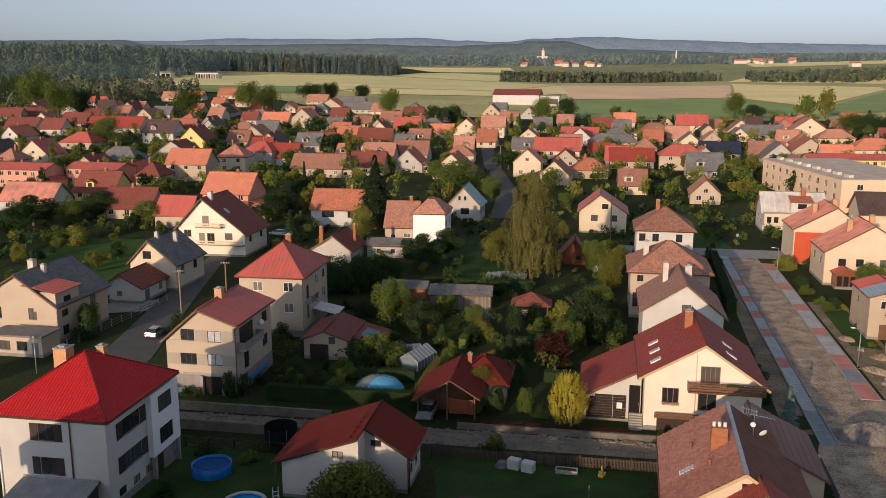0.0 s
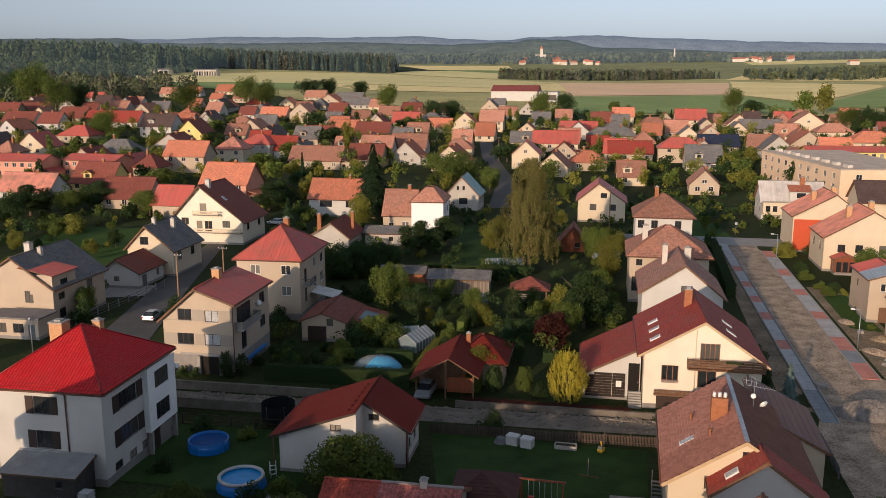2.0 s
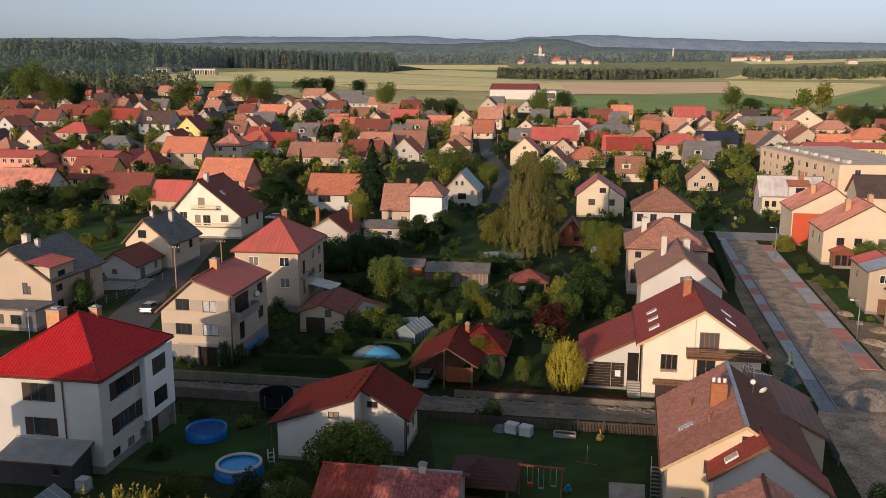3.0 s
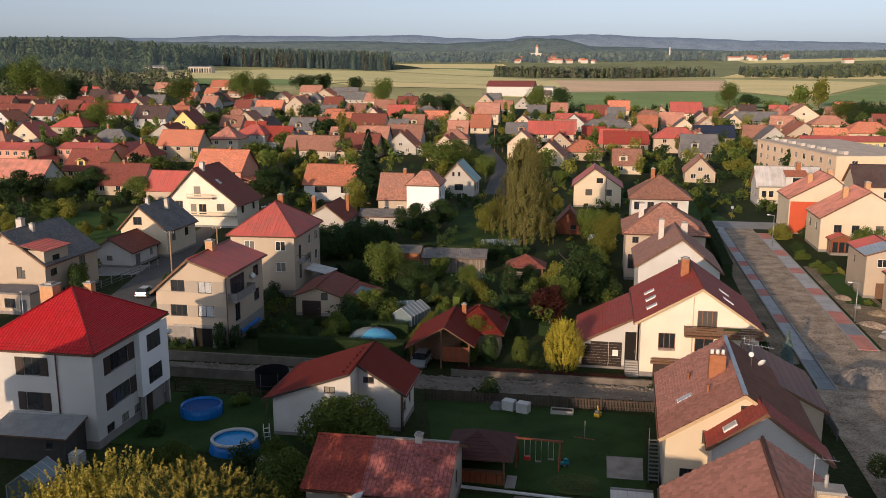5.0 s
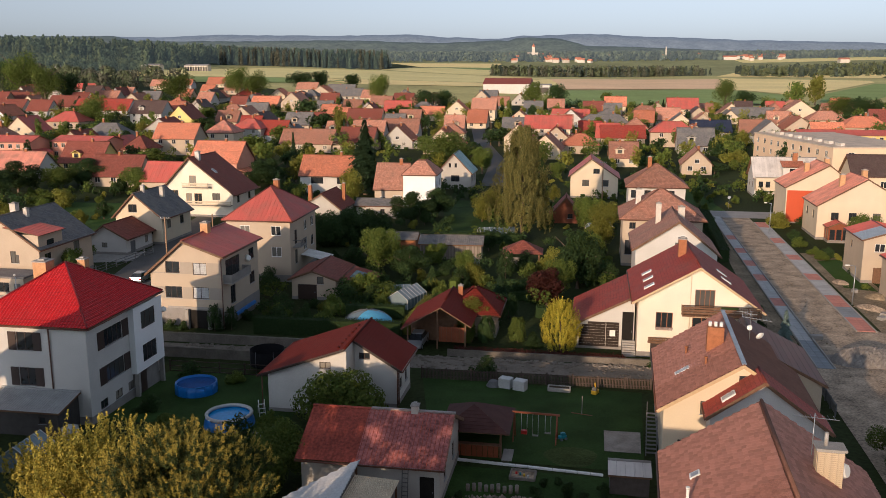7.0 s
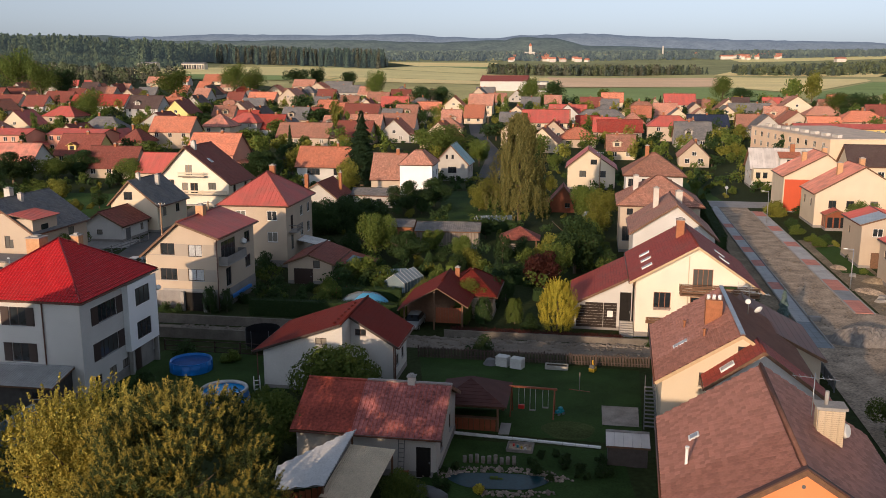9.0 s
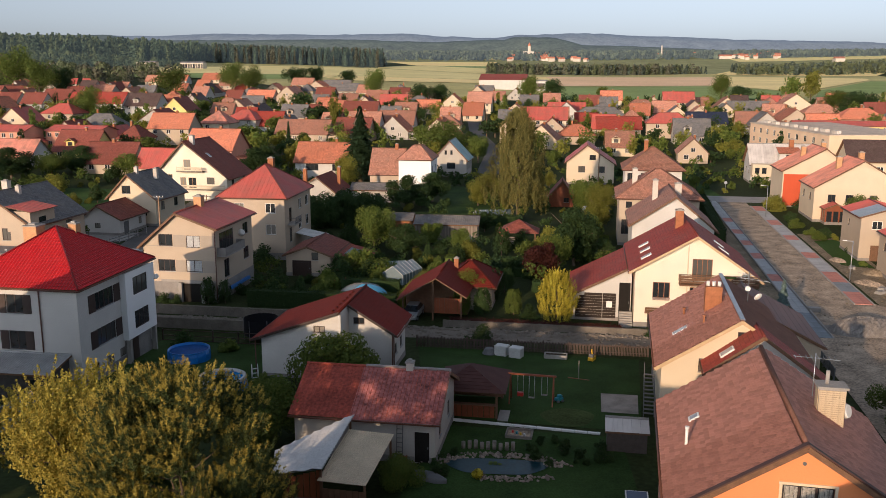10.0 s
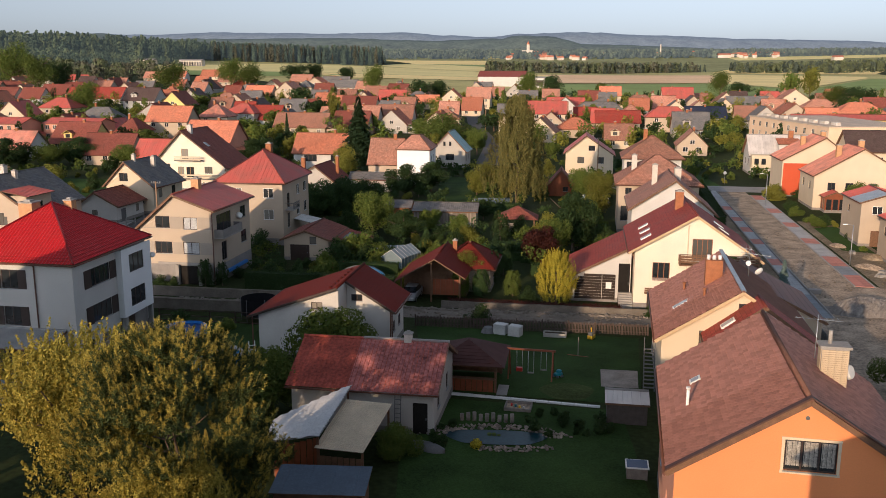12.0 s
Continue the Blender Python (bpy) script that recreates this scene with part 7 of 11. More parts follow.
block_wall("garden_wall", lane(1.5, 4.0), lane(24, 4.0), 0.7, "low concrete panel wall along the lane", M_CONCD, 2.5)
block_wall("garden_wall", lane(-31, 4.3), lane(-13, 4.3), 1.0, "grey concrete garden wall with a kerb top", M_CONCD, 3.5)
block_wall("garden_wall", lane(-30, -1.0), lane(-14.5, -1.0), 1.1, "weathered grey concrete wall along the lane", M_CONCD, 3.0)

def rubble_strip(name, n, seed, label, material, s0, s1, r0, r1):
    """Broken concrete and stones lying along the lane, joined."""
    r = random.Random(seed)
    bm = bmesh.new()
    for k in range(n):
        x, y = lane(r.uniform(s0, s1), r.uniform(r0, r1))
        m = pose(x, y, gz(x, y) + 0.08, r.uniform(-15, 15), r.uniform(-15, 15), r.uniform(0, 360))
        a, b, h = r.uniform(0.08, 0.35), r.uniform(0.06, 0.2), r.uniform(0.04, 0.1)
        vs = [bm.verts.new(m @ Vector((i * a * r.uniform(0.7, 1), j * b * r.uniform(0.7, 1), q * h))) for q in (-1, 1) for i, j in ((-1, -1), (1, -1), (1, 1), (-1, 1))]
        for f in ((3, 2, 1, 0), (4, 5, 6, 7), (0, 1, 5, 4), (1, 2, 6, 5), (2, 3, 7, 6), (3, 0, 4, 7)):
            bm.faces.new([vs[i] for i in f])
    ob = new(name, mesh_of(name, bm, material, False))
    return tagged(ob, label, "rubble", kind="stuff")


rubble_strip("lane_rubble", 420, 5, "pale broken concrete along the lane's edge", mat("broken_concrete", (0.23, 0.2, 0.165), 0.95, 0.3, 2, 15, 0.3, spec=0.1), -28, 24, 2.7, 3.6)
rubble_strip("lane_rubble", 200, 6, "grey stones scattered over the lane", M_LANE, -30, 26, -0.4, 2.7)

# ---- left-hand road ----
patch("road", [(-52.0, 60), (-43.0, 60), (-40.2, 112), (-43.6, 145), (-46.0, 172), (-47.0, 215), (-51, 215), (-50.2, 172), (-49.4, 146), (-48.0, 118)], M_ASPHALT, "narrow grey asphalt residential road", "road", 0.06, 5.0)
patch("road", [(11.1, 228), (22.0, 228), (22.6, 268), (19.8, 345), (22, 430), (16, 430), (14.2, 345), (15.6, 268)], M_ASPHALT, "grey asphalt lane through the town", "road", 0.06, 6.0)
patch("yard", [(-58, 134), (-47.4, 136), (-46.8, 144), (-57, 141)], M_CONC, "concrete yard before the outbuilding", "yard", 0.05, 4.0)
rail_fence("road_fence", (-53.8, 117.0), (-47.6, 142.0), 1.2, "low fence with pale concrete posts beside the road", 0, 0, M_STEEL, M_CONC, 2.6, (0.15, 0.5, 0.85))
rail_fence("wire_fence", (-27.0, 83.4), (-14.0, 81.2), 1.2, "dark wire fence beside the pool garden", 0, 0, M_DARKFR, M_DARKFR, 2.6, (0.1, 0.5, 0.95))

# gardens: mown lawns
patch("lawn", [(-0.5, 62.4), (13.2, 59.4), (15.6, 61), (19.0, 76.5), (-1.5, 81.2)], M_LAWN, "mown dark green lawn with worn patches", "lawn", 0.04, 4.0)
patch("lawn", [(-2.0, 40), (12, 40), (13.4, 58.0), (1.0, 60.5), (-2.0, 50)], M_LAWN, "mown dark green lawn by the pond", "lawn", 0.045, 4.0)
patch("lawn", [(-29, 70), (-13, 66.5), (-11.6, 80), (-27, 84)], M_LAWN, "rough dark green lawn round the pools", "lawn", 0.045, 4.0)
patch("lawn", [(46, 196), (62, 178), (66, 232), (46, 236)], M_MEADOW, "green lawn behind the crossroad", "lawn", 0.05, 5.0)
patch("lawn", [(0, 152), (12, 152), (14, 200), (2, 203)], M_LAWN, "green orchard lawn", "lawn", 0.05, 5.0)
patch("lawn", [(-80, 150), (-56, 152), (-58, 196), (-92, 200)], M_MEADOW, "green meadow behind the houses", "lawn", 0.05, 5.0)
def flame_pair(seed, h, rad, sprigs, per, size, leaf):
    """An egg-shaped ornamental tree of upright pointed sprigs."""
    r = np.random.RandomState(seed)
    tr = trunk_mesh(r, h * 0.7, 0.14, rad * 0.5, 6)
    z = r.uniform(0.03, 0.86, sprigs)
    prof = np.sin(np.clip(z * 0.92 + 0.13, 0, 1) ** 0.85 * math.pi) ** 0.75
    a = r.uniform(0, 2 * math.pi, sprigs)
    q = rad * prof * r.uniform(0.25, 1.0, sprigs) ** 0.4
    base = np.stack([q * np.cos(a), q * np.sin(a), 0.2 + z * h * 0.93], 1)
    d = np.stack([np.cos(a) * 0.3, np.sin(a) * 0.3, np.ones(sprigs)], 1) + r.normal(size=(sprigs, 3)) * 0.1
    d /= np.linalg.norm(d, axis=1)[:, None]
    ln = r.uniform(0.6, 1.3, sprigs)
    i = np.repeat(np.arange(sprigs), per)
    t = r.uniform(0, 1, len(i))
    p = base[i] + d[i] * (t * ln[i])[:, None] + rand_unit(r, len(i)) * (0.03 + 0.2 * (1 - t) * r.uniform(0.3, 1, len(i)))[:, None]
    n = np.stack([np.cos(a[i]), np.sin(a[i]), 0.4 + 0 * t], 1) + rand_unit(r, len(i)) * 0.7
    v, f = leaf_cards(p, n / np.linalg.norm(n, axis=1)[:, None], size, r, 1.9)
    return tr, mesh_np("crown", v, f, leaf)


# ---- trees of the town ----
T_BROAD = [tree_pair(s, 9.0, 4.2, 9000, 0.34, m) for s, m in ((1, M_LEAF), (2, M_LEAF2), (3, M_LEAF), (4, M_LEAFY))]
T_BUSH = [tree_pair(s, 2.4, 1.6, 2400, 0.2, m, "bush") for s, m in ((11, M_LEAF), (12, M_LEAF2), (13, M_LEAFY))]
T_CONE = [tree_pair(21, 10.0, 2.6, 4200, 0.5, M_NEEDLE, "conifer")]
T_COL = [tree_pair(31, 3.0, 0.75, 2600, 0.16, M_LEAF2, "column")]
T_FAR = [tree_pair(s, 9.0, 4.6, 1100, 0.85, m) for s, m in ((41, M_LEAF), (42, M_LEAF2), (43, M_LEAFY), (44, M_LEAF2))]
T_BIG = [tree_pair(s, 9.0, 4.6, 7000, 0.3, m) for s, m in ((45, M_LEAF), (46, M_LEAF2), (47, M_LEAF))]
T_WEEP = tree_pair(51, 19.0, 5.6, 34000, 0.36, M_BIRCH, "weeping")
T_GOLD = flame_pair(52, 7.2, 2.5, 520, 60, 0.13, M_GOLD)
T_PURPLE = tree_pair(53, 5.5, 2.8, 7000, 0.28, M_PURPLE)
T_SPRUCE = tree_pair(54, 10.0, 2.9, 14000, 0.34, M_NEEDLE, "conifer")
M_BLUEN = leaf_mat("needles_blue", (0.10, 0.15, 0.14), (0.15, 0.2, 0.19), 0.1)
T_BLUE = tree_pair(55, 5.0, 1.4, 5000, 0.24, M_BLUEN, "conifer")
T_DENSE = tree_pair(56, 7.0, 4.2, 9000, 0.36, M_LEAF2, "bush")
tree(T_WEEP, 15.2, 155.8, "tall weeping birch with hanging yellowish foliage", "tree", 0.98, 86, "tree", squash=1.1)
tree(T_GOLD, 13.2, 89.6, "golden-leaved ornamental tree on the garden lawn", "tree", 0.84, 195, "tree", squash=1.06)
tree(T_PURPLE, 14.0, 107.6, "purple-leaved tree in a garden", "tree", 1.19, 34, "tree", squash=0.85)
tree(T_BROAD[1], 19.5, 117.9, "leafy green garden tree", "tree", 1.05, 45, "tree", squash=0.98)
tree(T_BROAD[0], 15.8, 111.0, "leafy green garden tree", "tree", 0.60, 160, "tree", squash=1.21)
tree(T_BROAD[3], 28.3, 147.5, "leafy green garden tree", "tree", 0.78, 346, "tree", squash=1.13)
tree(T_BROAD[0], 28.4, 165.2, "leafy green garden tree", "tree", 0.72, 150, "tree", squash=1.09)
tree(T_BROAD[0], -8.8, 126.2, "leafy green garden tree", "tree", 0.82, 150, "tree", squash=1.10)
tree(T_BROAD[1], -4.2, 123.8, "leafy green garden tree", "tree", 0.80, 154, "tree", squash=0.76)
tree(T_BUSH[2], 5.6, 121.1, "rounded green garden bush", "bush", 1.68, 260, "bush", squash=0.97)
tree(T_SPRUCE, -17.9, 212.0, "tall dark spruce between the houses", "tree", 2.75, 335, "tree", squash=0.66)
tree(T_SPRUCE, -35.1, 326.1, "tall dark spruce between the houses", "tree", 0.89, 76, "tree", squash=1.14)
tree(T_BROAD[3], -20.0, 197.2, "olive-green leafy garden tree", "tree", 0.95, 160, "tree", squash=0.97)
tree(T_CONE[0], -34.6, 187.2, "dark conical conifer in a garden", "conifer", 1.16, 5, "tree", squash=0.75)
tree(T_CONE[0], -43.4, 261.0, "dark conical conifer in a garden", "conifer", 0.87, 180, "tree", squash=1.26)
tree(T_DENSE, -19.1, 147.4, "dense dark green tree mass", "tree", 1.03, 240, "tree", squash=1.02)
tree(T_DENSE, -15.4, 150.6, "dense dark green tree mass", "tree", 1.05, 160, "tree", squash=1.02)
tree(T_DENSE, -11.6, 153.6, "dense dark green tree mass", "tree", 0.93, 80, "tree", squash=1.00)
tree(T_BROAD[1], -5.4, 170.2, "leafy green garden tree", "tree", 1.17, 175, "tree", squash=0.68)
tree(T_BROAD[1], -0.3, 178.3, "leafy green garden tree", "tree", 1.07, 130, "tree", squash=0.71)
tree(T_BIG[0], 3.0, 261.8, "leafy green garden tree", "tree", 2.44, 270, "tree", squash=0.60)
tree(T_BROAD[2], 12.8, 251.7, "leafy green garden tree", "tree", 1.07, 330, "tree", squash=0.91)
tree(T_BROAD[3], 11.0, 178.4, "olive-green leafy garden tree", "tree", 0.92, 75, "tree", squash=0.76)
tree(T_FAR[0], -85.8, 259.1, "leafy green garden tree", "tree", 1.39, 230, "tree", squash=0.60)
tree(T_BROAD[1], -104.4, 214.7, "leafy green garden tree", "tree", 1.62, 60, "tree", squash=0.60)
tree(T_BROAD[0], -96.2, 218.8, "leafy green garden tree", "tree", 1.22, 190, "tree", squash=0.60)
tree(T_BROAD[1], -92.0, 226.8, "leafy green garden tree", "tree", 1.45, 180, "tree", squash=0.60)
tree(T_BROAD[0], -74.9, 216.0, "leafy green garden tree", "tree", 1.17, 90, "tree", squash=0.68)
tree(T_BROAD[1], -103.1, 200.6, "leafy green garden tree", "tree", 1.15, 140, "tree", squash=0.76)
tree(T_BUSH[0], -89.4, 193.6, "rounded green garden bush", "bush", 2.86, 340, "bush", squash=0.65)
tree(T_BUSH[2], -84.2, 193.6, "rounded green garden bush", "bush", 2.83, 260, "bush", squash=0.76)
tree(T_BIG[0], -154.4, 393.4, "leafy green garden tree", "tree", 2.13, 250, "tree", squash=0.83)
tree(T_BIG[0], -164.6, 556.2, "leafy green garden tree", "tree", 3.41, 185, "tree", squash=0.71)
tree(T_BIG[2], -276.1, 582.7, "leafy green garden tree", "tree", 3.79, 60, "tree", squash=1.04)
tree(T_BIG[0], -232.4, 521.7, "leafy green garden tree", "tree", 2.88, 15, "tree", squash=1.06)
tree(T_BIG[1], -229.8, 543.8, "leafy green garden tree", "tree", 2.48, 260, "tree", squash=1.09)
tree(T_BIG[1], -311.2, 631.8, "leafy green garden tree", "tree", 2.96, 210, "tree", squash=1.09)
tree(T_BIG[0], -139.2, 611.3, "leafy green garden tree", "tree", 2.63, 200, "tree", squash=1.09)
tree(T_BIG[2], -125.7, 603.3, "leafy green garden tree", "tree", 2.59, 50, "tree", squash=1.00)
tree(T_BIG[1], -114.9, 735.4, "leafy green garden tree", "tree", 3.12, 250, "tree", squash=0.73)
tree(T_BIG[1], -101.0, 755.8, "leafy green garden tree", "tree", 2.56, 135, "tree", squash=0.91)
tree(T_BIG[1], -78.4, 798.9, "leafy green garden tree", "tree", 2.69, 160, "tree", squash=0.68)
tree(T_BIG[0], -37.8, 569.9, "leafy green garden tree", "tree", 2.16, 150, "tree", squash=1.21)
tree(T_BIG[1], -7.5, 517.8, "leafy green garden tree", "tree", 2.18, 350, "tree", squash=0.82)
tree(T_BIG[1], 2.6, 539.9, "leafy green garden tree", "tree", 2.27, 200, "tree", squash=0.73)
tree(T_BIG[0], 58.2, 537.9, "leafy green garden tree", "tree", 2.27, 240, "tree", squash=1.00)
tree(T_BIG[1], 78.7, 587.8, "leafy green garden tree", "tree", 2.49, 160, "tree", squash=0.82)
tree(T_FAR[0], 110.6, 575.6, "leafy green garden tree", "tree", 1.28, 70, "tree", squash=1.05)
tree(T_BIG[0], 194.9, 595.5, "leafy green garden tree", "tree", 2.10, 100, "tree", squash=1.13)
tree(T_BIG[1], 202.7, 579.3, "leafy green garden tree", "tree", 2.58, 345, "tree", squash=0.60)
tree(T_FAR[0], 236.1, 578.8, "leafy green garden tree", "tree", 1.89, 255, "tree", squash=1.21)
tree(T_FAR[2], 255.8, 594.6, "leafy green garden tree", "tree", 1.96, 140, "tree", squash=1.21)
tree(T_BIG[0], 217.1, 471.0, "leafy green garden tree", "tree", 2.18, 95, "tree", squash=0.73)
tree(T_BIG[1], 220.9, 453.7, "leafy green garden tree", "tree", 2.55, 15, "tree", squash=0.68)
tree(T_CONE[0], 136.2, 530.2, "dark conical conifer in a garden", "conifer", 1.04, 50, "tree", squash=0.72)
tree(T_FAR[0], 99.9, 327.6, "leafy green garden tree", "tree", 1.07, 180, "tree", squash=0.68)
tree(T_FAR[0], 103.3, 311.5, "leafy green garden tree", "tree", 1.03, 100, "tree", squash=0.76)
tree(T_FAR[2], 112.0, 319.1, "leafy green garden tree", "tree", 0.89, 310, "tree", squash=0.82)
tree(T_FAR[1], 134.6, 318.5, "leafy green garden tree", "tree", 1.17, 0, "tree", squash=0.91)
tree(T_FAR[2], 92.1, 266.1, "leafy green garden tree", "tree", 0.74, 240, "tree", squash=0.82)
tree(T_FAR[1], 80.3, 250.6, "leafy green garden tree", "tree", 0.83, 320, "tree", squash=0.60)
tree(T_FAR[0], 59.2, 284.6, "leafy green garden tree", "tree", 0.91, 210, "tree", squash=0.68)
tree(T_FAR[1], 51.1, 261.6, "leafy green garden tree", "tree", 0.70, 70, "tree", squash=0.73)
tree(T_FAR[1], 63.1, 261.4, "leafy green garden tree", "tree", 0.85, 200, "tree", squash=0.76)
tree(T_FAR[0], 69.3, 304.7, "leafy green garden tree", "tree", 0.82, 60, "tree", squash=0.73)
tree(T_BROAD[0], 33.1, 242.1, "leafy green garden tree", "tree", 0.64, 160, "tree", squash=0.91)
tree(T_BROAD[1], 29.4, 251.6, "leafy green garden tree", "tree", 0.66, 310, "tree", squash=0.91)
tree(T_BROAD[1], 34.0, 216.2, "leafy green garden tree", "tree", 0.46, 10, "tree", squash=0.91)
tree(T_FAR[1], 23.0, 327.8, "leafy green garden tree", "tree", 1.39, 180, "tree", squash=0.73)
tree(T_FAR[0], 25.1, 278.7, "leafy green garden tree", "tree", 0.95, 30, "tree", squash=0.68)
tree(T_FAR[2], -38.6, 342.8, "leafy green garden tree", "tree", 0.87, 20, "tree", squash=1.81)
tree(T_FAR[1], -50.3, 381.3, "leafy green garden tree", "tree", 1.62, 170, "tree", squash=0.73)
tree(T_FAR[0], -57.9, 324.9, "leafy green garden tree", "tree", 1.39, 40, "tree", squash=0.73)
tree(T_FAR[0], -62.5, 295.5, "leafy green garden tree", "tree", 1.53, 50, "tree", squash=0.60)
tree(T_BROAD[1], -46.5, 224.6, "leafy green garden tree", "tree", 1.37, 120, "tree", squash=0.65)
tree(T_BROAD[1], -45.0, 232.8, "leafy green garden tree", "tree", 1.21, 260, "tree", squash=0.68)
tree(T_FAR[0], -76.8, 323.7, "leafy green garden tree", "tree", 1.12, 130, "tree", squash=0.79)
tree(T_FAR[1], -101.4, 377.0, "leafy green garden tree", "tree", 1.31, 140, "tree", squash=0.68)
tree(T_FAR[1], -116.0, 320.7, "leafy green garden tree", "tree", 1.15, 240, "tree", squash=0.68)
tree(T_FAR[1], -122.0, 291.5, "leafy green garden tree", "tree", 1.07, 5, "tree", squash=0.68)
tree(T_BROAD[1], 37.6, 100.5, "leafy green garden tree", "tree", 0.36, 160, "tree", squash=1.13)
tree(T_BUSH[1], 37.0, 96.6, "rounded green garden bush", "bush", 0.99, 90, "bush", squash=1.30)
tree(T_BLUE, 36.6, 87.6, "blue-grey spruce beside the pavement", "tree", 1.23, 45, "tree", squash=0.85)
tree(T_BROAD[0], 72.4, 143.6, "leafy green garden tree", "tree", 0.85, 350, "tree", squash=0.9)
tree(T_BROAD[0], 77.0, 156.0, "leafy green garden tree", "tree", 0.75, 270, "tree", squash=0.91)
tree(T_BUSH[2], 66.3, 166.2, "rounded green garden bush", "bush", 2.01, 10, "bush", squash=0.91)
tree(T_BUSH[1], 73.5, 170.3, "rounded green garden bush", "bush", 1.67, 0, "bush", squash=0.97)
tree(T_CONE[0], 52.0, 170.3, "dark conical conifer in a garden", "conifer", 0.39, 110, "tree", squash=1.26)
tree(T_FAR[1], -69.1, 457.6, "leafy green garden tree", "tree", 1.56, 320, "tree", squash=0.91)
tree(T_FAR[0], -4.4, 297.6, "leafy green garden tree", "tree", 1.01, 350, "tree", squash=0.91)
tree(T_FAR[1], 10.7, 284.8, "leafy green garden tree", "tree", 0.96, 190, "tree", squash=0.91)
tree(T_FAR[0], 50.2, 297.9, "leafy green garden tree", "tree", 0.48, 150, "tree", squash=0.76)
tree(T_FAR[1], -18.8, 463.1, "leafy green garden tree", "tree", 1.56, 70, "tree", squash=0.60)
tree(T_FAR[0], -28.1, 382.8, "leafy green garden tree", "tree", 1.29, 80, "tree", squash=0.60)
tree(T_FAR[0], -114.4, 437.3, "leafy green garden tree", "tree", 1.14, 210, "tree", squash=0.76)
tree(T_FAR[1], -45.5, 430.8, "leafy green garden tree", "tree", 1.46, 90, "tree", squash=0.60)
tree(T_FAR[1], -39.8, 445.6, "leafy green garden tree", "tree", 1.51, 265, "tree", squash=0.60)
tree(T_FAR[1], -128.8, 363.8, "leafy green garden tree", "tree", 0.97, 310, "tree", squash=0.76)
tree(T_FAR[2], -140.3, 318.4, "leafy green garden tree", "tree", 0.88, 120, "tree", squash=0.76)
tree(T_FAR[1], 89.3, 327.8, "leafy green garden tree", "tree", 0.53, 190, "tree", squash=0.60)
tree(T_FAR[0], 164.5, 439.5, "leafy green garden tree", "tree", 1.18, 230, "tree", squash=0.60)
tree(T_BROAD[0], 48.3, 187.4, "leafy green garden tree", "tree", 0.51, 340, "tree", squash=0.64)
tree(T_BROAD[3], 33.4, 165.2, "leafy green garden tree", "tree", 0.65, 105, "tree", squash=0.91)
tree(T_BROAD[2], 24.9, 138.2, "leafy green garden tree", "tree", 0.61, 220, "tree", squash=0.82)
tree(T_BUSH[1], -12.8, 133.0, "rounded green garden bush", "bush", 1.53, 230, "bush", squash=1.04)
tree(T_BUSH[0], -1.1, 133.0, "rounded green garden bush", "bush", 1.22, 60, "bush", squash=1.30)
tree(T_BUSH[1], 3.0, 118.4, "rounded green garden bush", "bush", 1.10, 50, "bush", squash=1.30)
tree(T_BUSH[0], 0.6, 111.0, "rounded green garden bush", "bush", 1.03, 200, "bush", squash=1.30)
tree(T_CONE[0], 8.2, 111.0, "dark conical conifer in a garden", "conifer", 0.64, 180, "tree", squash=0.60)
tree(T_BUSH[1], -16.4, 102.3, "rounded green garden bush", "bush", 0.97, 320, "bush", squash=1.17)
tree(T_BUSH[1], -19.5, 100.3, "rounded green garden bush", "bush", 1.44, 330, "bush", squash=0.86)
tree(T_BUSH[0], -13.1, 98.5, "rounded green garden bush", "bush", 1.17, 240, "bush", squash=1.30)
tree(T_BUSH[0], -8.5, 111.0, "rounded green garden bush", "bush", 2.33, 80, "bush", squash=0.79)
tree(T_BUSH[1], -11.3, 108.7, "rounded green garden bush", "bush", 1.78, 160, "bush", squash=0.93)
tree(T_BUSH[2], 3.2, 98.5, "rounded green garden bush", "bush", 1.16, 120, "bush", squash=0.78)
tree(T_BUSH[1], 6.1, 100.4, "rounded green garden bush", "bush", 1.18, 40, "bush", squash=0.78)
tree(T_BUSH[1], -5.5, 111.0, "rounded green garden bush", "bush", 0.78, 0, "bush", squash=1.30)
tree(T_BUSH[1], 13.2, 115.9, "rounded green garden bush", "bush", 1.08, 240, "bush", squash=1.13)
tree(T_BUSH[1], 24.1, 121.1, "rounded green garden bush", "bush", 1.42, 35, "bush", squash=1.04)
tree(T_COL[0], 7.1, 100.4, "dark columnar conifer in the garden", "conifer", 1.52, 145, "tree", squash=0.81)
tree(T_BUSH[1], -40.6, 123.7, "rounded green garden bush", "bush", 1.19, 10, "bush", squash=1.30)
tree(T_BUSH[1], -28.9, 100.3, "rounded green garden bush", "bush", 0.98, 105, "bush", squash=1.13)
tree(T_BROAD[1], -32.3, 107.5, "leafy green garden tree", "tree", 0.40, 325, "tree", squash=1.36)
tree(T_BUSH[1], -52.9, 120.9, "rounded green garden bush", "bush", 1.51, 330, "bush", squash=1.30)
tree(T_BUSH[1], -25.8, 100.3, "rounded green garden bush", "bush", 0.73, 60, "bush", squash=1.30)
tree(T_BUSH[1], -24.1, 121.0, "rounded green garden bush", "bush", 1.14, 260, "bush", squash=1.13)
tree(T_BUSH[1], -27.8, 115.7, "rounded green garden bush", "bush", 1.10, 200, "bush", squash=0.97)
tree(T_BUSH[1], -7.5, 118.4, "rounded green garden bush", "bush", 1.10, 220, "bush", squash=0.97)
tree(T_BUSH[1], 28.4, 123.9, "rounded green garden bush", "bush", 0.58, 350, "bush", squash=1.30)
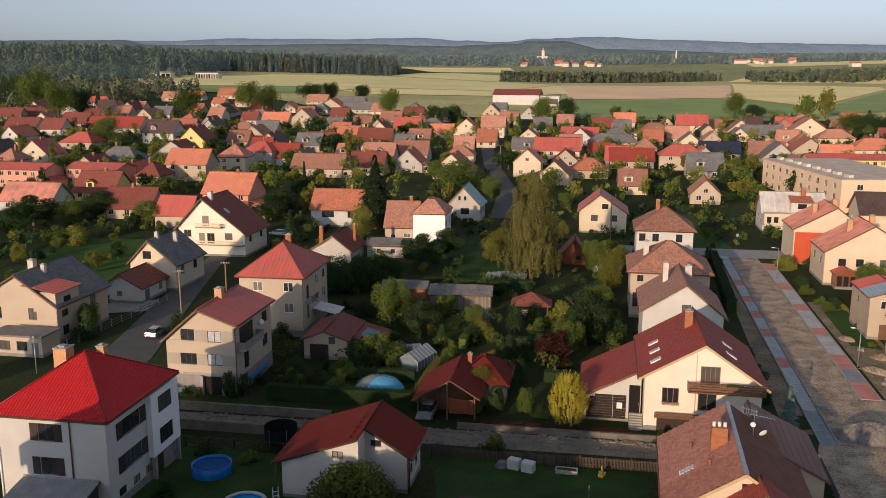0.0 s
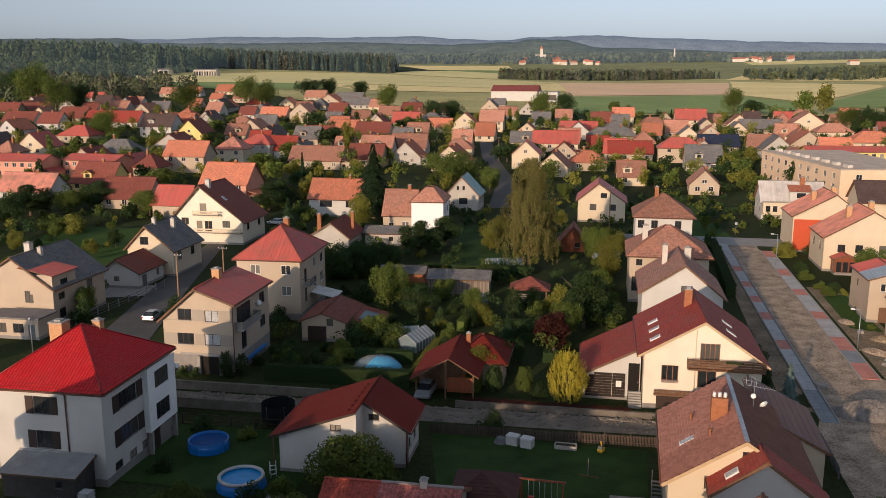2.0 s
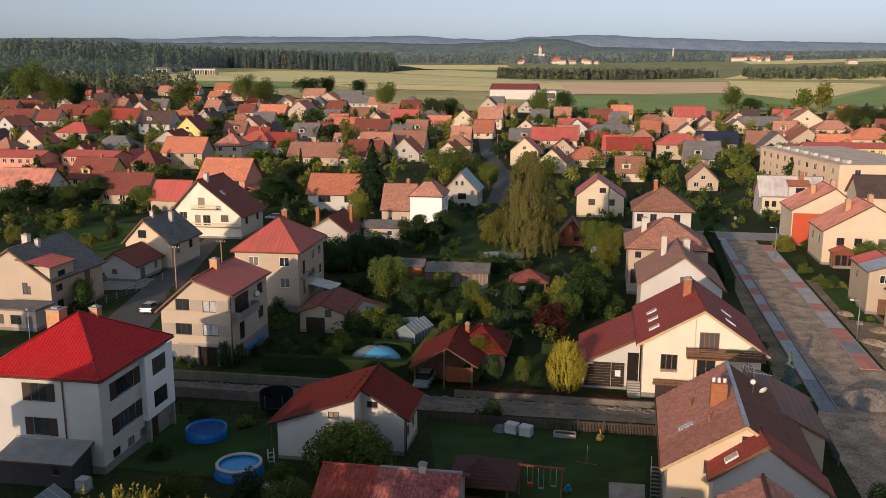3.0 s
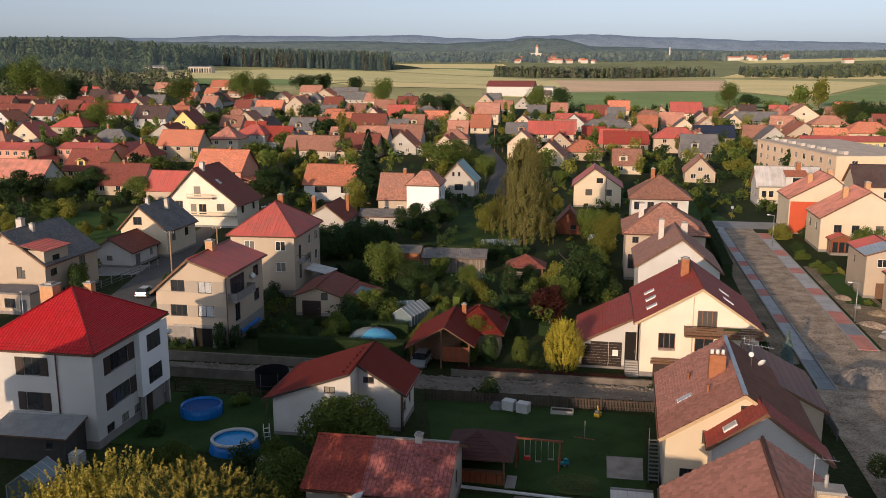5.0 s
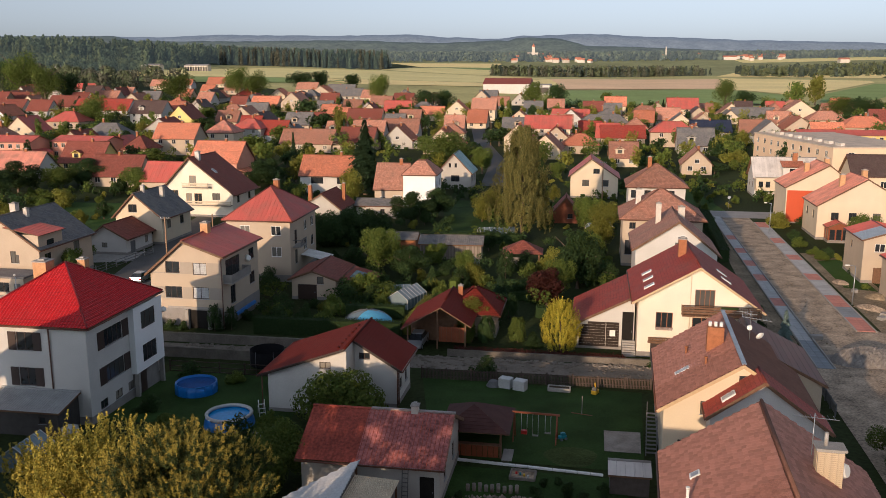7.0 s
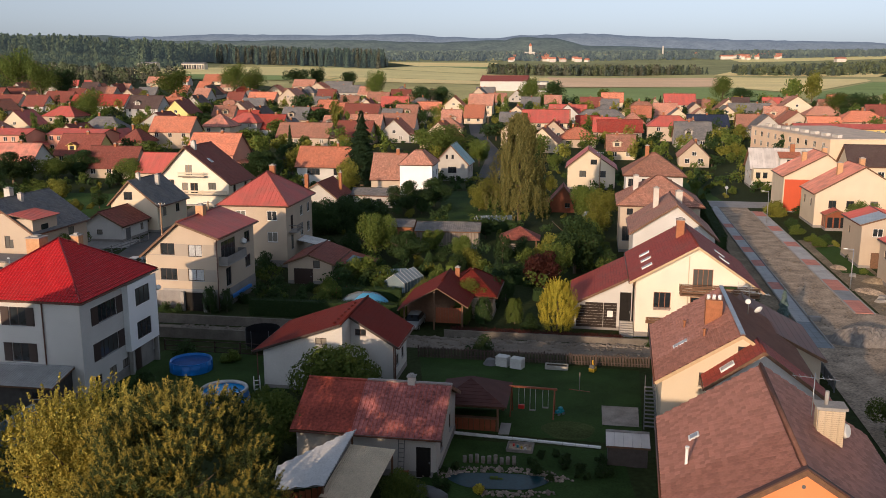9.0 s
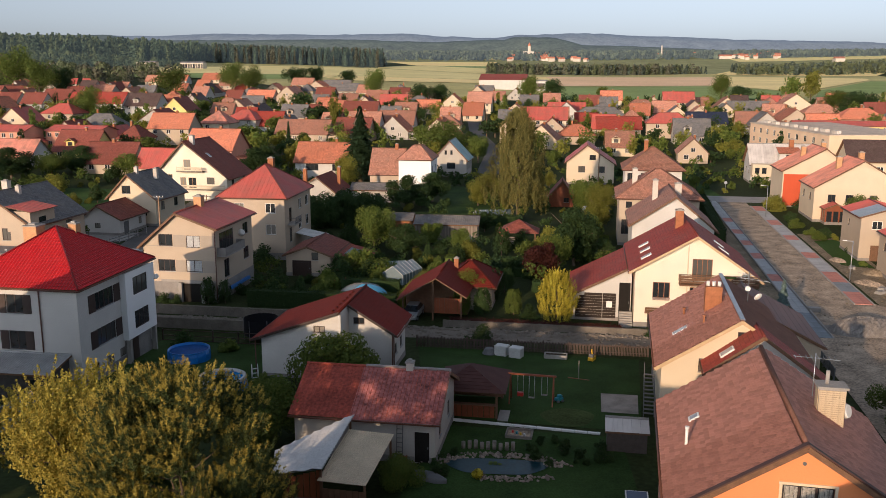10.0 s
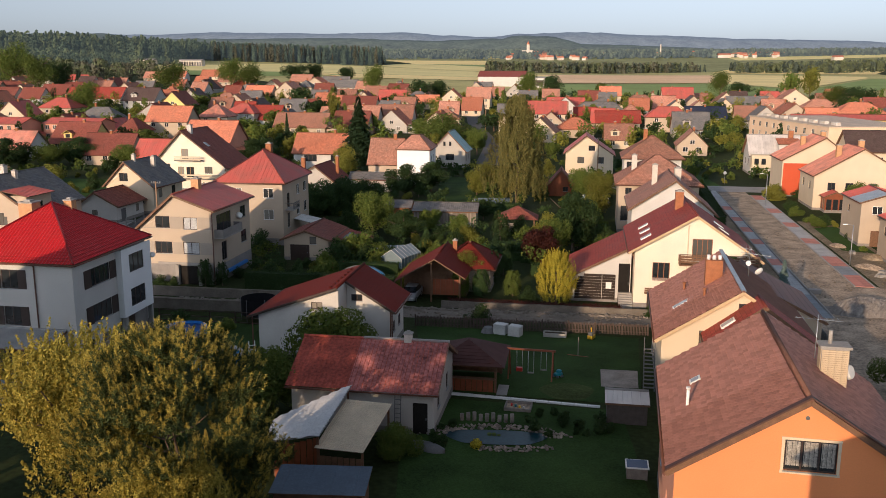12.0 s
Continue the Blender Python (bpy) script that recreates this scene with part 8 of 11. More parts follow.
tree(T_BUSH[1], 20.3, 92.4, "rounded green garden bush", "bush", 0.45, 210, "bush", squash=1.04)
tree(T_BUSH[1], 22.9, 92.4, "rounded green garden bush", "bush", 0.68, 130, "bush", squash=0.86)
tree(T_BUSH[1], 40.3, 111.1, "rounded green garden bush", "bush", 0.6, 20, "bush", squash=1.5)
tree(T_BROAD[3], 8.9, 172.8, "olive-green leafy garden tree", "tree", 0.59, 330, "tree", squash=0.91)
tree(T_COL[0], 9.9, 123.9, "clipped columnar conifer on the lawn", "conifer", 1.83, 250, "tree", squash=0.81)
tree(T_BUSH[0], 14.3, 100.5, "rounded green garden bush", "bush", 0.95, 160, "bush", squash=0.81)
tree(T_BUSH[1], 10.6, 91.5, "rounded green garden bush", "bush", 0.88, 240, "bush", squash=0.71)
tree(T_BUSH[1], 4.5, 82.2, "rounded green garden bush", "bush", 1.15, 330, "bush", squash=0.85)

rs = random.Random(5)
TAKEN = [(o.location.x + math.sin(radians(10)) * 5, o.location.y + 5) for o in scene.objects if o.type == 'EMPTY' and o.get("category", "") in ("house", "outbuilding", "apartment block")]


def free(x, y, r):
    return all((x - a) ** 2 + (y - b) ** 2 > r * r for a, b in TAKEN)


count = 0
while count < 110:
    y = 205 + 330 * rs.random() ** 0.8
    x = rs.uniform(-0.62, 0.62) * y + rs.uniform(-10, 10)
    if not free(x, y, 10.0) or abs(x - 17 - (y - 270) * 0.02) < 9 and y < 440:
        continue
    tree(T_FAR[rs.randrange(4)], x, y, "leafy green tree between the houses", scale=rs.uniform(0.4, 0.85), rz=rs.uniform(0, 360), group="town trees")
    count += 1


def shrubbery(name, n, label, seed, ylo, yhi, material):
    """Uncounted low shrubs and small trees between the houses, joined into one mesh."""
    r = np.random.RandomState(seed)
    V, F, base, made = [], [], 0, 0
    while made < n:
        y = ylo + (yhi - ylo) * r.uniform() ** 0.8
        x = r.uniform(-0.64, 0.64) * y
        made += 1
        if not free(x, y, 7.2) or -56 < x < -36 and y < 215 or abs(x - 17.5) < 6 and 205 < y < 440 or 33.5 + (y - 83) * 0.22 < x < 60 + (y - 83) * 0.22 and y < 195 or -90 < x < -56 and 146 < y < 202:
            continue
        rad = r.uniform(0.8, 2.4)
        near = y < 170
        p, nn = crown_points(r, 170 if near else 60, 0.0, rad * r.uniform(1.1, 2.2), rad, 6)
        p[:, 2] = np.maximum(p[:, 2], 0.05)
        v, f = leaf_cards(p + np.array([x, y, gz(x, y)]), nn, 0.42 if near else 0.75, r)
        V.append(v)
        F.append(f + base)
        base += len(v)
    return tagged(new(name, mesh_np(name, np.concatenate(V), np.concatenate(F), material)), label, "shrubs", kind="stuff")


def town_trees(name, n, label, seed, material):
    """Uncounted trees among the far houses, joined into one mesh."""
    r = np.random.RandomState(seed)
    V, F, base, made = [], [], 0, 0
    while made < n:
        y = 250 + 330 * r.uniform() ** 0.9
        x = r.uniform(-0.64, 0.64) * y
        made += 1
        if not free(x, y, 8.0) or abs(x - 17.5) < 8 and y < 440:
            continue
        rad, h = r.uniform(2.0, 4.6), r.uniform(4.0, 9.5)
        p, nn = crown_points(r, 260, h * 0.08, h, rad, 12)
        v, f = leaf_cards(p + np.array([x, y, gz(x, y)]), nn, 0.9, r)
        V.append(v)
        F.append(f + base)
        base += len(v)
    return tagged(new(name, mesh_np(name, np.concatenate(V), np.concatenate(F), material)), label, "trees", kind="stuff")


town_trees("town_trees", 240, "dark green trees among the far houses", 41, M_LEAF2)
town_trees("town_trees", 330, "mid-green trees among the far houses", 42, M_LEAF)
town_trees("town_trees", 200, "olive-green trees among the far houses", 43, M_LEAFY)
shrubbery("garden_shrubs", 900, "dark green garden shrubs between the houses", 31, 185, 540, M_LEAF2)
shrubbery("garden_shrubs", 700, "mid-green garden shrubs between the houses", 32, 170, 540, M_LEAF)
shrubbery("garden_shrubs", 420, "dark green shrubs in the nearer gardens", 34, 98, 240, M_LEAF2)
shrubbery("garden_shrubs", 260, "leafy green shrubs in the nearer gardens", 35, 98, 240, M_LEAF)
shrubbery("garden_shrubs", 300, "olive garden shrubs between the houses", 33, 185, 540, M_LEAFY)


# ---- foreground trees ----
def pine_pair(seed, h, rad, tufts, needles):
    """A bushy pine: upright shoots at the ends of spreading branches, each a brush of needles."""
    r = np.random.RandomState(seed)
    tr = trunk_mesh(r, h * 0.6, 0.2, rad * 0.5, 14)
    k = 84
    cz = r.uniform(-0.85, 0.98, k)
    ca = r.uniform(0, 2 * math.pi, k)
    cr = np.sqrt(np.clip(1 - np.abs(cz) ** 2.2, 0.02, 1)) * r.uniform(0.62, 1.0, k)
    pad = np.stack([cr * np.cos(ca) * rad * 0.9, cr * np.sin(ca) * rad * 0.9, h * 0.5 + cz * h * 0.45], 1)
    size = r.uniform(0.6, 1.4, k)
    w = size ** 2 / (size ** 2).sum()
    pi = r.choice(k, tufts, p=w)
    n = rand_unit(r, tufts)
    n[:, 2] = np.abs(n[:, 2]) * 0.9 - 0.1
    p = pad[pi] + n * (size[pi] * r.uniform(0.7, 1.05, tufts))[:, None] * np.array([1.0, 1.0, 0.6])
    out = np.stack([np.cos(ca[pi]), np.sin(ca[pi]), 0 * ca[pi]], 1) * 0.35
    ax = n * 0.3 + out + np.array([0, 0, 1.0])
    ax /= np.linalg.norm(ax, axis=1)[:, None]
    ln = r.uniform(0.4, 1.05, tufts)
    V, F = [], []
    q = np.repeat(np.arange(tufts), needles)
    s = r.uniform(0, 1, len(q))
    base = p[q] + ax[q] * (s * ln[q])[:, None]
    d = rand_unit(r, len(q)) * 0.8 + ax[q] * 0.75
    d /= np.linalg.norm(d, axis=1)[:, None]
    side = np.cross(d, rand_unit(r, len(q)))
    side /= np.linalg.norm(side, axis=1)[:, None] + 1e-9
    L = 0.19 * (1.3 - 0.75 * s)[:, None]
    v = np.stack([base - side * 0.014, base + side * 0.014, base + d * L + side * 0.006, base + d * L - side * 0.006], 1).reshape(-1, 3)
    ni = 9000                                    # darker needle sprays inside the crown, its shade put into the colour
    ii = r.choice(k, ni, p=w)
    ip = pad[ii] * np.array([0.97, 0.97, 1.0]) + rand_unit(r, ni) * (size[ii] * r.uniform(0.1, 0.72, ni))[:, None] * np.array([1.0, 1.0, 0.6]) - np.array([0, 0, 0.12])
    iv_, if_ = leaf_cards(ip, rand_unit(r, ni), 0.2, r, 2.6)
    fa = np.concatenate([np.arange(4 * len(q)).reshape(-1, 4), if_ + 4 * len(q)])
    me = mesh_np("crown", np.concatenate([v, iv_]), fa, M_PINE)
    me.materials.append(M_PINE_SHADE)
    # shoot bases get dark needles as painted shade; some whole tufts too
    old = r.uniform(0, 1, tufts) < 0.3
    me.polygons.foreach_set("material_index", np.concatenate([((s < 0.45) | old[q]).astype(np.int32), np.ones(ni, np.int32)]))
    return tr, me


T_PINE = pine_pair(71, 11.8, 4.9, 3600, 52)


def spray_pair(seed, h, rad, twigs, per, size, leaf):
    """A broadleaf tree whose leaves sit along upright twigs, with a ragged outline."""
    r = np.random.RandomState(seed)
    tr = trunk_mesh(r, h * 0.62, 0.045 * rad + 0.06, rad)
    c, n = crown_points(r, twigs, h * 0.06, h * 0.93, rad * 0.95, 26)
    d = n * 0.6 + np.array([0, 0, 0.75]) + rand_unit(r, twigs) * 0.3
    d /= np.linalg.norm(d, axis=1)[:, None]
    ln = r.uniform(0.4, 1.15, twigs)
    i = np.repeat(np.arange(twigs), per)
    s = r.uniform(0, 1, len(i))
    p = c[i] + d[i] * (s * ln[i])[:, None] + rand_unit(r, len(i)) * (0.16 * (1.1 - s))[:, None]
    nn = n[i] * 0.6 + rand_unit(r, len(i))
    v, f = leaf_cards(p, nn / np.linalg.norm(nn, axis=1)[:, None], size, r, 1.8)
    return tr, mesh_np("crown", v, f, leaf)


T_NEAR = spray_pair(72, 8.0, 4.4, 1700, 38, 0.135, M_NEARL)
T_NEARD = tree_pair(73, 6.0, 3.2, 16000, 0.2, M_LEAF2, "bush")
T_NEARM = tree_pair(75, 6.0, 3.2, 16000, 0.2, M_LEAF, "bush")
T_NEARS = tree_pair(74, 3.0, 2.6, 12000, 0.16, M_LEAF, "bush")
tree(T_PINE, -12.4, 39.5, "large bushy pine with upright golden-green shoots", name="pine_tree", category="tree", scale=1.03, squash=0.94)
tree(T_NEAR, -19.0, 43.5, "large broadleaf tree with olive-green sunlit leaves", scale=1.2, rz=40, squash=1.2)
tree(T_NEAR, -11.6, 35.6, "low broadleaf tree with olive-green leaves before the pine", scale=0.85, rz=200, squash=1.15)
tree(T_NEAR, -7.0, 35.5, "small broadleaf tree with yellowish leaves before the shed", scale=0.5, rz=90, squash=1.0)
tree(T_NEARD, -17.0, 48.5, "dense dark green tree behind the pine", scale=0.9, rz=50)
tree(T_NEARD, -22.5, 37.5, "dark green tree beside the broadleaf tree", scale=0.75, rz=10, squash=0.8)
tree(T_NEARM, -11.3, 57.6, "dense green tree beside the red-roofed outbuilding", scale=1.04)
tree(T_NEARM, -21.2, 63.0, "leafy green bush beside the white house", "bush", 0.8, 80, "bush", squash=0.8)
tree(T_NEARS, -7.0, 67.2, "spreading green bush under the gable wall", "bush", 1.9, 20, "bush", squash=1.0)
for x, y, s_, q_, k in ((-25.6, 72.0, 0.9, 0.8, 1), (-19.6, 79.8, 0.8, 0.7, 0), (-15.2, 79.0, 1.0, 0.9, 1), (-24.6, 81.6, 0.9, 0.8, 1), (-13.6, 66.4, 1.0, 1.0, 0), (-15.8, 63.4, 1.2, 1.1, 1)):
    tree(T_BUSH[k], x, y, "leafy garden bush by the pools", "bush", s_, (x * 41) % 360, "bush", squash=q_, group="garden bushes")
tree(T_NEARS, -1.9, 50.6, "leafy green bush before the shed door", "bush", 0.68, 90, "bush", squash=1.3)
tree(T_NEARS, 24.5, 45.5, "leafy shrub by the orange house", "bush", 1.0, 30, "bush", squash=1.5)
tree(T_NEAR, 29.5, 47.0, "olive-green tree behind the orange house", scale=0.6, rz=130)

tree(T_NEARM, 34.2, 60.0, "dark leafy shrub by the building site fence", "bush", 0.78, 15, "bush")

# unseen trees and houses behind and beside the camera's view, added to cast shade
T_SHADE = tree_pair(76, 12.5, 4.6, 40000, 0.4, M_LEAF)
for x, y, s, sq in ((-62.0, 60.0, 0.8, 1.0), (-26.2, 40.0, 0.96, 1.0), (-29.8, 41.0, 1.05, 1.0), (-34.0, 42.0, 1.12, 1.0), (-38.0, 40.5, 1.02, 1.0), (-70, 84, 0.8, 1.0), (-84, 108, 0.8, 1.0)):
    tree(T_SHADE, x, y, "unseen broad tree added to cast shade into the view", scale=s, rz=(x * 31) % 360, squash=sq)
# this gable and its chimneys are shaped to the shadow they cast
house(-46.8, 38.0, -28.0, (-6, 6, 0, 8), ("gable", 0.4, 15.2, 10.6, 10.9), M_BEIGE, "unseen tall gabled house added to shade the red-roofed house", M_RBRICK, windows=win("f", (-2.5, 2.5), 4.2, 1.4, 1.4), chimneys=((0.2, 4.0, 14.0, 16.2, 0.9), (2.6, 4.0, 12.5, 16.0, 0.8)))
house(3.0, 0.0, 0.0, (0, 15, 0, 9.5), ("gable", 7.5, 16.2, 13.4, 13.4), M_BEIGE, "unseen tall beige house added to shade the orange wall", M_RBRICK, windows=win("b", (-4.5, -10.5), 4.2, 1.4, 1.4) + win("b", (-4.5, -10.5), 8.2, 1.4, 1.4))
house(-12.5, 11.0, GRID, (-6.5, 6.5, 0, 9), ("cross", 4.5, 13.4, 10.0, 10.0), M_BEIGE, "unseen tall beige house added to shade the lawn", M_RBRICK, windows=win("b", (-3.0, 3.0), 4.2, 1.4, 1.4))
for x, y in ((-26.0, -4.0), (-40.0, 2.0), (-8.0, -14.0)):
    house(x, y, GRID, (-5.5, 5.5, 0, 11), ("gable", 0, 11.0, 7.0, 7.0), M_BEIGE, "unseen beige two-storey house added to cast shade", M_RBRICK, windows=win("f", (-2.5, 2.5), 4.2, 1.4, 1.4))


# ---- garden things ----
M_POOLB = mat("pool_blue_liner", (0.02, 0.16, 0.5), 0.35, 0.1, 2, 12, 0.05)
M_WATER = mat("pool_water", (0.03, 0.26, 0.6), 0.25, 0.15, 0.8, 3, 0.05, spec=0.25)
M_WATERD = mat("pool_cover", (0.015, 0.075, 0.26), 0.6, 0.3, 0.8, 5, 0.15, spec=0.08)
M_PONDW = mat("pond_water", (0.008, 0.035, 0.045), 0.3, 0.3, 1.0, 4, 0.08, spec=0.15)
M_STONE = mat("pond_stone", (0.26, 0.21, 0.17), 0.9, 0.25, 4, 20, 0.4, rnd=0.35)
M_TARP = mat("blue_tarpaulin", (0.05, 0.2, 0.55), 0.5, 0.15, 2, 8, 0.4)
M_CLEAR = mat("greenhouse_sheet", (0.17, 0.22, 0.24), 0.25, 0.15, 1, 8, 0.05, spec=0.6)
M_REDP = mat("red_plastic", (0.5, 0.03, 0.02), 0.4, 0.1, 3, 20, 0.02)
M_YELP = mat("yellow_plastic", (0.6, 0.38, 0.02), 0.4, 0.1, 3, 20, 0.02)
M_TEALP = mat("teal_plastic", (0.02, 0.2, 0.25), 0.4, 0.1, 3, 20, 0.02)
M_PALEPL = mat("pale_plastic", (0.5, 0.5, 0.48), 0.5, 0.12, 2, 10, 0.05)
M_SHEET2 = mat("beige_fibre_sheet", (0.62, 0.51, 0.35), 0.7, 0.2, 0.8, 8, 0.1)


def ring(bm, r0, r1, z0, z1, n=40):
    a = [[bm.verts.new((r * math.cos(2 * math.pi * k / n), r * math.sin(2 * math.pi * k / n), z)) for k in range(n)] for r, z in ((r0, z0), (r1, z1))]
    for k in range(n):
        f = bm.faces.new((a[0][k], a[0][(k + 1) % n], a[1][(k + 1) % n], a[1][k]))
        f.smooth = True


def pool(x, y, r, h, bulge, rim_mat, label, water):
    ob = thing("pool", x, y, 0, label, "swimming pool")
    bm = bmesh.new()
    ring(bm, r + bulge, r + bulge * 0.7, -0.05, h * 0.45)
    ring(bm, r + bulge * 0.7, r, h * 0.45, h)
    ring(bm, r, r - 0.06, h, h)
    ring(bm, r - 0.06, r - 0.02, h, h * 0.4)
    part("wall", bm, M_POOLB, ob, "bright blue pool wall")
    bm = bmesh.new()
    bmesh.ops.create_circle(bm, cap_ends=True, segments=40, radius=r - 0.05)
    part("water", bm, water, ob).matrix_basis = pose(0, 0, h * 0.82)
    bm = bmesh.new()
    n = 40
    for k in range(n):
        a, b = 2 * math.pi * k / n, 2 * math.pi * (k + 1) / n
        tube(bm, (r * math.cos(a), r * math.sin(a), h), (r * math.cos(b), r * math.sin(b), h), 0.05 if bulge < 0.1 else 0.16, n=6, cap=False)
    part("rim", bm, rim_mat, ob)
    if bulge < 0.1:
        for k in range(14):
            a = 2 * math.pi * k / 14
            bm = bmesh.new()
            tube(bm, ((r + 0.08) * math.cos(a), (r + 0.08) * math.sin(a), -0.05), ((r + 0.06) * math.cos(a), (r + 0.06) * math.sin(a), h), 0.04, n=6)
            part("leg", bm, M_POOLB, ob)
    return ob


pool(-22.6, 77.0, 1.85, 1.05, 0.06, M_POOLB, "round blue frame pool with a dark cover", M_WATERD)
pool(-17.6, 68.9, 1.85, 0.95, 0.3, M_PALEPL, "round blue inflatable pool with a pale rim", M_WATER)
lad = thing("pool_ladder", -15.3, 71.0, 20, "white A-shaped pool ladder on the lawn", "ladder")
for s in (-0.25, 0.25):
    for e in (-0.5, 0.5):
        bm = bmesh.new()
        tube(bm, (s, e, 0), (s, 0, 1.4), 0.03, n=6)
        part("stile", bm, M_WHITEFR, lad)
for k in range(3):
    bm = bmesh.new()
    beam(bm, (-0.25, -0.4 + 0.12 * k, 0.35 + 0.35 * k), (0.25, -0.4 + 0.12 * k, 0.35 + 0.35 * k), 0.06)
    part("step", bm, M_WHITEFR, lad)
pal = thing("pallet_table", -14.1, 65.2, -12, "grey timber deck piled with pale sheets", "garden table")
for k in range(6):
    bm = bmesh.new()
    box(bm, -0.9, 0.9, -0.8 + k * 0.27, -0.57 + k * 0.27, 0.5, 0.54)
    part("board", bm, M_WOODG, pal)
for a, b in ((-0.8, -0.7), (0.8, -0.7), (-0.8, 0.7), (0.8, 0.7)):
    bm = bmesh.new()
    box(bm, a - 0.05, a + 0.05, b - 0.05, b + 0.05, 0, 0.5)
    part("leg", bm, M_WOODG, pal)
bm = bmesh.new()
box(bm, -0.6, 0.5, -0.5, 0.4, 0.54, 0.62)
part("sheet", bm, M_PALEPL, pal)
M_NET = mat("safety_net_black", (0.012, 0.012, 0.014), 0.9, 0.2, 3, 20, 0.1, spec=0.1)
tramp = thing("trampoline", -17.2, 83.6, 0, "round trampoline with dark safety net", "trampoline")
bm = bmesh.new()
ring(bm, 1.7, 1.7, 0.7, 2.3, 24)
part("net", bm, M_NET, tramp)
bm = bmesh.new()
bmesh.ops.create_circle(bm, cap_ends=True, segments=24, radius=1.65)
part("mat", bm, M_STEEL, tramp).matrix_basis = pose(0, 0, 0.72)
for k in range(6):
    bm = bmesh.new()
    a = k * math.pi / 3
    tube(bm, (1.75 * math.cos(a), 1.75 * math.sin(a), 0), (1.75 * math.cos(a), 1.75 * math.sin(a), 2.4), 0.03, n=6)
    part("leg", bm, M_STEEL, tramp)

# shed and tank beside the white house
shed_a = house(-33.6, 66.4, -9.5, (-3.6, 3.0, 0, 3.0), ("cross", 2.9, 2.7, 2.1, 2.65), mat("dark_shed_wall", (0.06, 0.055, 0.05), 0.9, 0.3, 2, 20, 0.3), "low dark shed with a grey corrugated lean-to roof", mat("grey_corrugated_sheet", (0.34, 0.34, 0.33), 0.6, 0.25, 0.8, 8, 0.1), over=0.3, mode="corr", course=0.22, category="shed", plinth=0, gutters=False, windows=win("f", (1.6,), 1.1, 0.6, 0.6, 0))
tank = thing("water_tank", -29.6, 65.6, -12, "white plastic water tank in a metal cage", "water tank")
bm = bmesh.new()
box(bm, -0.5, 0.5, -0.5, 0.5, 0.15, 1.1)
bmesh.ops.bevel(bm, geom=bm.edges[:], offset=0.08, segments=2, affect='EDGES')
part("tank", bm, M_PALEPL, tank)
for k in range(4):
    bm = bmesh.new()
    for p, q in (((-0.53, -0.53), (0.53, -0.53)), ((0.53, -0.53), (0.53, 0.53)), ((0.53, 0.53), (-0.53, 0.53)), ((-0.53, 0.53), (-0.53, -0.53))):
        beam(bm, (*p, 0.15 + 0.3 * k), (*q, 0.15 + 0.3 * k), 0.025)
    part("cage_bar", bm, M_ZINC, tank)
bm = bmesh.new()
box(bm, -0.55, 0.55, -0.55, 0.55, 0, 0.13)
part("pallet", bm, M_WOODG, tank)


def greenhouse(x, y, rz, w, d, h, label, arched=False):
    ob = thing("greenhouse", x, y, rz, label, "greenhouse")
    n = 8 if arched else 2
    prof = [(-w / 2, 0.0)]
    for k in range(n + 1):
        a = math.pi * k / n
        prof.append((-w / 2 * math.cos(a), h * 0.55 + h * 0.45 * (math.sin(a) if arched else 1 - abs(1 - 2 * k / n))))
    prof.append((w / 2, 0.0))
    m = max(2, round(d / 0.9))
    for p, q in zip(prof, prof[1:]):
        for k in range(m):
            bm = bmesh.new()
            y0, y1 = d * k / m + 0.02, d * (k + 1) / m - 0.02
            v = [bm.verts.new(c) for c in ((p[0], y0, p[1]), (q[0], y0, q[1]), (q[0], y1, q[1]), (p[0], y1, p[1]))]
            bm.faces.new(v)
            bmesh.ops.solidify(bm, geom=bm.faces[:], thickness=0.01)
            part("pane", bm, M_CLEAR, ob)
    for k in range(m + 1):
        bm = bmesh.new()
        for p, q in zip(prof, prof[1:]):
            beam(bm, (p[0], d * k / m, p[1]), (q[0], d * k / m, q[1]), 0.05)
        part("rib", bm, M_PALEPL, ob)
    bm = bmesh.new()
    bm.faces.new([bm.verts.new((p[0], 0.03, p[1])) for p in prof])
    part("end_pane", bm, M_CLEAR, ob)
    return ob


greenhouse(-31.0, 59.2, -10, 2.6, 3.2, 2.1, "small glazed greenhouse with a pitched roof")
greenhouse(-5.2, 107.5, -28, 3.0, 5.0, 2.3, "pale glazed greenhouse with a pitched roof")
greenhouse(-8.2, 112.5, -80, 3.0, 4.5, 1.8, "low glazed greenhouse beside the garage")
greenhouse(7.6, 157.5, -82, 3.4, 6.6, 1.6, "long low greenhouse with glass panes")
greenhouse(28.6, 163.0, -80, 2.4, 4.6, 1.5, "low glazed cold frame in the garden")
greenhouse(5.6, 129.0, 0, 1.6, 2.0, 1.9, "small white greenhouse among the beds")

# gazebo, swing and lawn furniture
gaz = thing("gazebo", 2.75, 61.75, -10, "dark timber gazebo with a brown hipped roof and bar front", "gazebo")
for a, b in ((-2.0, 0.3), (2.0, 0.3), (-2.0, 4.8), (2.0, 4.8)):
    bm = bmesh.new()
    box(bm, a - 0.08, a + 0.08, b - 0.08, b + 0.08, -0.1, 2.2)
    part("post", bm, M_WOOD, gaz)
bm = bmesh.new()
E4 = [(-2.7, -0.2, 2.2), (2.7, -0.2, 2.2), (2.7, 5.2, 2.2), (-2.7, 5.2, 2.2)]
R1, R2 = (-0.3, 2.3, 3.5), (-0.3, 2.7, 3.5)
slope(bm, [E4[0], E4[1], R1], th=0.08)
slope(bm, [E4[1], E4[2], R2, R1], th=0.08)
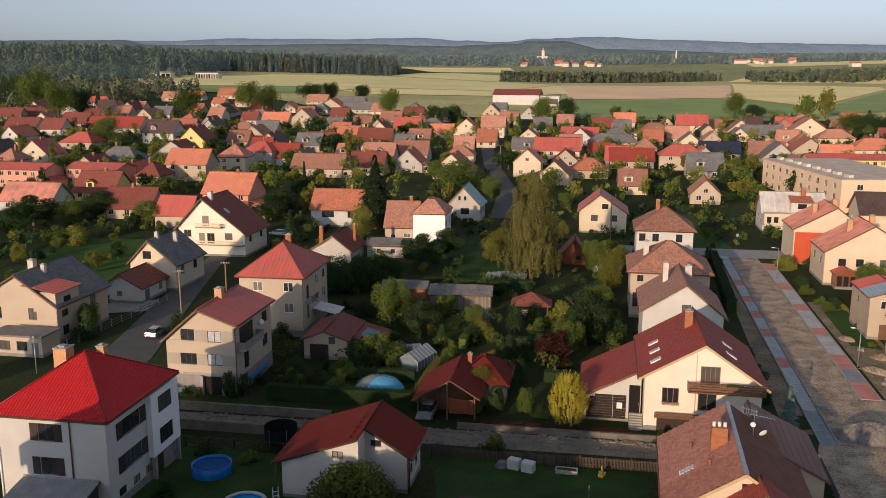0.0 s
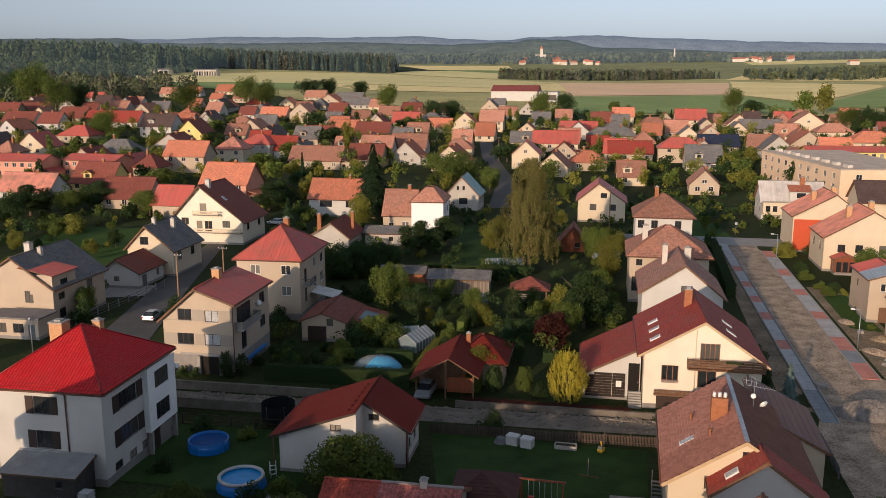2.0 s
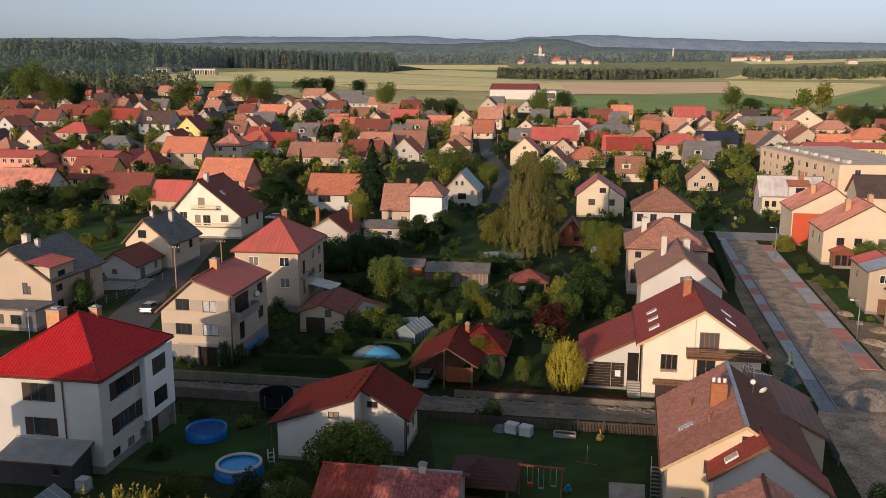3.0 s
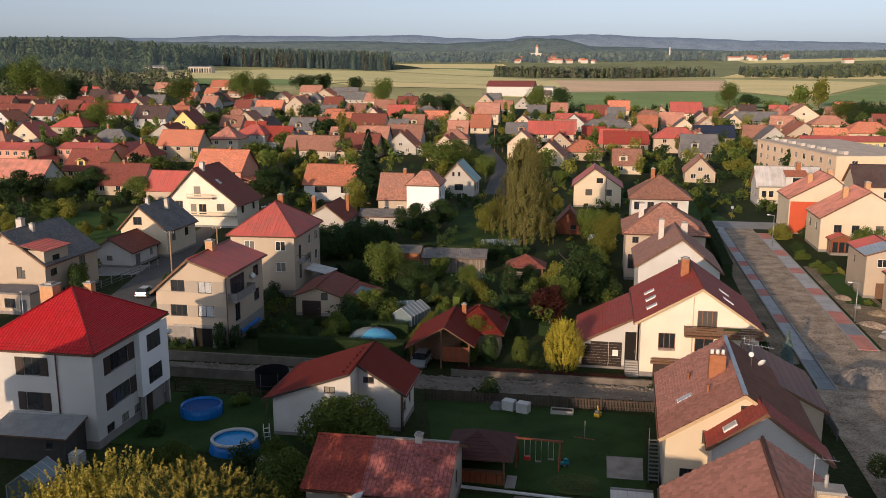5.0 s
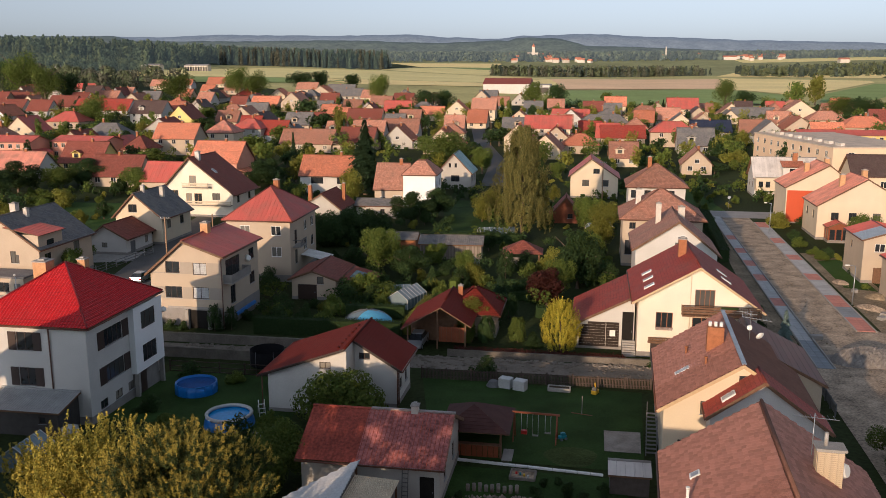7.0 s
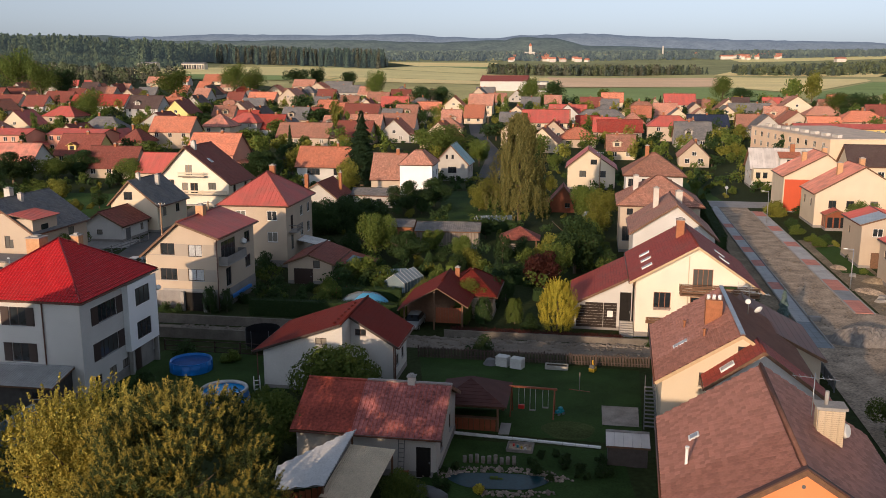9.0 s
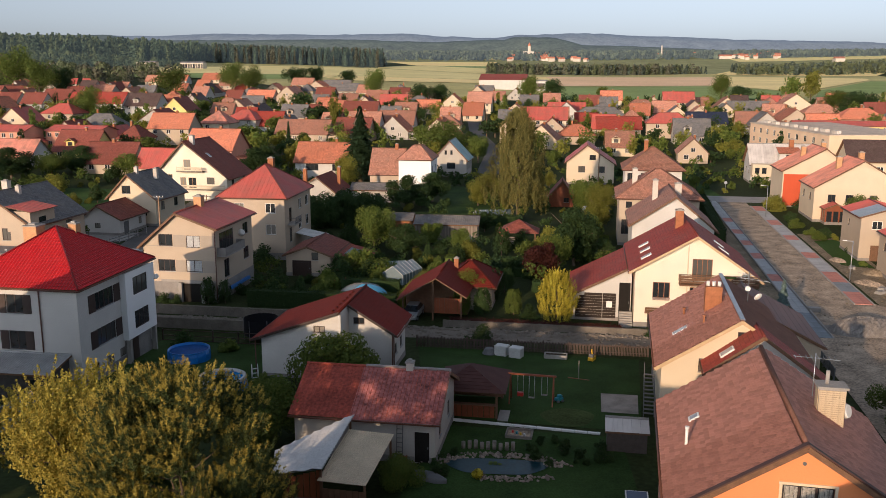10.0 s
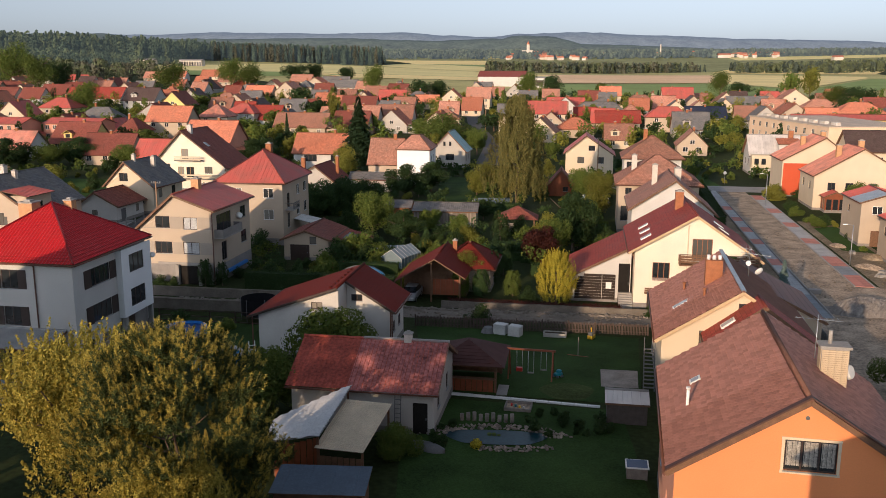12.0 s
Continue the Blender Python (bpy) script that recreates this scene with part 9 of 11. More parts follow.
slope(bm, [E4[2], E4[3], R2], th=0.08)
slope(bm, [E4[3], E4[0], R1, R2], th=0.08)
part("roof", bm, [mat("felt_shingle_brown", (0.085, 0.04, 0.035), 0.8, 0.2, 1.2, 16, 0.2, spec=0.15), M_WOOD], gaz)
for k in range(9):
    bm = bmesh.new()
    box(bm, -1.9 + k * 0.42, -1.52 + k * 0.42, 0.28, 0.34, 0.05, 1.05)
    part("front_board", bm, M_TEAKO, gaz, "orange-stained vertical board")
bm = bmesh.new()
box(bm, -2.05, 2.05, 0.1, 0.55, 1.05, 1.11)
part("bar_top", bm, M_WOOD, gaz)
for k in range(6):
    bm = bmesh.new()
    box(bm, -1.95, -1.9, 0.6 + k * 0.7, 1.22 + k * 0.7, 0.05, 1.9)
    part("side_board", bm, M_WOOD, gaz)
bm = bmesh.new()
box(bm, -2.1, 2.1, 4.85, 4.91, 0, 2.1)
part("back_wall", bm, M_WOOD, gaz)
bm = bmesh.new()
box(bm, 2.1, 2.9, -0.1, 2.0, -0.08, 0.07)
part("step_slab", bm, M_CONC, gaz)

swing = thing("swing_set", 6.15, 65.5, -13, "orange timber swing frame with hanging seats", "swing")
for nm, p, q, w in (("beam", (-0.2, 0, 2.35), (3.6, 0, 2.35), 0.14), ("leg", (0.0, -0.7, 0), (0.0, 0, 2.3), 0.1), ("leg", (0.0, 0.7, 0), (0.0, 0, 2.3), 0.1), ("leg", (3.4, -0.7, 0), (3.4, 0, 2.3), 0.1), ("leg", (3.4, 0.7, 0), (3.4, 0, 2.3), 0.1)):
    bm = bmesh.new()
    beam(bm, p, q, w)
    part(nm, bm, M_TEAKO, swing)
for x_, m_, zz in ((0.8, M_REDP, 0.55), (1.7, M_WOODG, 0.45), (2.7, M_WOODG, 0.75)):
    bm = bmesh.new()
    box(bm, x_ - 0.24, x_ + 0.24, -0.14, 0.14, zz, zz + (0.3 if m_ is M_REDP else 0.04))
    seat = part("seat", bm, m_, swing)
    for s in (-0.22, 0.22):
        bm = bmesh.new()
        tube(bm, (x_ + s, 0, zz + 0.04), (x_ + s, 0, 2.3), 0.018, n=5)
        part("rope", bm, M_PALEPL, seat)
toy = thing("toy_car", 10.0, 65.3, 30, "small teal plastic ride-on toy on the lawn", "toy")
bm = bmesh.new()
box(bm, -0.35, 0.35, -0.2, 0.2, 0.15, 0.4)
box(bm, -0.1, 0.25, -0.18, 0.18, 0.4, 0.62)
bmesh.ops.bevel(bm, geom=bm.edges[:], offset=0.05, segments=2, affect='EDGES')
part("body", bm, M_TEALP, toy)
for a in (-0.22, 0.22):
    for b in (-0.22, 0.22):
        bm = bmesh.new()
        tube(bm, (a, b - 0.04, 0.13), (a, b + 0.04, 0.13), 0.13, n=12)
        part("wheel", bm, M_STEEL, toy)
dig = thing("toy_digger", 14.6, 76.2, 60, "yellow plastic toy digger with raised arm", "toy")
bm = bmesh.new()
box(bm, -0.4, 0.4, -0.25, 0.25, 0.12, 0.45)
part("body", bm, M_YELP, dig)
bm = bmesh.new()
beam(bm, (0.2, 0, 0.4), (-0.1, 0, 1.15), 0.1)
part("arm", bm, M_YELP, dig)
bm = bmesh.new()
box(bm, -0.35, -0.05, -0.2, 0.2, 0.45, 0.72)
part("cab", bm, M_STEEL, dig)
for k, (x, y) in enumerate(((6.45, 78.2), (7.75, 77.5))):
    c = thing("storage_bin", x, y, -28, "pale grey plastic garden storage bin", "storage bin", group="storage bins by the fence")
    bm = bmesh.new()
    box(bm, -0.58, 0.58, -0.45, 0.45, 0, 0.85)
    part("body", bm, M_PALEPL, c)
    bm = bmesh.new()
    box(bm, -0.62, 0.62, -0.49, 0.49, 0.85, 1.0)
    bmesh.ops.bevel(bm, geom=bm.edges[:], offset=0.05, segments=2, affect='EDGES')
    part("lid", bm, M_PALEPL, c)
    for q in (-0.3, 0.3):
        bm = bmesh.new()
        box(bm, q - 0.03, q + 0.03, -0.47, -0.45, 0.05, 0.82)
        part("rib", bm, M_PALEPL, c)
bar = thing("wheelbarrow", 5.3, 78.5, 30, "dark wheelbarrow turned over by the fence", "wheelbarrow")
bm = bmesh.new()
bmesh.ops.create_cone(bm, cap_ends=True, segments=16, radius1=0.7, radius2=0.4, depth=0.5)
part("tray", bm, M_STEEL, bar).matrix_basis = pose(0, 0, 0.35)
bm = bmesh.new()
tube(bm, (0.75, -0.06, 0.2), (0.75, 0.06, 0.2), 0.2, n=14)
part("wheel", bm, M_STEEL, bar)
cross = thing("clothes_post", 12.5, 70.9, -10, "pale T-shaped clothes line post on the lawn", "post")
bm = bmesh.new()
beam(bm, (0, 0, 0), (0, 0, 1.7), 0.07)
part("pole", bm, M_WOODG, cross)
bm = bmesh.new()
beam(bm, (-0.9, 0.2, 0.04), (0.9, -0.2, 0.04), 0.08)
part("foot", bm, M_TEAKO, cross)
patch("terrace", [(13.7, 67.1), (16.6, 66.6), (15.7, 62.4), (12.95, 62.9)], mat("worn_slabs", (0.34, 0.3, 0.26), 0.95, 0.4, 0.9, 12, 0.4, spec=0.1), "worn grey concrete pad on the lawn", "terrace", 0.09, 3.0)

ring_lawn = [(10.2 + 2.0 * math.cos(a) * (1 + 0.1 * math.sin(3 * a)), 61.9 + 1.9 * math.sin(a)) for a in [2 * math.pi * k / 24 for k in range(24)]]
patch("worn_ring", ring_lawn, mat("worn_grass", (0.06, 0.08, 0.022), 0.95, 0.45, 0.5, 6, 0.5, spec=0.1), "paler worn patch in the mown lawn", "lawn", 0.055, 1.5)
planter = thing("planter", 11.4, 77.2, -12, "low stone planter with a few plants by the fence", "planter")
for p, q in (((-1.0, -0.4), (1.0, -0.4)), ((1.0, -0.4), (1.0, 0.4)), ((1.0, 0.4), (-1.0, 0.4)), ((-1.0, 0.4), (-1.0, -0.4))):
    bm = bmesh.new()
    beam(bm, (*p, 0.2), (*q, 0.2), 0.14, 0.42)
    part("side", bm, M_CONC, planter)
bm = bmesh.new()
box(bm, -0.95, 0.95, -0.35, 0.35, 0.0, 0.34)
part("soil", bm, M_SOIL, planter)
# kerbed path, sandpit, pond
kerb_path = thing("garden_edging", 1.3, 61.5, -14.5, "white concrete edging along the lawn", "edging")
for k in range(12):
    bm = bmesh.new()
    box(bm, k * 0.93, k * 0.93 + 0.9, -0.11, 0.11, -0.1, 0.16)
    part("kerb_block", bm, M_WHITEFR, kerb_path)
pit = thing("sandpit", 6.2, 58.6, -12, "square timber sandpit with toys", "sandpit")
for p, q in (((-0.9, -0.7), (0.9, -0.7)), ((0.9, -0.7), (0.9, 0.7)), ((0.9, 0.7), (-0.9, 0.7)), ((-0.9, 0.7), (-0.9, -0.7))):
    bm = bmesh.new()
    beam(bm, (*p, 0.12), (*q, 0.12), 0.12, 0.26)
    part("side", bm, M_WOODG, pit)
bm = bmesh.new()
box(bm, -0.85, 0.85, -0.65, 0.65, -0.05, 0.1)
part("sand", bm, M_GRAVEL, pit)
for k in range(4):
    bm = bmesh.new()
    tube(bm, (-0.5 + 0.3 * k, 0.2 - 0.15 * k, 0.1), (-0.5 + 0.3 * k, 0.2 - 0.15 * k, 0.28), 0.09, 0.07, 10)
    part("toy_bucket", bm, (M_REDP, M_TEALP, M_YELP, M_PALEPL)[k], pit)
pond = thing("pond", 4.2, 53.4, -5, "small dark garden pond ringed with stones", "pond")
bm = bmesh.new()
out = [(3.3 * math.cos(a) * (1 + 0.12 * math.sin(3 * a)), 1.35 * math.sin(a) * (1 + 0.15 * math.cos(2 * a)), 0) for a in [2 * math.pi * k / 36 for k in range(36)]]
bm.faces.new([bm.verts.new(p) for p in out])
part("water", bm, M_PONDW, pond).matrix_basis = pose(0, 0, 0.09)
rs = random.Random(3)
stones = []
for k in range(4):
    bm = bmesh.new()
    bmesh.ops.create_icosphere(bm, subdivisions=1, radius=1.0)
    for v in bm.verts:
        v.co *= rs.uniform(0.75, 1.15)
    stones.append(mesh_of("stone", bm, M_STONE))
for k in range(300):
    a = rs.uniform(0.15, 3.0) if rs.random() < 0.72 else rs.uniform(4.4, 5.6)
    e = rs.uniform(1.0, 1.55)
    o = new("stone", stones[rs.randrange(4)])
    o.parent = pond
    s = rs.uniform(0.07, 0.17)
    o.matrix_basis = pose(3.35 * math.cos(a) * e, 1.4 * math.sin(a) * e, 0.06, rs.uniform(0, 90), 0, rs.uniform(0, 360)) @ Matrix.Diagonal((s, s * 1.2, s * 0.7, 1))
for k in range(5):
    bm = bmesh.new()
    bmesh.ops.create_circle(bm, cap_ends=True, segments=9, radius=0.16)
    part("lily_pad", bm, M_LEAF, pond).matrix_basis = pose(-0.4 + 0.3 * (k % 3), 0.3 + 0.22 * (k // 3), 0.105 + 0.003 * k)
pal2 = thing("log_edging", 2.1, 56.4, -8, "row of upright grey logs behind the pond", "edging")
for k in range(9):
    bm = bmesh.new()
    tube(bm, (k * 0.43, 0.03 * (k % 2), -0.1), (k * 0.43, 0.03 * (k % 2), 0.5 + 0.08 * ((k * 7) % 3)), 0.14, n=9)
    part("log", bm, M_WOODG, pal2)
gb = tree_pair(81, 0.8, 0.55, 1600, 0.1, M_GOLD, "bush")
tree(gb, 3.0, 51.9, "small bright yellow shrub at the pond edge", "bush", 1.05, 0, "bush")
gr = tree_pair(82, 0.8, 0.5, 1200, 0.12, M_LEAF2, "bush")
rs = random.Random(8)
for k in range(16):
    tree(gr, 7.2 + rs.uniform(-0.8, 4.6), 54.6 + rs.uniform(-1.2, 3.0), "low flowering border plant", "plant", rs.uniform(0.6, 1.2), k * 40, "border_plant", group="border plants")
for k in range(7):
    tree(gr, 0.3 + rs.uniform(-0.6, 1.2), 53.4 + rs.uniform(-1.5, 2.5), "low green waterside plant", "plant", rs.uniform(0.6, 1.1), k * 50, "border_plant", group="border plants")
boat = thing("rowing_boat", -0.2, 51.8, -35, "small dark upturned boat beside the pond", "boat")
bm = bmesh.new()
n = 12
rows_ = []
for i in range(n + 1):
    t = i / n * 2 - 1
    w = 0.55 * (1 - abs(t) ** 2.6)
    rows_.append([bm.verts.new((t * 1.3, w * math.cos(a), 0.04 + (0.42 - 0.1 * abs(t)) * math.sin(a))) for a in [math.pi * q / 6 for q in range(7)]])
for i in range(n):
    for q in range(6):
        bm.faces.new((rows_[i][q], rows_[i][q + 1], rows_[i + 1][q + 1], rows_[i + 1][q])).smooth = True
part("hull", bm, M_STEEL, boat)

# shed with grey roof by the orange house, and the small box pool
box_shed = house(13.3, 55.6, -10, (-1.35, 1.35, 0, 1.6), ("cross", 1.5, 1.75, 1.4, 1.7), mat("dark_grey_board", (0.08, 0.065, 0.055), 0.85, 0.3, 3, 20, 0.3), "low dark timber shed with a pale sheet roof", M_RPALE, over=0.15, mode="seam", category="shed", plinth=0, gutters=False)
tub = thing("water_basin", 12.2, 47.9, -10, "white-rimmed basin with dark blue cover on a timber stand", "basin")
bm = bmesh.new()
box(bm, -0.6, 0.6, -0.5, 0.5, 0, 0.75)
part("stand", bm, M_WOODG, tub)
bm = bmesh.new()
box(bm, -0.68, 0.68, -0.6, 0.6, 0.75, 0.82)
part("rim", bm, M_WHITEFR, tub)
bm = bmesh.new()
box(bm, -0.6, 0.6, -0.52, 0.52, 0.82, 0.84)
part("cover", bm, mat("dark_blue_cover", (0.02, 0.05, 0.12), 0.4, 0.15, 2, 10, 0.1), tub)
stair = thing("metal_stairs", 16.75, 63.7, -12, "black steel outdoor stairs against the house wall", "stairs")
for s in (-0.4, 0.4):
    bm = bmesh.new()
    beam(bm, (s, -1.6, 0.0), (s, 0.8, 2.6), 0.06, 0.16)
    part("stringer", bm, M_STEEL, stair)
    bm = bmesh.new()
    beam(bm, (s, -1.6, 1.0), (s, 0.8, 3.5), 0.05)
    part("handrail", bm, M_STEEL, stair)
for k in range(11):
    bm = bmesh.new()
    box(bm, -0.4, 0.4, -1.55 + k * 0.22, -1.3 + k * 0.22, 0.2 + k * 0.235, 0.24 + k * 0.235)
    part("step", bm, M_STEEL, stair)

# lean-to roofs before the long outbuilding
lean = thing("lean_to", -6.5, 50.0, 0, "timber lean-to under a corrugated metal roof", "shed", 0.0)
P = [(-9.6, 47.8, 3.2), (-6.5, 47.1, 4.1), (-5.2, 54.3, 4.3), (-9.9, 51.0, 3.2)]
off = Vector((6.5, -50.0, 0))
bm = bmesh.new()
slope(bm, [Vector(p) + off for p in (P[0], P[3], P[2], P[1])], th=0.03, mode="ribs", course=0.36)
part("metal_roof", bm, [mat("galvanised_sheet", (0.72, 0.71, 0.69), 0.42, 0.15, 0.7, 8, 0.05, metal=0.6), M_ZINC], lean, "pale corrugated metal roof sheet")
for p in P:
    bm = bmesh.new()
    q = Vector(p) + off
    inw = Vector((-0.9, 0.6, 0)) - q
    inw.z = 0
    q = q + inw.normalized() * 0.5
    box(bm, q.x - 0.07, q.x + 0.07, q.y - 0.07, q.y + 0.07, 0.6, p[2] - 0.25)
    part("post", bm, M_WOOD, lean)
for k in range(7):
    bm = bmesh.new()
    x_ = -2.7 + k * 0.38
    box(bm, x_, x_ + 0.34, -2.2, -2.16, 0.7, 2.9 + 0.09 * k)
    part("front_board", bm, M_TEAKO, lean, "orange-brown front board")
for k in range(9):
    bm = bmesh.new()
    box(bm, -2.75, -2.7, -2.1 + k * 0.55, -1.6 + k * 0.55, 0.7, 3.0)
    part("side_board", bm, M_WOOD, lean)
lean2 = thing("lean_to", -4.6, 49.8, 0, "timber lean-to under a beige fibre sheet roof", "shed", 0.0)
off = Vector((4.6, -49.8, 0))
Q = [(-6.8, 47.2, 3.1), (-3.9, 46.5, 3.1), (-2.5, 52.3, 3.75), (-5.5, 53.1, 3.75)]
bm = bmesh.new()
slope(bm, [Vector(p) + off for p in Q], th=0.03, mode="corr", course=0.13)
part("fibre_roof", bm, [M_SHEET2, M_WOOD], lean2, "weathered beige ribbed roof sheet")
for p in Q:
    bm = bmesh.new()
    q = Vector(p) + off
    q = q + (Vector((0, 0, 0)) - Vector((q.x, q.y, 0))).normalized() * 0.35
    box(bm, q.x - 0.07, q.x + 0.07, q.y - 0.07, q.y + 0.07, 0.6, p[2] - 0.2)
    part("post", bm, M_WOOD, lean2)
for k in range(7):
    bm = bmesh.new()
    box(bm, -1.9 + k * 0.36, -1.58 + k * 0.36, -2.6 - 0.08 * k, -2.55 - 0.08 * k, 0.7, 2.6)
    part("front_board", bm, M_WOOD, lean2)
low = thing("low_shed", -6.0, 44.4, -4, "low shed with a dark blue-grey felt roof", "shed")
bm = bmesh.new()
slope(bm, [(-2.6, -1.5, 1.5), (2.6, -1.5, 1.5), (2.6, 1.5, 1.75), (-2.6, 1.5, 1.75)], th=0.06, mode="seam", course=1.3)
part("roof", bm, [mat("felt_blue_grey", (0.09, 0.12, 0.16), 0.7, 0.2, 1, 8, 0.1), M_WOOD], low)
bm = bmesh.new()
box(bm, -2.4, 2.4, -1.3, 1.3, -0.1, 1.42)
part("wall", bm, M_WOOD, low)
shelf = thing("timber_rack", -2.2, 53.7, -10, "small wooden crate rack by the shed door", "rack")
for k in range(3):
    bm = bmesh.new()
    box(bm, -0.2, 0.5, -0.3, 0.0, 0.15 + k * 0.28, 0.19 + k * 0.28)
    part("slat", bm, M_TEAKO, shelf)
for s in (-0.18, 0.48):
    bm = bmesh.new()
    box(bm, s - 0.03, s + 0.03, -0.28, -0.02, 0, 0.8)
    part("side", bm, M_TEAKO, shelf)


# ---- carport, garage and sheds beyond the lane ----
carport = house(0.4, 91.2, -10, (-4.0, 3.0, 2.6, 8.0), ("gable", 0.0, 4.7, 2.3, 2.9), M_WOOD, "timber carport house with a dark red roof", M_RMAROON, over=0.4, category="carport", plinth=0, gutters=False, doors=(("f", 1.4, 1.0, 2.0, M_TEAKO),))
port = thing("carport_front", 0.4, 91.2, -10, "open timber carport under a dark red gable roof", "carport")
for x_, h_ in ((-3.7, 2.45), (-0.4, 4.4), (2.7, 2.95)):
    bm = bmesh.new()
    box(bm, x_ - 0.08, x_ + 0.08, -0.6, -0.44, 0, h_)
    part("post", bm, M_WOOD, port)
bm = bmesh.new()
slope(bm, [(-4.4, 2.2, 2.23), (-4.4, -1.0, 2.23), (0, -1.0, 4.87), (0, 2.2, 4.87)], th=0.12)
slope(bm, [(3.4, -1.0, 2.83), (3.4, 2.2, 2.83), (0, 2.2, 4.87), (0, -1.0, 4.87)], th=0.12)
part("roof", bm, [M_RMAROON, M_WOOD], port)
for k in range(10):
    bm = bmesh.new()
    box(bm, -0.2 + k * 0.28, 0.05 + k * 0.28, -0.55, -0.5, 0.9, 2.6)
    part("front_board", bm, M_TEAKO, port, "brown vertical boarding")
cabin = house(3.6, 95.5, -10, (-2.6, 3.0, 0, 7.0), ("hip", 2.7, 4.8, 2.6, 3.0), M_BEIGE, "small garden house with a dark red hipped roof", M_RMAROON, over=0.5, chimneys=((-1.4, 2.6, 3.8, 5.4, 0.5),), windows=win("r", (3.0,), 1.0, 1.0, 1.0), category="garden house")
garage = house(-16.5, 111.8, -8, (-3.0, 3.0, 0, 9.0), ("gable", -0.1, 3.9, 2.8, 2.8), M_BEIGE, "beige garage with a brown gable roof", M_RBROWN, over=0.4, category="garage", doors=(("f", -0.9, 2.6, 2.1, M_DARKFR),), windows=win("f", (0.9,), 2.2, 0.9, 1.0, 0))
lean3 = thing("lean_to", -13.4, 112.6, -8, "brown lean-to with patched clear roof sheets", "shed")
bm = bmesh.new()
slope(bm, [(4.4, 0.4, 1.7), (4.4, 8.0, 1.7), (0.35, 8.0, 2.75), (0.35, 0.4, 2.75)], th=0.05, mode="corr", course=0.3)
part("roof", bm, [M_RBROWN, M_WOOD], lean3)
bm = bmesh.new()
slope(bm, [(3.2, 1.6, 2.06), (3.2, 6.0, 2.06), (1.2, 6.0, 2.58), (1.2, 1.6, 2.58)], th=0.02, mode="corr", course=0.3)
part("clear_sheet", bm, [M_CLEAR, M_CLEAR], lean3, "clear ribbed roof sheet")
bm = bmesh.new()
box(bm, 0.2, 4.1, 0.6, 7.8, 0, 1.55)
part("wall", bm, M_WOOD, lean3)
shed1 = house(2.0, 137.0, -6, (-5.0, 5.0, 0, 5.0), ("cross", 3.0, 3.3, 2.4, 2.6), M_WOODG, "long weathered board shed with a grey corrugated roof", M_RGREY, over=0.3, mode="corr", course=0.35, category="shed", plinth=0, gutters=False)
bb = bmesh.new()
box(bb, -0.11, 0.11, -0.03, 0.0, 0.05, 2.35)
bmesh_board = mesh_of("board", bb, mat("weathered_board", (0.24, 0.2, 0.16), 0.9, 0.3, 3, 25, 0.4, rnd=0.35))
for k in range(40):
    o = new("board", bmesh_board)
    o.parent = shed1
    o.matrix_basis = pose(-4.87 + k * 0.25, -0.005, 0)
shed2 = house(-7.2, 141.5, -6, (-4.0, 3.6, 0, 5.0), ("cross", 2.5, 3.1, 2.3, 2.3), M_BRICK, "low brick shed with a slate roof", M_RGREY, over=0.2, category="shed", plinth=0, gutters=False)
gaz2 = thing("gazebo", 13.0, 131.2, -8, "timber garden pavilion with a dark brown pitched roof", "gazebo")
bm = bmesh.new()
for f in (((-3.2, -0.4), (3.2, -0.4)), ((3.2, -0.4), (3.2, 4.4)), ((3.2, 4.4), (-3.2, 4.4)), ((-3.2, 4.4), (-3.2, -0.4))):
    slope(bm, [(*f[0], 2.2), (*f[1], 2.2), (0, 2.0, 4.0)], th=0.08)
part("roof", bm, [M_RBROWN, M_WOOD], gaz2)
for a in (-2.6, 2.6):
    for b in (0.1, 3.9):
        bm = bmesh.new()
        box(bm, a - 0.1, a + 0.1, b - 0.1, b + 0.1, 0, 2.15)
        part("post", bm, M_WOOD, gaz2)
for k in range(5):
    bm = bmesh.new()
    box(bm, -2.5, -0.4, 0.12, 0.2, 0.1 + k * 0.3, 0.32 + k * 0.3)
    part("front_board", bm, M_WOODG, gaz2)
cab2 = house(25.6, 171.0, -8, (-2.6, 2.4, 0, 5.0), ("gable", 0, 5.2, 2.3, 2.3), M_TEAKO, "small red-brown timber cabin with a dark roof", M_RBROWN, over=0.7, category="cabin", plinth=0, windows=win("f", (0.8,), 1.0, 1.0, 0.9))

# pale dome cover and its frame
M_DOMEB = mat("light_blue_fabric", (0.12, 0.4, 0.62), 0.6, 0.15, 2, 8, 0.2, spec=0.2)
dome = thing("pool_dome", -8.4, 99.8, -8, "domed pool cover, half blue fabric and half clear", "pool cover")
for s, m, lab in ((0, M_DOMEB, "light blue fabric half"), (1, M_CLEAR, "clear half with dark ribs")):
    bm = bmesh.new()
    rows_ = []
    for i in range(9):
        th = math.pi * 0.5 * i / 8
        rows_.append([bm.verts.new((2.7 * math.cos(th) * math.cos(a), 2.7 * math.cos(th) * math.sin(a), 1.65 * math.sin(th))) for a in [math.pi * (q / 10 - 0.62) + s * math.pi for q in range(11)]])
    for i in range(8):
        for q in range(10):
            f = bm.faces.new((rows_[i][q], rows_[i][q + 1], rows_[i + 1][q + 1], rows_[i + 1][q]))
            f.smooth = True
    part("cover", bm, m, dome, lab)
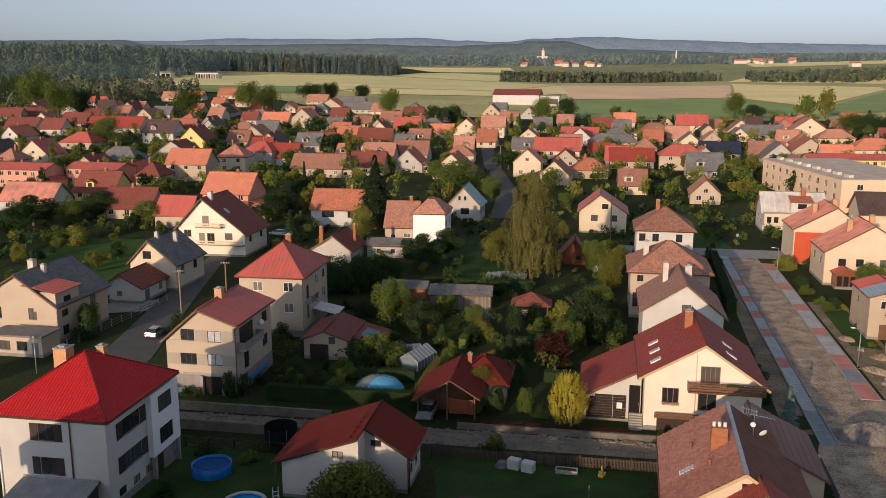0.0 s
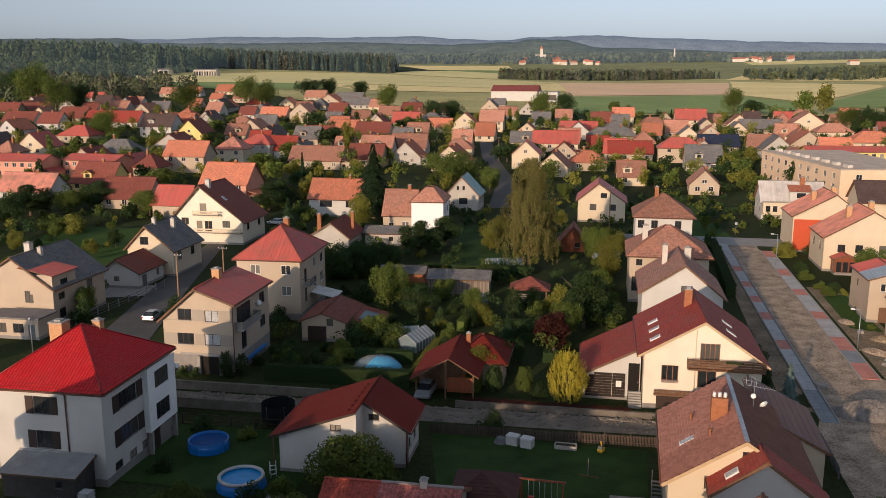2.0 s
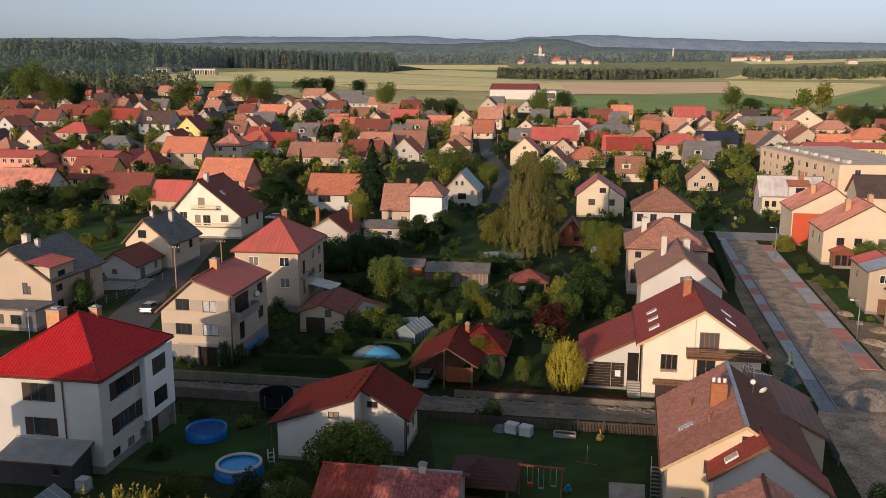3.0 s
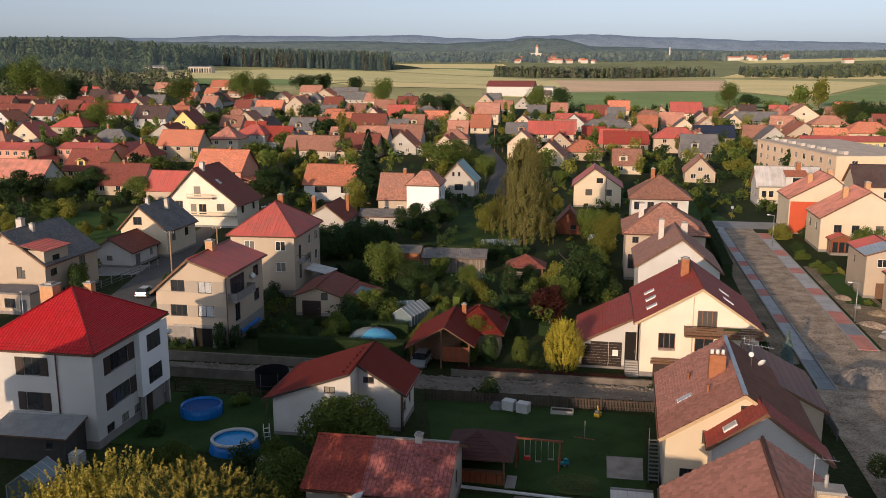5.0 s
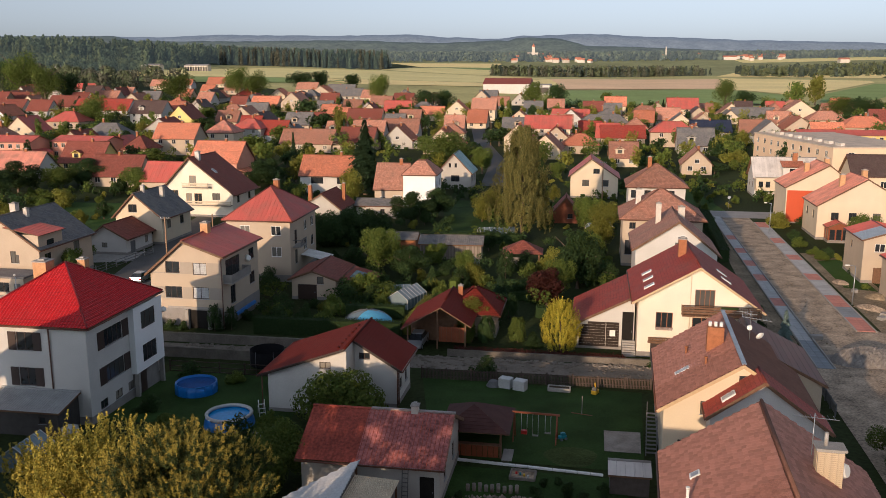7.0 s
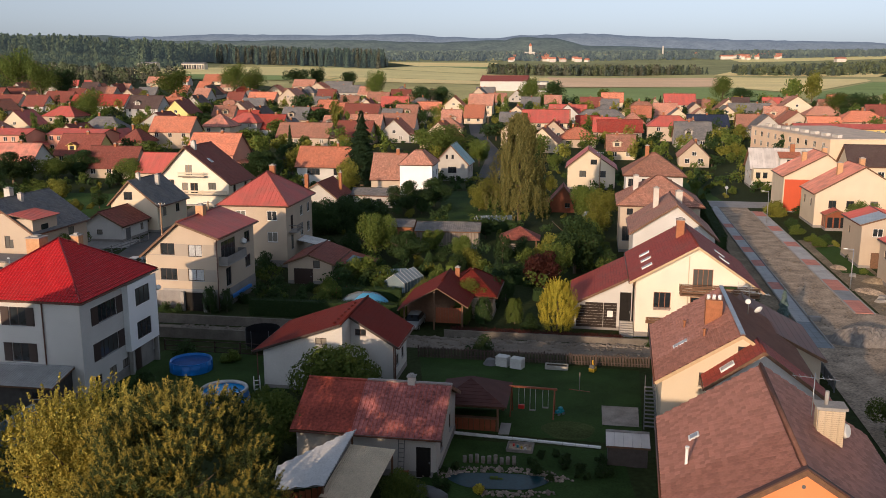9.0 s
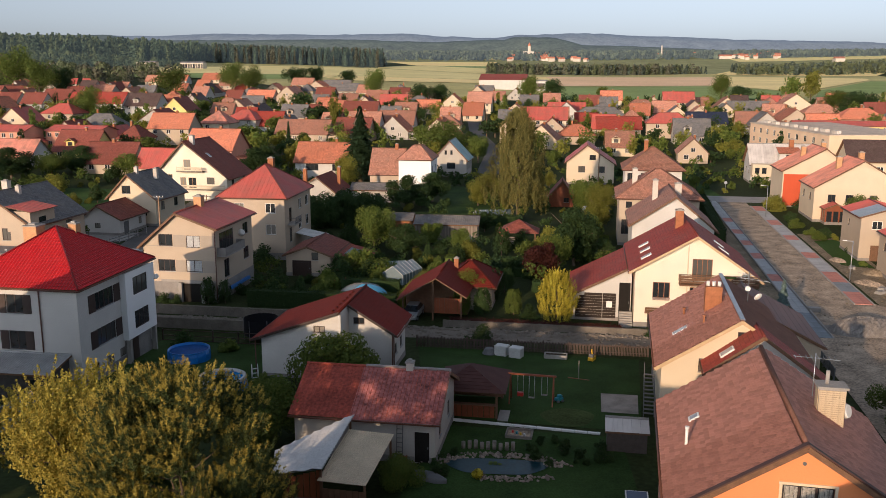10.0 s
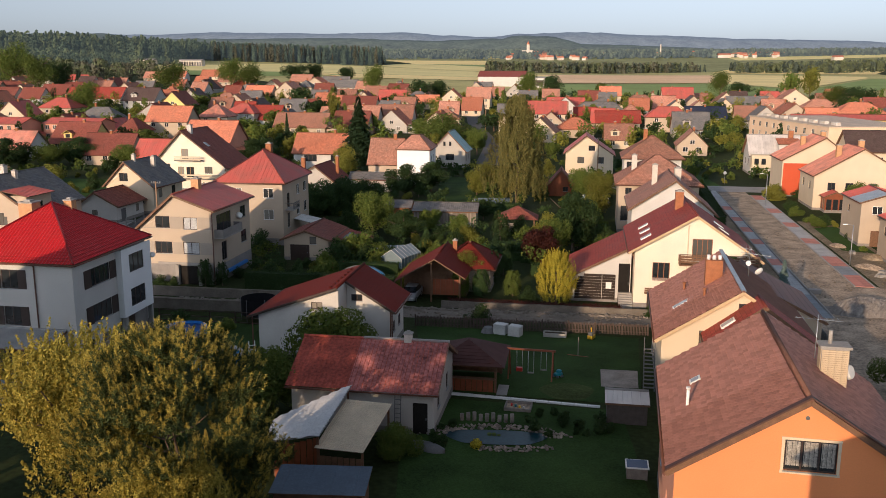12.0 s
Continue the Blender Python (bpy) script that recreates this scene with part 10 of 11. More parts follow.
for q in range(7):
    bm = bmesh.new()
    a = math.pi * q / 6 + 0.3
    for i in range(8):
        t0, t1 = math.pi * 0.5 * i / 8, math.pi * 0.5 * (i + 1) / 8
        tube(bm, (2.72 * math.cos(t0) * math.cos(a), 2.72 * math.cos(t0) * math.sin(a), 1.67 * math.sin(t0)), (2.72 * math.cos(t1) * math.cos(a), 2.72 * math.cos(t1) * math.sin(a), 1.67 * math.sin(t1)), 0.03, n=5, cap=False)
    part("rib", bm, M_STEEL, dome)


# hedges
def hedge(x, y, rz, L, w, h, leaf, label, seed):
    r = np.random.RandomState(seed)
    n = int((L * h * 2 + L * w + w * h * 2) * 70)
    f = r.uniform(0, L * h * 2 + L * w, n)
    u = r.uniform(0, L, n)
    v = r.uniform(0, 1, n)
    top = f > 2 * L * h
    fr = f < L * h
    p = np.stack([u, np.where(top, w * v, np.where(fr, 0, w)), np.where(top, h, h * v)], 1) + r.normal(size=(n, 3)) * 0.06
    p[:, 2] = np.maximum(p[:, 2], 0.03)
    nn = np.stack([0 * u, np.where(top, 0, np.where(fr, -1, 1)), np.where(top, 1.0, 0.2)], 1) + rand_unit(r, n) * 0.7
    va, fa = leaf_cards(p, nn / np.linalg.norm(nn, axis=1)[:, None], 0.17, r)
    ob = thing("hedge", x, y, rz, label, "hedge")
    me = mesh_np("foliage", va, fa, leaf)
    c = new("foliage", me)
    c.parent = ob
    bm = bmesh.new()
    box(bm, 0.1, L - 0.1, 0.12, w - 0.12, 0, h - 0.12)
    part("hedge_core", bm, leaf, ob)
    return ob


hedge(-21.5, 96.6, -8.5, 17.5, 1.2, 2.0, M_LEAF2, "long clipped dark hedge along the lane", 1)
hedge(-3.2, 96.0, 78, 13.0, 1.1, 1.5, M_LEAFY, "clipped olive hedge running between gardens", 2)
hedge(-11.5, 103.5, -8, 7.5, 1.0, 1.6, M_LEAF2, "clipped hedge behind the pool dome", 3)
hedge(46.5, 135.0, 77.4, 42.0, 1.6, 2.0, M_LEAF2, "tall dark hedge along the pavement", 4)
hedge(7.0, 112.0, -10, 7.0, 1.0, 1.2, M_LEAF2, "low dark garden hedge", 5)
hedge(8.0, 118.0, -10, 6.0, 1.0, 1.2, M_LEAF2, "low dark hedge in the garden", 6)
hedge(2.6, 116.0, 75, 8.0, 1.2, 1.6, M_LEAF, "green garden hedge beside the beds", 7)
hedge(1.6, 88.4, -9.6, 18.0, 0.7, 0.9, M_PURPLE, "low dark reddish hedge on the garden wall", 8)
hedge(12.0, 103.0, -10, 7.5, 1.0, 1.4, M_LEAF2, "dark hedge beside the wing", 9)
hedge(-5.0, 152.0, -8, 20.0, 1.2, 1.8, M_LEAF2, "dark hedge behind the sheds", 10)


# ---- vehicles ----
M_TYRE = mat("tyre_rubber", (0.02, 0.02, 0.02), 0.85, 0.1, 3, 30, 0.1)
M_RIM = mat("wheel_rim", (0.45, 0.45, 0.46), 0.35, 0.1, 3, 20, 0.02, metal=0.8)
M_LAMPR = mat("tail_lamp", (0.35, 0.01, 0.01), 0.3, 0.1, 3, 20, 0.02)
M_LAMPW = mat("head_lamp", (0.6, 0.6, 0.58), 0.15, 0.05, 3, 20, 0.02)
M_CARW = mat("car_paint_white", (0.72, 0.72, 0.72), 0.25, 0.04, 2, 10, 0.01, spec=0.6)
M_CARS = mat("car_paint_silver", (0.45, 0.46, 0.47), 0.3, 0.04, 2, 10, 0.01, metal=0.5)


def car(x, y, rz, paint, label):
    ob = thing("car", x, y, rz, label, "car")

    def shell(name, prof, w0, w1, zs, material, parent):
        """Side outline given from tail to nose, narrowing upwards."""
        bm = bmesh.new()
        wid = lambda z: w0 + (w1 - w0) * (z - zs[0]) / (zs[1] - zs[0])
        L = [bm.verts.new((-wid(z), yy, z)) for yy, z in prof]
        R = [bm.verts.new((wid(z), yy, z)) for yy, z in prof]
        bm.faces.new(L)
        bm.faces.new(R[::-1])
        for k in range(len(prof)):
            j = (k + 1) % len(prof)
            bm.faces.new((L[k], R[k], R[j], L[j]))
        bmesh.ops.recalc_face_normals(bm, faces=bm.faces[:])
        bmesh.ops.bevel(bm, geom=bm.edges[:], offset=0.05, segments=2, affect='EDGES')
        return part(name, bm, material, parent)
    shell("body", [(-2.1, 0.35), (2.1, 0.3), (2.15, 0.62), (1.15, 0.9), (-2.05, 0.98), (-2.15, 0.6)], 0.88, 0.84, (0.3, 0.98), paint, ob)
    shell("cabin", [(-1.95, 0.93), (1.05, 0.88), (0.3, 1.42), (-1.35, 1.45)], 0.82, 0.6, (0.88, 1.45), M_GLASS, ob)
    shell("car_roof", [(-1.4, 1.4), (0.3, 1.38), (0.2, 1.47), (-1.25, 1.5)], 0.64, 0.58, (1.38, 1.5), paint, ob)
    for sx in (-0.8, 0.8):
        for sy in (-1.3, 1.35):
            bm = bmesh.new()
            tube(bm, (sx - 0.1, sy, 0.31), (sx + 0.1, sy, 0.31), 0.31, n=18)
            wh = part("wheel", bm, M_TYRE, ob)
            bm = bmesh.new()
            tube(bm, (sx - 0.115, sy, 0.31), (sx + 0.115, sy, 0.31), 0.2, n=14)
            part("rim", bm, M_RIM, wh)
        bm = bmesh.new()
        box(bm, sx * 0.8 - 0.16, sx * 0.8 + 0.16, 2.08, 2.17, 0.56, 0.7)
        part("headlight", bm, M_LAMPW, ob)
        bm = bmesh.new()
        box(bm, sx * 0.88 - 0.12, sx * 0.88 + 0.12, -2.17, -2.08, 0.66, 0.86)
        part("tail_light", bm, M_LAMPR, ob)
        bm = bmesh.new()
        box(bm, sx * 1.1 - 0.1, sx * 1.1 + 0.1, 0.75, 0.9, 0.92, 1.05)
        part("mirror", bm, paint, ob)
    return ob


car(-43.0, 122.6, -6, M_CARS, "silver hatchback parked beside the road")
car(-2.3, 92.2, 168, M_CARS, "silver car standing in the open carport")
car(-40.5, 203.0, 60, M_CARW, "white car parked before the orange-roofed house")

# ---- street furniture ----
def lamp(x, y, rz, h, label):
    ob = thing("street_lamp", x, y, rz, label, "street lamp", group="street lamps")
    bm = bmesh.new()
    tube(bm, (0, 0, -0.2), (0, 0, h), 0.08, 0.05, 8)
    part("pole", bm, M_ZINC, ob)
    bm = bmesh.new()
    beam(bm, (0, 0, h), (-0.9, 0, h + 0.08), 0.06)
    part("arm", bm, M_ZINC, ob)
    bm = bmesh.new()
    box(bm, -1.3, -0.75, -0.12, 0.12, h + 0.02, h + 0.16)
    bmesh.ops.bevel(bm, geom=bm.edges[:], offset=0.03, segments=2, affect='EDGES')
    part("head", bm, M_WHITEFR, ob)
    return ob


lamp(54.0, 109.0, -10, 5.2, "grey street lamp beside the new pavement")
lamp(61.5, 158.0, -10, 6.0, "tall grey street lamp beside the new pavement")
lamp(-53.0, 106.0, -60, 4.5, "grey street lamp beside the narrow road")


M_POLE = mat("pole_timber", (0.3, 0.19, 0.11), 0.9, 0.25, 2, 20, 0.3)


def pole(x, y, h, label, arms=2):
    ob = thing("utility_pole", x, y, -10, label, "utility pole")
    bm = bmesh.new()
    tube(bm, (0, 0, -0.3), (0, 0, h), 0.15, 0.1, 10)
    part("pole", bm, M_POLE, ob)
    for k in range(arms):
        bm = bmesh.new()
        beam(bm, (-0.8, 0, h - 0.25 - 0.5 * k), (0.8, 0, h - 0.25 - 0.5 * k), 0.09)
        part("crossarm", bm, M_STEEL, ob)
        for s in (-0.7, -0.25, 0.25, 0.7):
            bm = bmesh.new()
            tube(bm, (s, 0, h - 0.2 - 0.5 * k), (s, 0, h - 0.02 - 0.5 * k), 0.05, n=8)
            part("insulator", bm, M_WHITEFR, ob)
    return ob


pole(-41.8, 131.0, 8.0, "brown wooden utility pole beside the road", 1)
pole(-38.5, 146.0, 6.0, "utility pole among the gardens", 1)
pole(38.0, 199.0, 9.5, "dark wooden utility pole before the cream house", 1)
pole(20.0, 330.0, 9.0, "utility pole along the town lane", 1)
sign = thing("traffic_sign", 64.5, 190.0, -10, "round traffic sign seen from behind at the crossroad", "traffic sign")
bm = bmesh.new()
tube(bm, (0, 0, 0), (0, 0, 2.4), 0.035, n=8)
part("pole", bm, M_ZINC, sign)
bm = bmesh.new()
tube(bm, (0, -0.05, 2.5), (0, -0.03, 2.5), 0.35, n=20)
part("disc", bm, M_ZINC, sign)

# heap of rubble and loose stones on the road bed
rubble = [m.copy() for m in stones]
for m in rubble:
    m.materials[0] = M_EARTH
heap = tagged(new("rubble_heap"), "heap of dark gravel on the unpaved road", "rubble", kind="stuff")
hx, hy = 44.8, 86.0
heap.matrix_basis = pose(hx, hy, gz(hx, hy))
bm = bmesh.new()
rs = random.Random(12)
bmesh.ops.create_grid(bm, x_segments=34, y_segments=26, size=1.0)
for v in bm.verts:
    r = math.hypot(v.co.x, v.co.y)
    h = max(0.0, 1 - r * r) ** 0.8
    v.co = Vector((v.co.x * 3.8, v.co.y * 2.4, 0.05 + h * 1.55 + rs.uniform(-0.09, 0.14) * (h > 0.02)))
part("gravel", bm, mat("dark_gravel", (0.21, 0.19, 0.17), 0.95, 0.35, 2.0, 14, 0.9), heap, kind="stuff")
for k in range(150):
    s, r = rs.uniform(-12, 60), rs.uniform(0.3, 5.2)
    if rs.random() < 0.4:
        s, r = rs.uniform(-8, 40), rs.uniform(8.6, 13)
    x, y = street(s, r)
    o = new("loose_stone", rubble[rs.randrange(4)])
    q = rs.uniform(0.06, 0.16)
    o.matrix_basis = pose(x, y, gz(x, y) + 0.08, rs.uniform(0, 90), 0, rs.uniform(0, 360)) @ Matrix.Diagonal((q, q, q * 0.6, 1))
    tagged(o, "loose grey stone on the bare road bed", "stone", "loose stones")
rail_fence("picket_fence", street(-13, -3.6), street(-5, -3.4), 1.1, "black picket fence at the street corner", 0.16, 0.08, M_STEEL, M_STEEL, 2.0)
digger = thing("excavator", 43.0, 76.3, 70, "yellow mini excavator at the edge of the road works", "excavator")
bm = bmesh.new()
box(bm, -0.8, 0.8, -0.7, 0.7, 0.55, 1.2)
bmesh.ops.bevel(bm, geom=bm.edges[:], offset=0.08, segments=2, affect='EDGES')
part("body", bm, M_YELP, digger)
bm = bmesh.new()
box(bm, -0.6, 0.4, -0.55, 0.4, 1.2, 2.3)
part("cab", bm, M_GLASS, digger)
for s in (-0.6, 0.6):
    bm = bmesh.new()
    box(bm, -1.0, 1.0, s - 0.16, s + 0.16, 0.02, 0.5)
    bmesh.ops.bevel(bm, geom=bm.edges[:], offset=0.12, segments=3, affect='EDGES')
    part("track", bm, M_TYRE, digger)
for p, q in (((0.7, 0, 1.1), (1.9, 0, 2.4)), ((1.9, 0, 2.4), (2.7, 0, 1.2))):
    bm = bmesh.new()
    beam(bm, p, q, 0.18, 0.24)
    part("arm", bm, M_YELP, digger)
bm = bmesh.new()
box(bm, 2.45, 3.0, -0.3, 0.3, 0.7, 1.2)
part("bucket", bm, M_STEEL, digger)

# wood stack under a blue tarpaulin
stack = thing("wood_stack", -24.4, 104.8, 80.3, "stack of firewood under a blue tarpaulin", "wood stack")
bm = bmesh.new()
box(bm, -3.0, 3.0, -0.55, 0.55, 1.02, 1.08)
box(bm, -3.0, 3.0, -0.6, -0.55, 0.75, 1.08)
part("tarpaulin", bm, M_TARP, stack)
for k in range(12):
    for j in range(4):
        bm = bmesh.new()
        tube(bm, (-2.8 + k * 0.5, -0.5, 0.13 + j * 0.25), (-2.8 + k * 0.5, 0.5, 0.13 + j * 0.25), 0.12, n=7)
        part("log", bm, M_WOODG, stack)
# swing frame of the far garden
fr = thing("play_frame", -13.6, 104.6, -8, "low red-brown garden play frame", "play frame")
for p, q in (((0, 0, 0), (0, 0, 1.5)), ((1.4, 0, 0), (1.4, 0, 1.5)), ((2.6, 0.6, 0), (2.6, 0.6, 1.5)), ((0, 0, 0.4), (2.6, 0.6, 0.4))):
    bm = bmesh.new()
    beam(bm, p, q, 0.08)
    part("bar", bm, M_REDP, fr)

# garden trees and bushes filling the plots
rs = random.Random(17)
for zone, n, lo, hi in ((((-6, 100), (28, 92), (30, 190), (-8, 190)), 46, 0.5, 1.1), (((-85, 150), (-58, 150), (-60, 215), (-110, 230)), 26, 0.6, 1.3), (((-16, 96), (-4, 96), (-6, 150), (-18, 150)), 16, 0.5, 1.0), (((-44, 180), (-8, 195), (-8, 215), (-60, 215)), 18, 0.7, 1.4), (((46, 195), (62, 175), (70, 240), (40, 240)), 20, 0.6, 1.0), (((62, 108), (74, 108), (76, 150), (64, 148)), 14, 0.5, 0.9), (((20, 160), (36, 170), (60, 240), (24, 240)), 20, 0.5, 1.0)):
    made = 0
    while made < n:
        x = rs.uniform(min(p[0] for p in zone), max(p[0] for p in zone))
        y = rs.uniform(min(p[1] for p in zone), max(p[1] for p in zone))
        made += 1
        if not free(x, y, 8.5) or 0 < x < 13 and 86 < y < 98 or -4 < x < 8 and 90 < y < 104:
            continue
        if rs.random() < 0.45 and y > 125:
            tree(T_BROAD[rs.randrange(4)], x, y, "leafy green fruit tree in a garden", "tree", rs.uniform(0.3, 0.5), rs.uniform(0, 360), group="garden trees")
        else:
            tree(T_BUSH[rs.randrange(3)], x, y, "rounded green bush in a garden", "bush", rs.uniform(lo, hi), rs.uniform(0, 360), "bush", group="garden bushes")


def cone_bush(x, y, sc, sq, label="clipped conical thuja bush on the lawn", m=0):
    tree(T_THUJA[m], x, y, label, "bush", sc, (x * 77) % 360, "thuja_bush", squash=sq, group="thuja bushes")


T_THUJA = [tree_pair(61, 2.6, 0.95, 9000, 0.12, M_LEAF2, "column"), tree_pair(62, 2.6, 0.95, 9000, 0.12, M_LEAF, "column")]
for x, y, s, q, m in ((3.1, 93.0, 1.1, 1.15, 1), (5.4, 93.2, 1.05, 1.1, 0), (8.9, 93.1, 1.05, 1.1, 1), (13.7, 124.7, 1.0, 0.85, 1), (10.6, 93.0, 0.6, 0.8, 0), (6.9, 99.0, 0.8, 1.0, 0)):
    cone_bush(x, y, s, q, m=m)
cone_bush(8.7, 103.3, 1.25, 0.95, "small blue-green conifer in the garden")
for x, y, s, q, k in ((64.6, 153.2, 1.2, 0.8, 1), (62.5, 146.5, 1.1, 0.8, 0), (22.3, 84.4, 0.8, 0.8, 1), (24.2, 84.0, 0.7, 0.8, 0), (26.6, 83.4, 0.75, 0.9, 1), (29.0, 83.2, 0.6, 0.9, 2), (-25.7, 98.7, 0.9, 0.8, 1), (-19.3, 101.9, 1.05, 1.0, 0), (-23.1, 102.5, 0.7, 0.9, 1), (-21.0, 104.0, 0.8, 0.8, 0), (-10.4, 111.0, 1.6, 1.1, 0), (-8.6, 110.0, 1.3, 1.0, 1),
                      (-13.1, 104.2, 1.2, 1.1, 0), (-19.6, 103.6, 1.3, 1.1, 1), (-1.1, 117.5, 1.0, 1.6, 1), (5.5, 121.0, 1.3, 1.2, 2), (13.0, 130.0, 1.3, 1.1, 1), (-0.5, 107.0, 0.9, 1.2, 1),
                      (18.5, 123.5, 1.6, 1.4, 2), (20.5, 120.0, 1.4, 1.4, 0), (16.8, 128.0, 1.6, 1.3, 2), (21.5, 131.0, 1.5, 1.5, 0), (10.8, 113.0, 1.2, 1.0, 1), (-15.0, 150.0, 2.0, 1.0, 1),
                      (-12.5, 151.5, 2.0, 1.1, 1), (-18.0, 150.0, 1.9, 1.1, 1), (-9.5, 152.5, 1.8, 1.1, 1), (0.5, 126.0, 1.0, 0.9, 1), (3.0, 124.0, 0.8, 0.9, 0), (-2.4, 123.0, 0.9, 0.9, 2)):
    tree(T_BUSH[k], x, y, "rounded leafy garden bush", "bush", s, (x * 53) % 360, "bush", squash=q, group="garden bushes")
tree(T_BROAD[0], -8.6, 137.4, "round leafy fruit tree before the board shed", scale=0.62, rz=20)
tree(T_BROAD[2], -4.3, 131.5, "low spreading fruit tree in the garden", scale=0.55, rz=120, squash=0.8)
tree(T_BROAD[0], -53.2, 124.2, "round dense green tree beside the yard", scale=0.55, rz=60)
ivy = thing("ivy", 4.0, 95.9, -12, "bright green ivy over the roof corner", "climbing plant")
r = np.random.RandomState(8)
p, n = crown_points(r, 5200, 1.6, 4.9, 2.3, 18)
v, f = leaf_cards(p * np.array([1.05, 0.6, 1.0]), n, 0.17, r)
iv = new("leaves", mesh_np("leaves", v, f, M_LEAFY))
iv.parent = ivy


for x, y, s_, q_ in ((-26.1, 97.6, 1.15, 0.95), (-24.3, 98.2, 1.05, 0.9)):
    tree(T_COL[0], x, y, "clipped dark green bush beside the house corner", "bush", s_, 40 * s_, "bush", squash=q_)
for x, y, s_ in ((-33.2, 98.9, 0.8), (-31.5, 98.5, 0.72), (-30.1, 98.2, 0.62)):
    tree(T_BUSH[1], x, y, "low dark bush against the basement wall", "bush", s_, (x * 37) % 360, "bush", squash=0.9, group="garden bushes")
blk = thing("concrete_block", 43.0, 94.2, -11, "pale concrete block at the pavement edge", "block")
bm = bmesh.new()
box(bm, -0.65, 0.65, -0.35, 0.35, 0.0, 0.55)
bmesh.ops.bevel(bm, geom=bm.edges[:], offset=0.04, segments=2, affect='EDGES')
part("body", bm, M_RPALE, blk)


# heaps and stacks beside the new pavement
def mound(x, y, w, d, h, material, label, seed):
    r = random.Random(seed)
    bm = bmesh.new()
    bmesh.ops.create_grid(bm, x_segments=22, y_segments=18, size=1.0)
    for v in bm.verts:
        q = max(0.0, 1 - v.co.x ** 2 - v.co.y ** 2) ** 0.7
        v.co = Vector((v.co.x * w, v.co.y * d, 0.03 + q * h * r.uniform(0.75, 1.15)))
    ob = thing("earth_mound", x, y, r.uniform(-30, 30), label, "earth heap")
    part("body", bm, material, ob)


for k, (s_, r_, w_, d_, h_) in enumerate(((14, 10.6, 1.8, 1.2, 0.6), (19, 12.2, 1.4, 1.6, 0.5), (27, 10.2, 1.2, 2.0, 0.45), (33, 12.5, 1.6, 1.4, 0.6), (41, 9.8, 1.0, 1.5, 0.4), (10, 9.5, 1.3, 1.0, 0.5))):
    x, y = street(s_, r_)
    mound(x, y, w_, d_, h_, M_EARTH if k % 2 else M_GRAVEL, "low heap of dug earth and rubble" if k % 2 else "pale heap of gravel and broken concrete", k)
for k, (s_, r_) in enumerate(((22, 10.0), (24, 10.8), (36, 10.4), (8, 11.2))):
    x, y = street(s_, r_)
    st = thing("slab_stack", x, y, 20 + 25 * k, "stack of grey concrete paving slabs", "slab stack", group="slab stacks")
    for q in range(3):
        bm = bmesh.new()
        box(bm, -0.5 + 0.04 * q, 0.5 + 0.03 * q, -0.4, 0.4 - 0.05 * q, 0.13 * q, 0.13 * q + 0.12)
        part("slab", bm, M_CONC, st)
for k, (s_, r_, q_) in enumerate(((57, 10.5, 1.0), (59, 12.0, 1.1), (38, 12.4, 0.5), (47, 12.9, 0.6), (61, 10.5, 0.9))):
    x, y = street(s_, r_)
    tree(T_BUSH[k % 2], x, y, "dark green bush on the churned verge", "bush", q_, 50 * k, "bush", squash=0.75, group="verge bushes")
dome.scale = (1.17, 1.17, 1.17)

# ---- paving slabs of the street, last ----
pavement("pavement", [(1, 11, M_SLABD), (11, 26, M_SLABG), (26, 30, M_SLABR), (30, 40, M_SLABG), (40, 44, M_SLABR), (44, 50, M_SLABG), (50, 54, M_SLABR), (54, 60, M_SLABG), (60, 64, M_SLABR), (64, 72, M_SLABG), (72, 76, M_SLABR), (76, 98, M_SLABG)], -2.0, -0.25, "narrow pavement of grey and red slabs")
pavement("pavement", [(16, 22, M_SLABR), (22, 27, M_SLABD), (27, 33, M_SLABR), (33, 42, M_SLABG), (42, 46, M_SLABR), (46, 56, M_SLABG), (56, 60, M_SLABR), (60, 70, M_SLABG), (70, 75, M_SLABR), (75, 86, M_SLABG), (86, 92, M_SLABR)], 5.6, 7.8, "wide pavement of grey and red slabs")


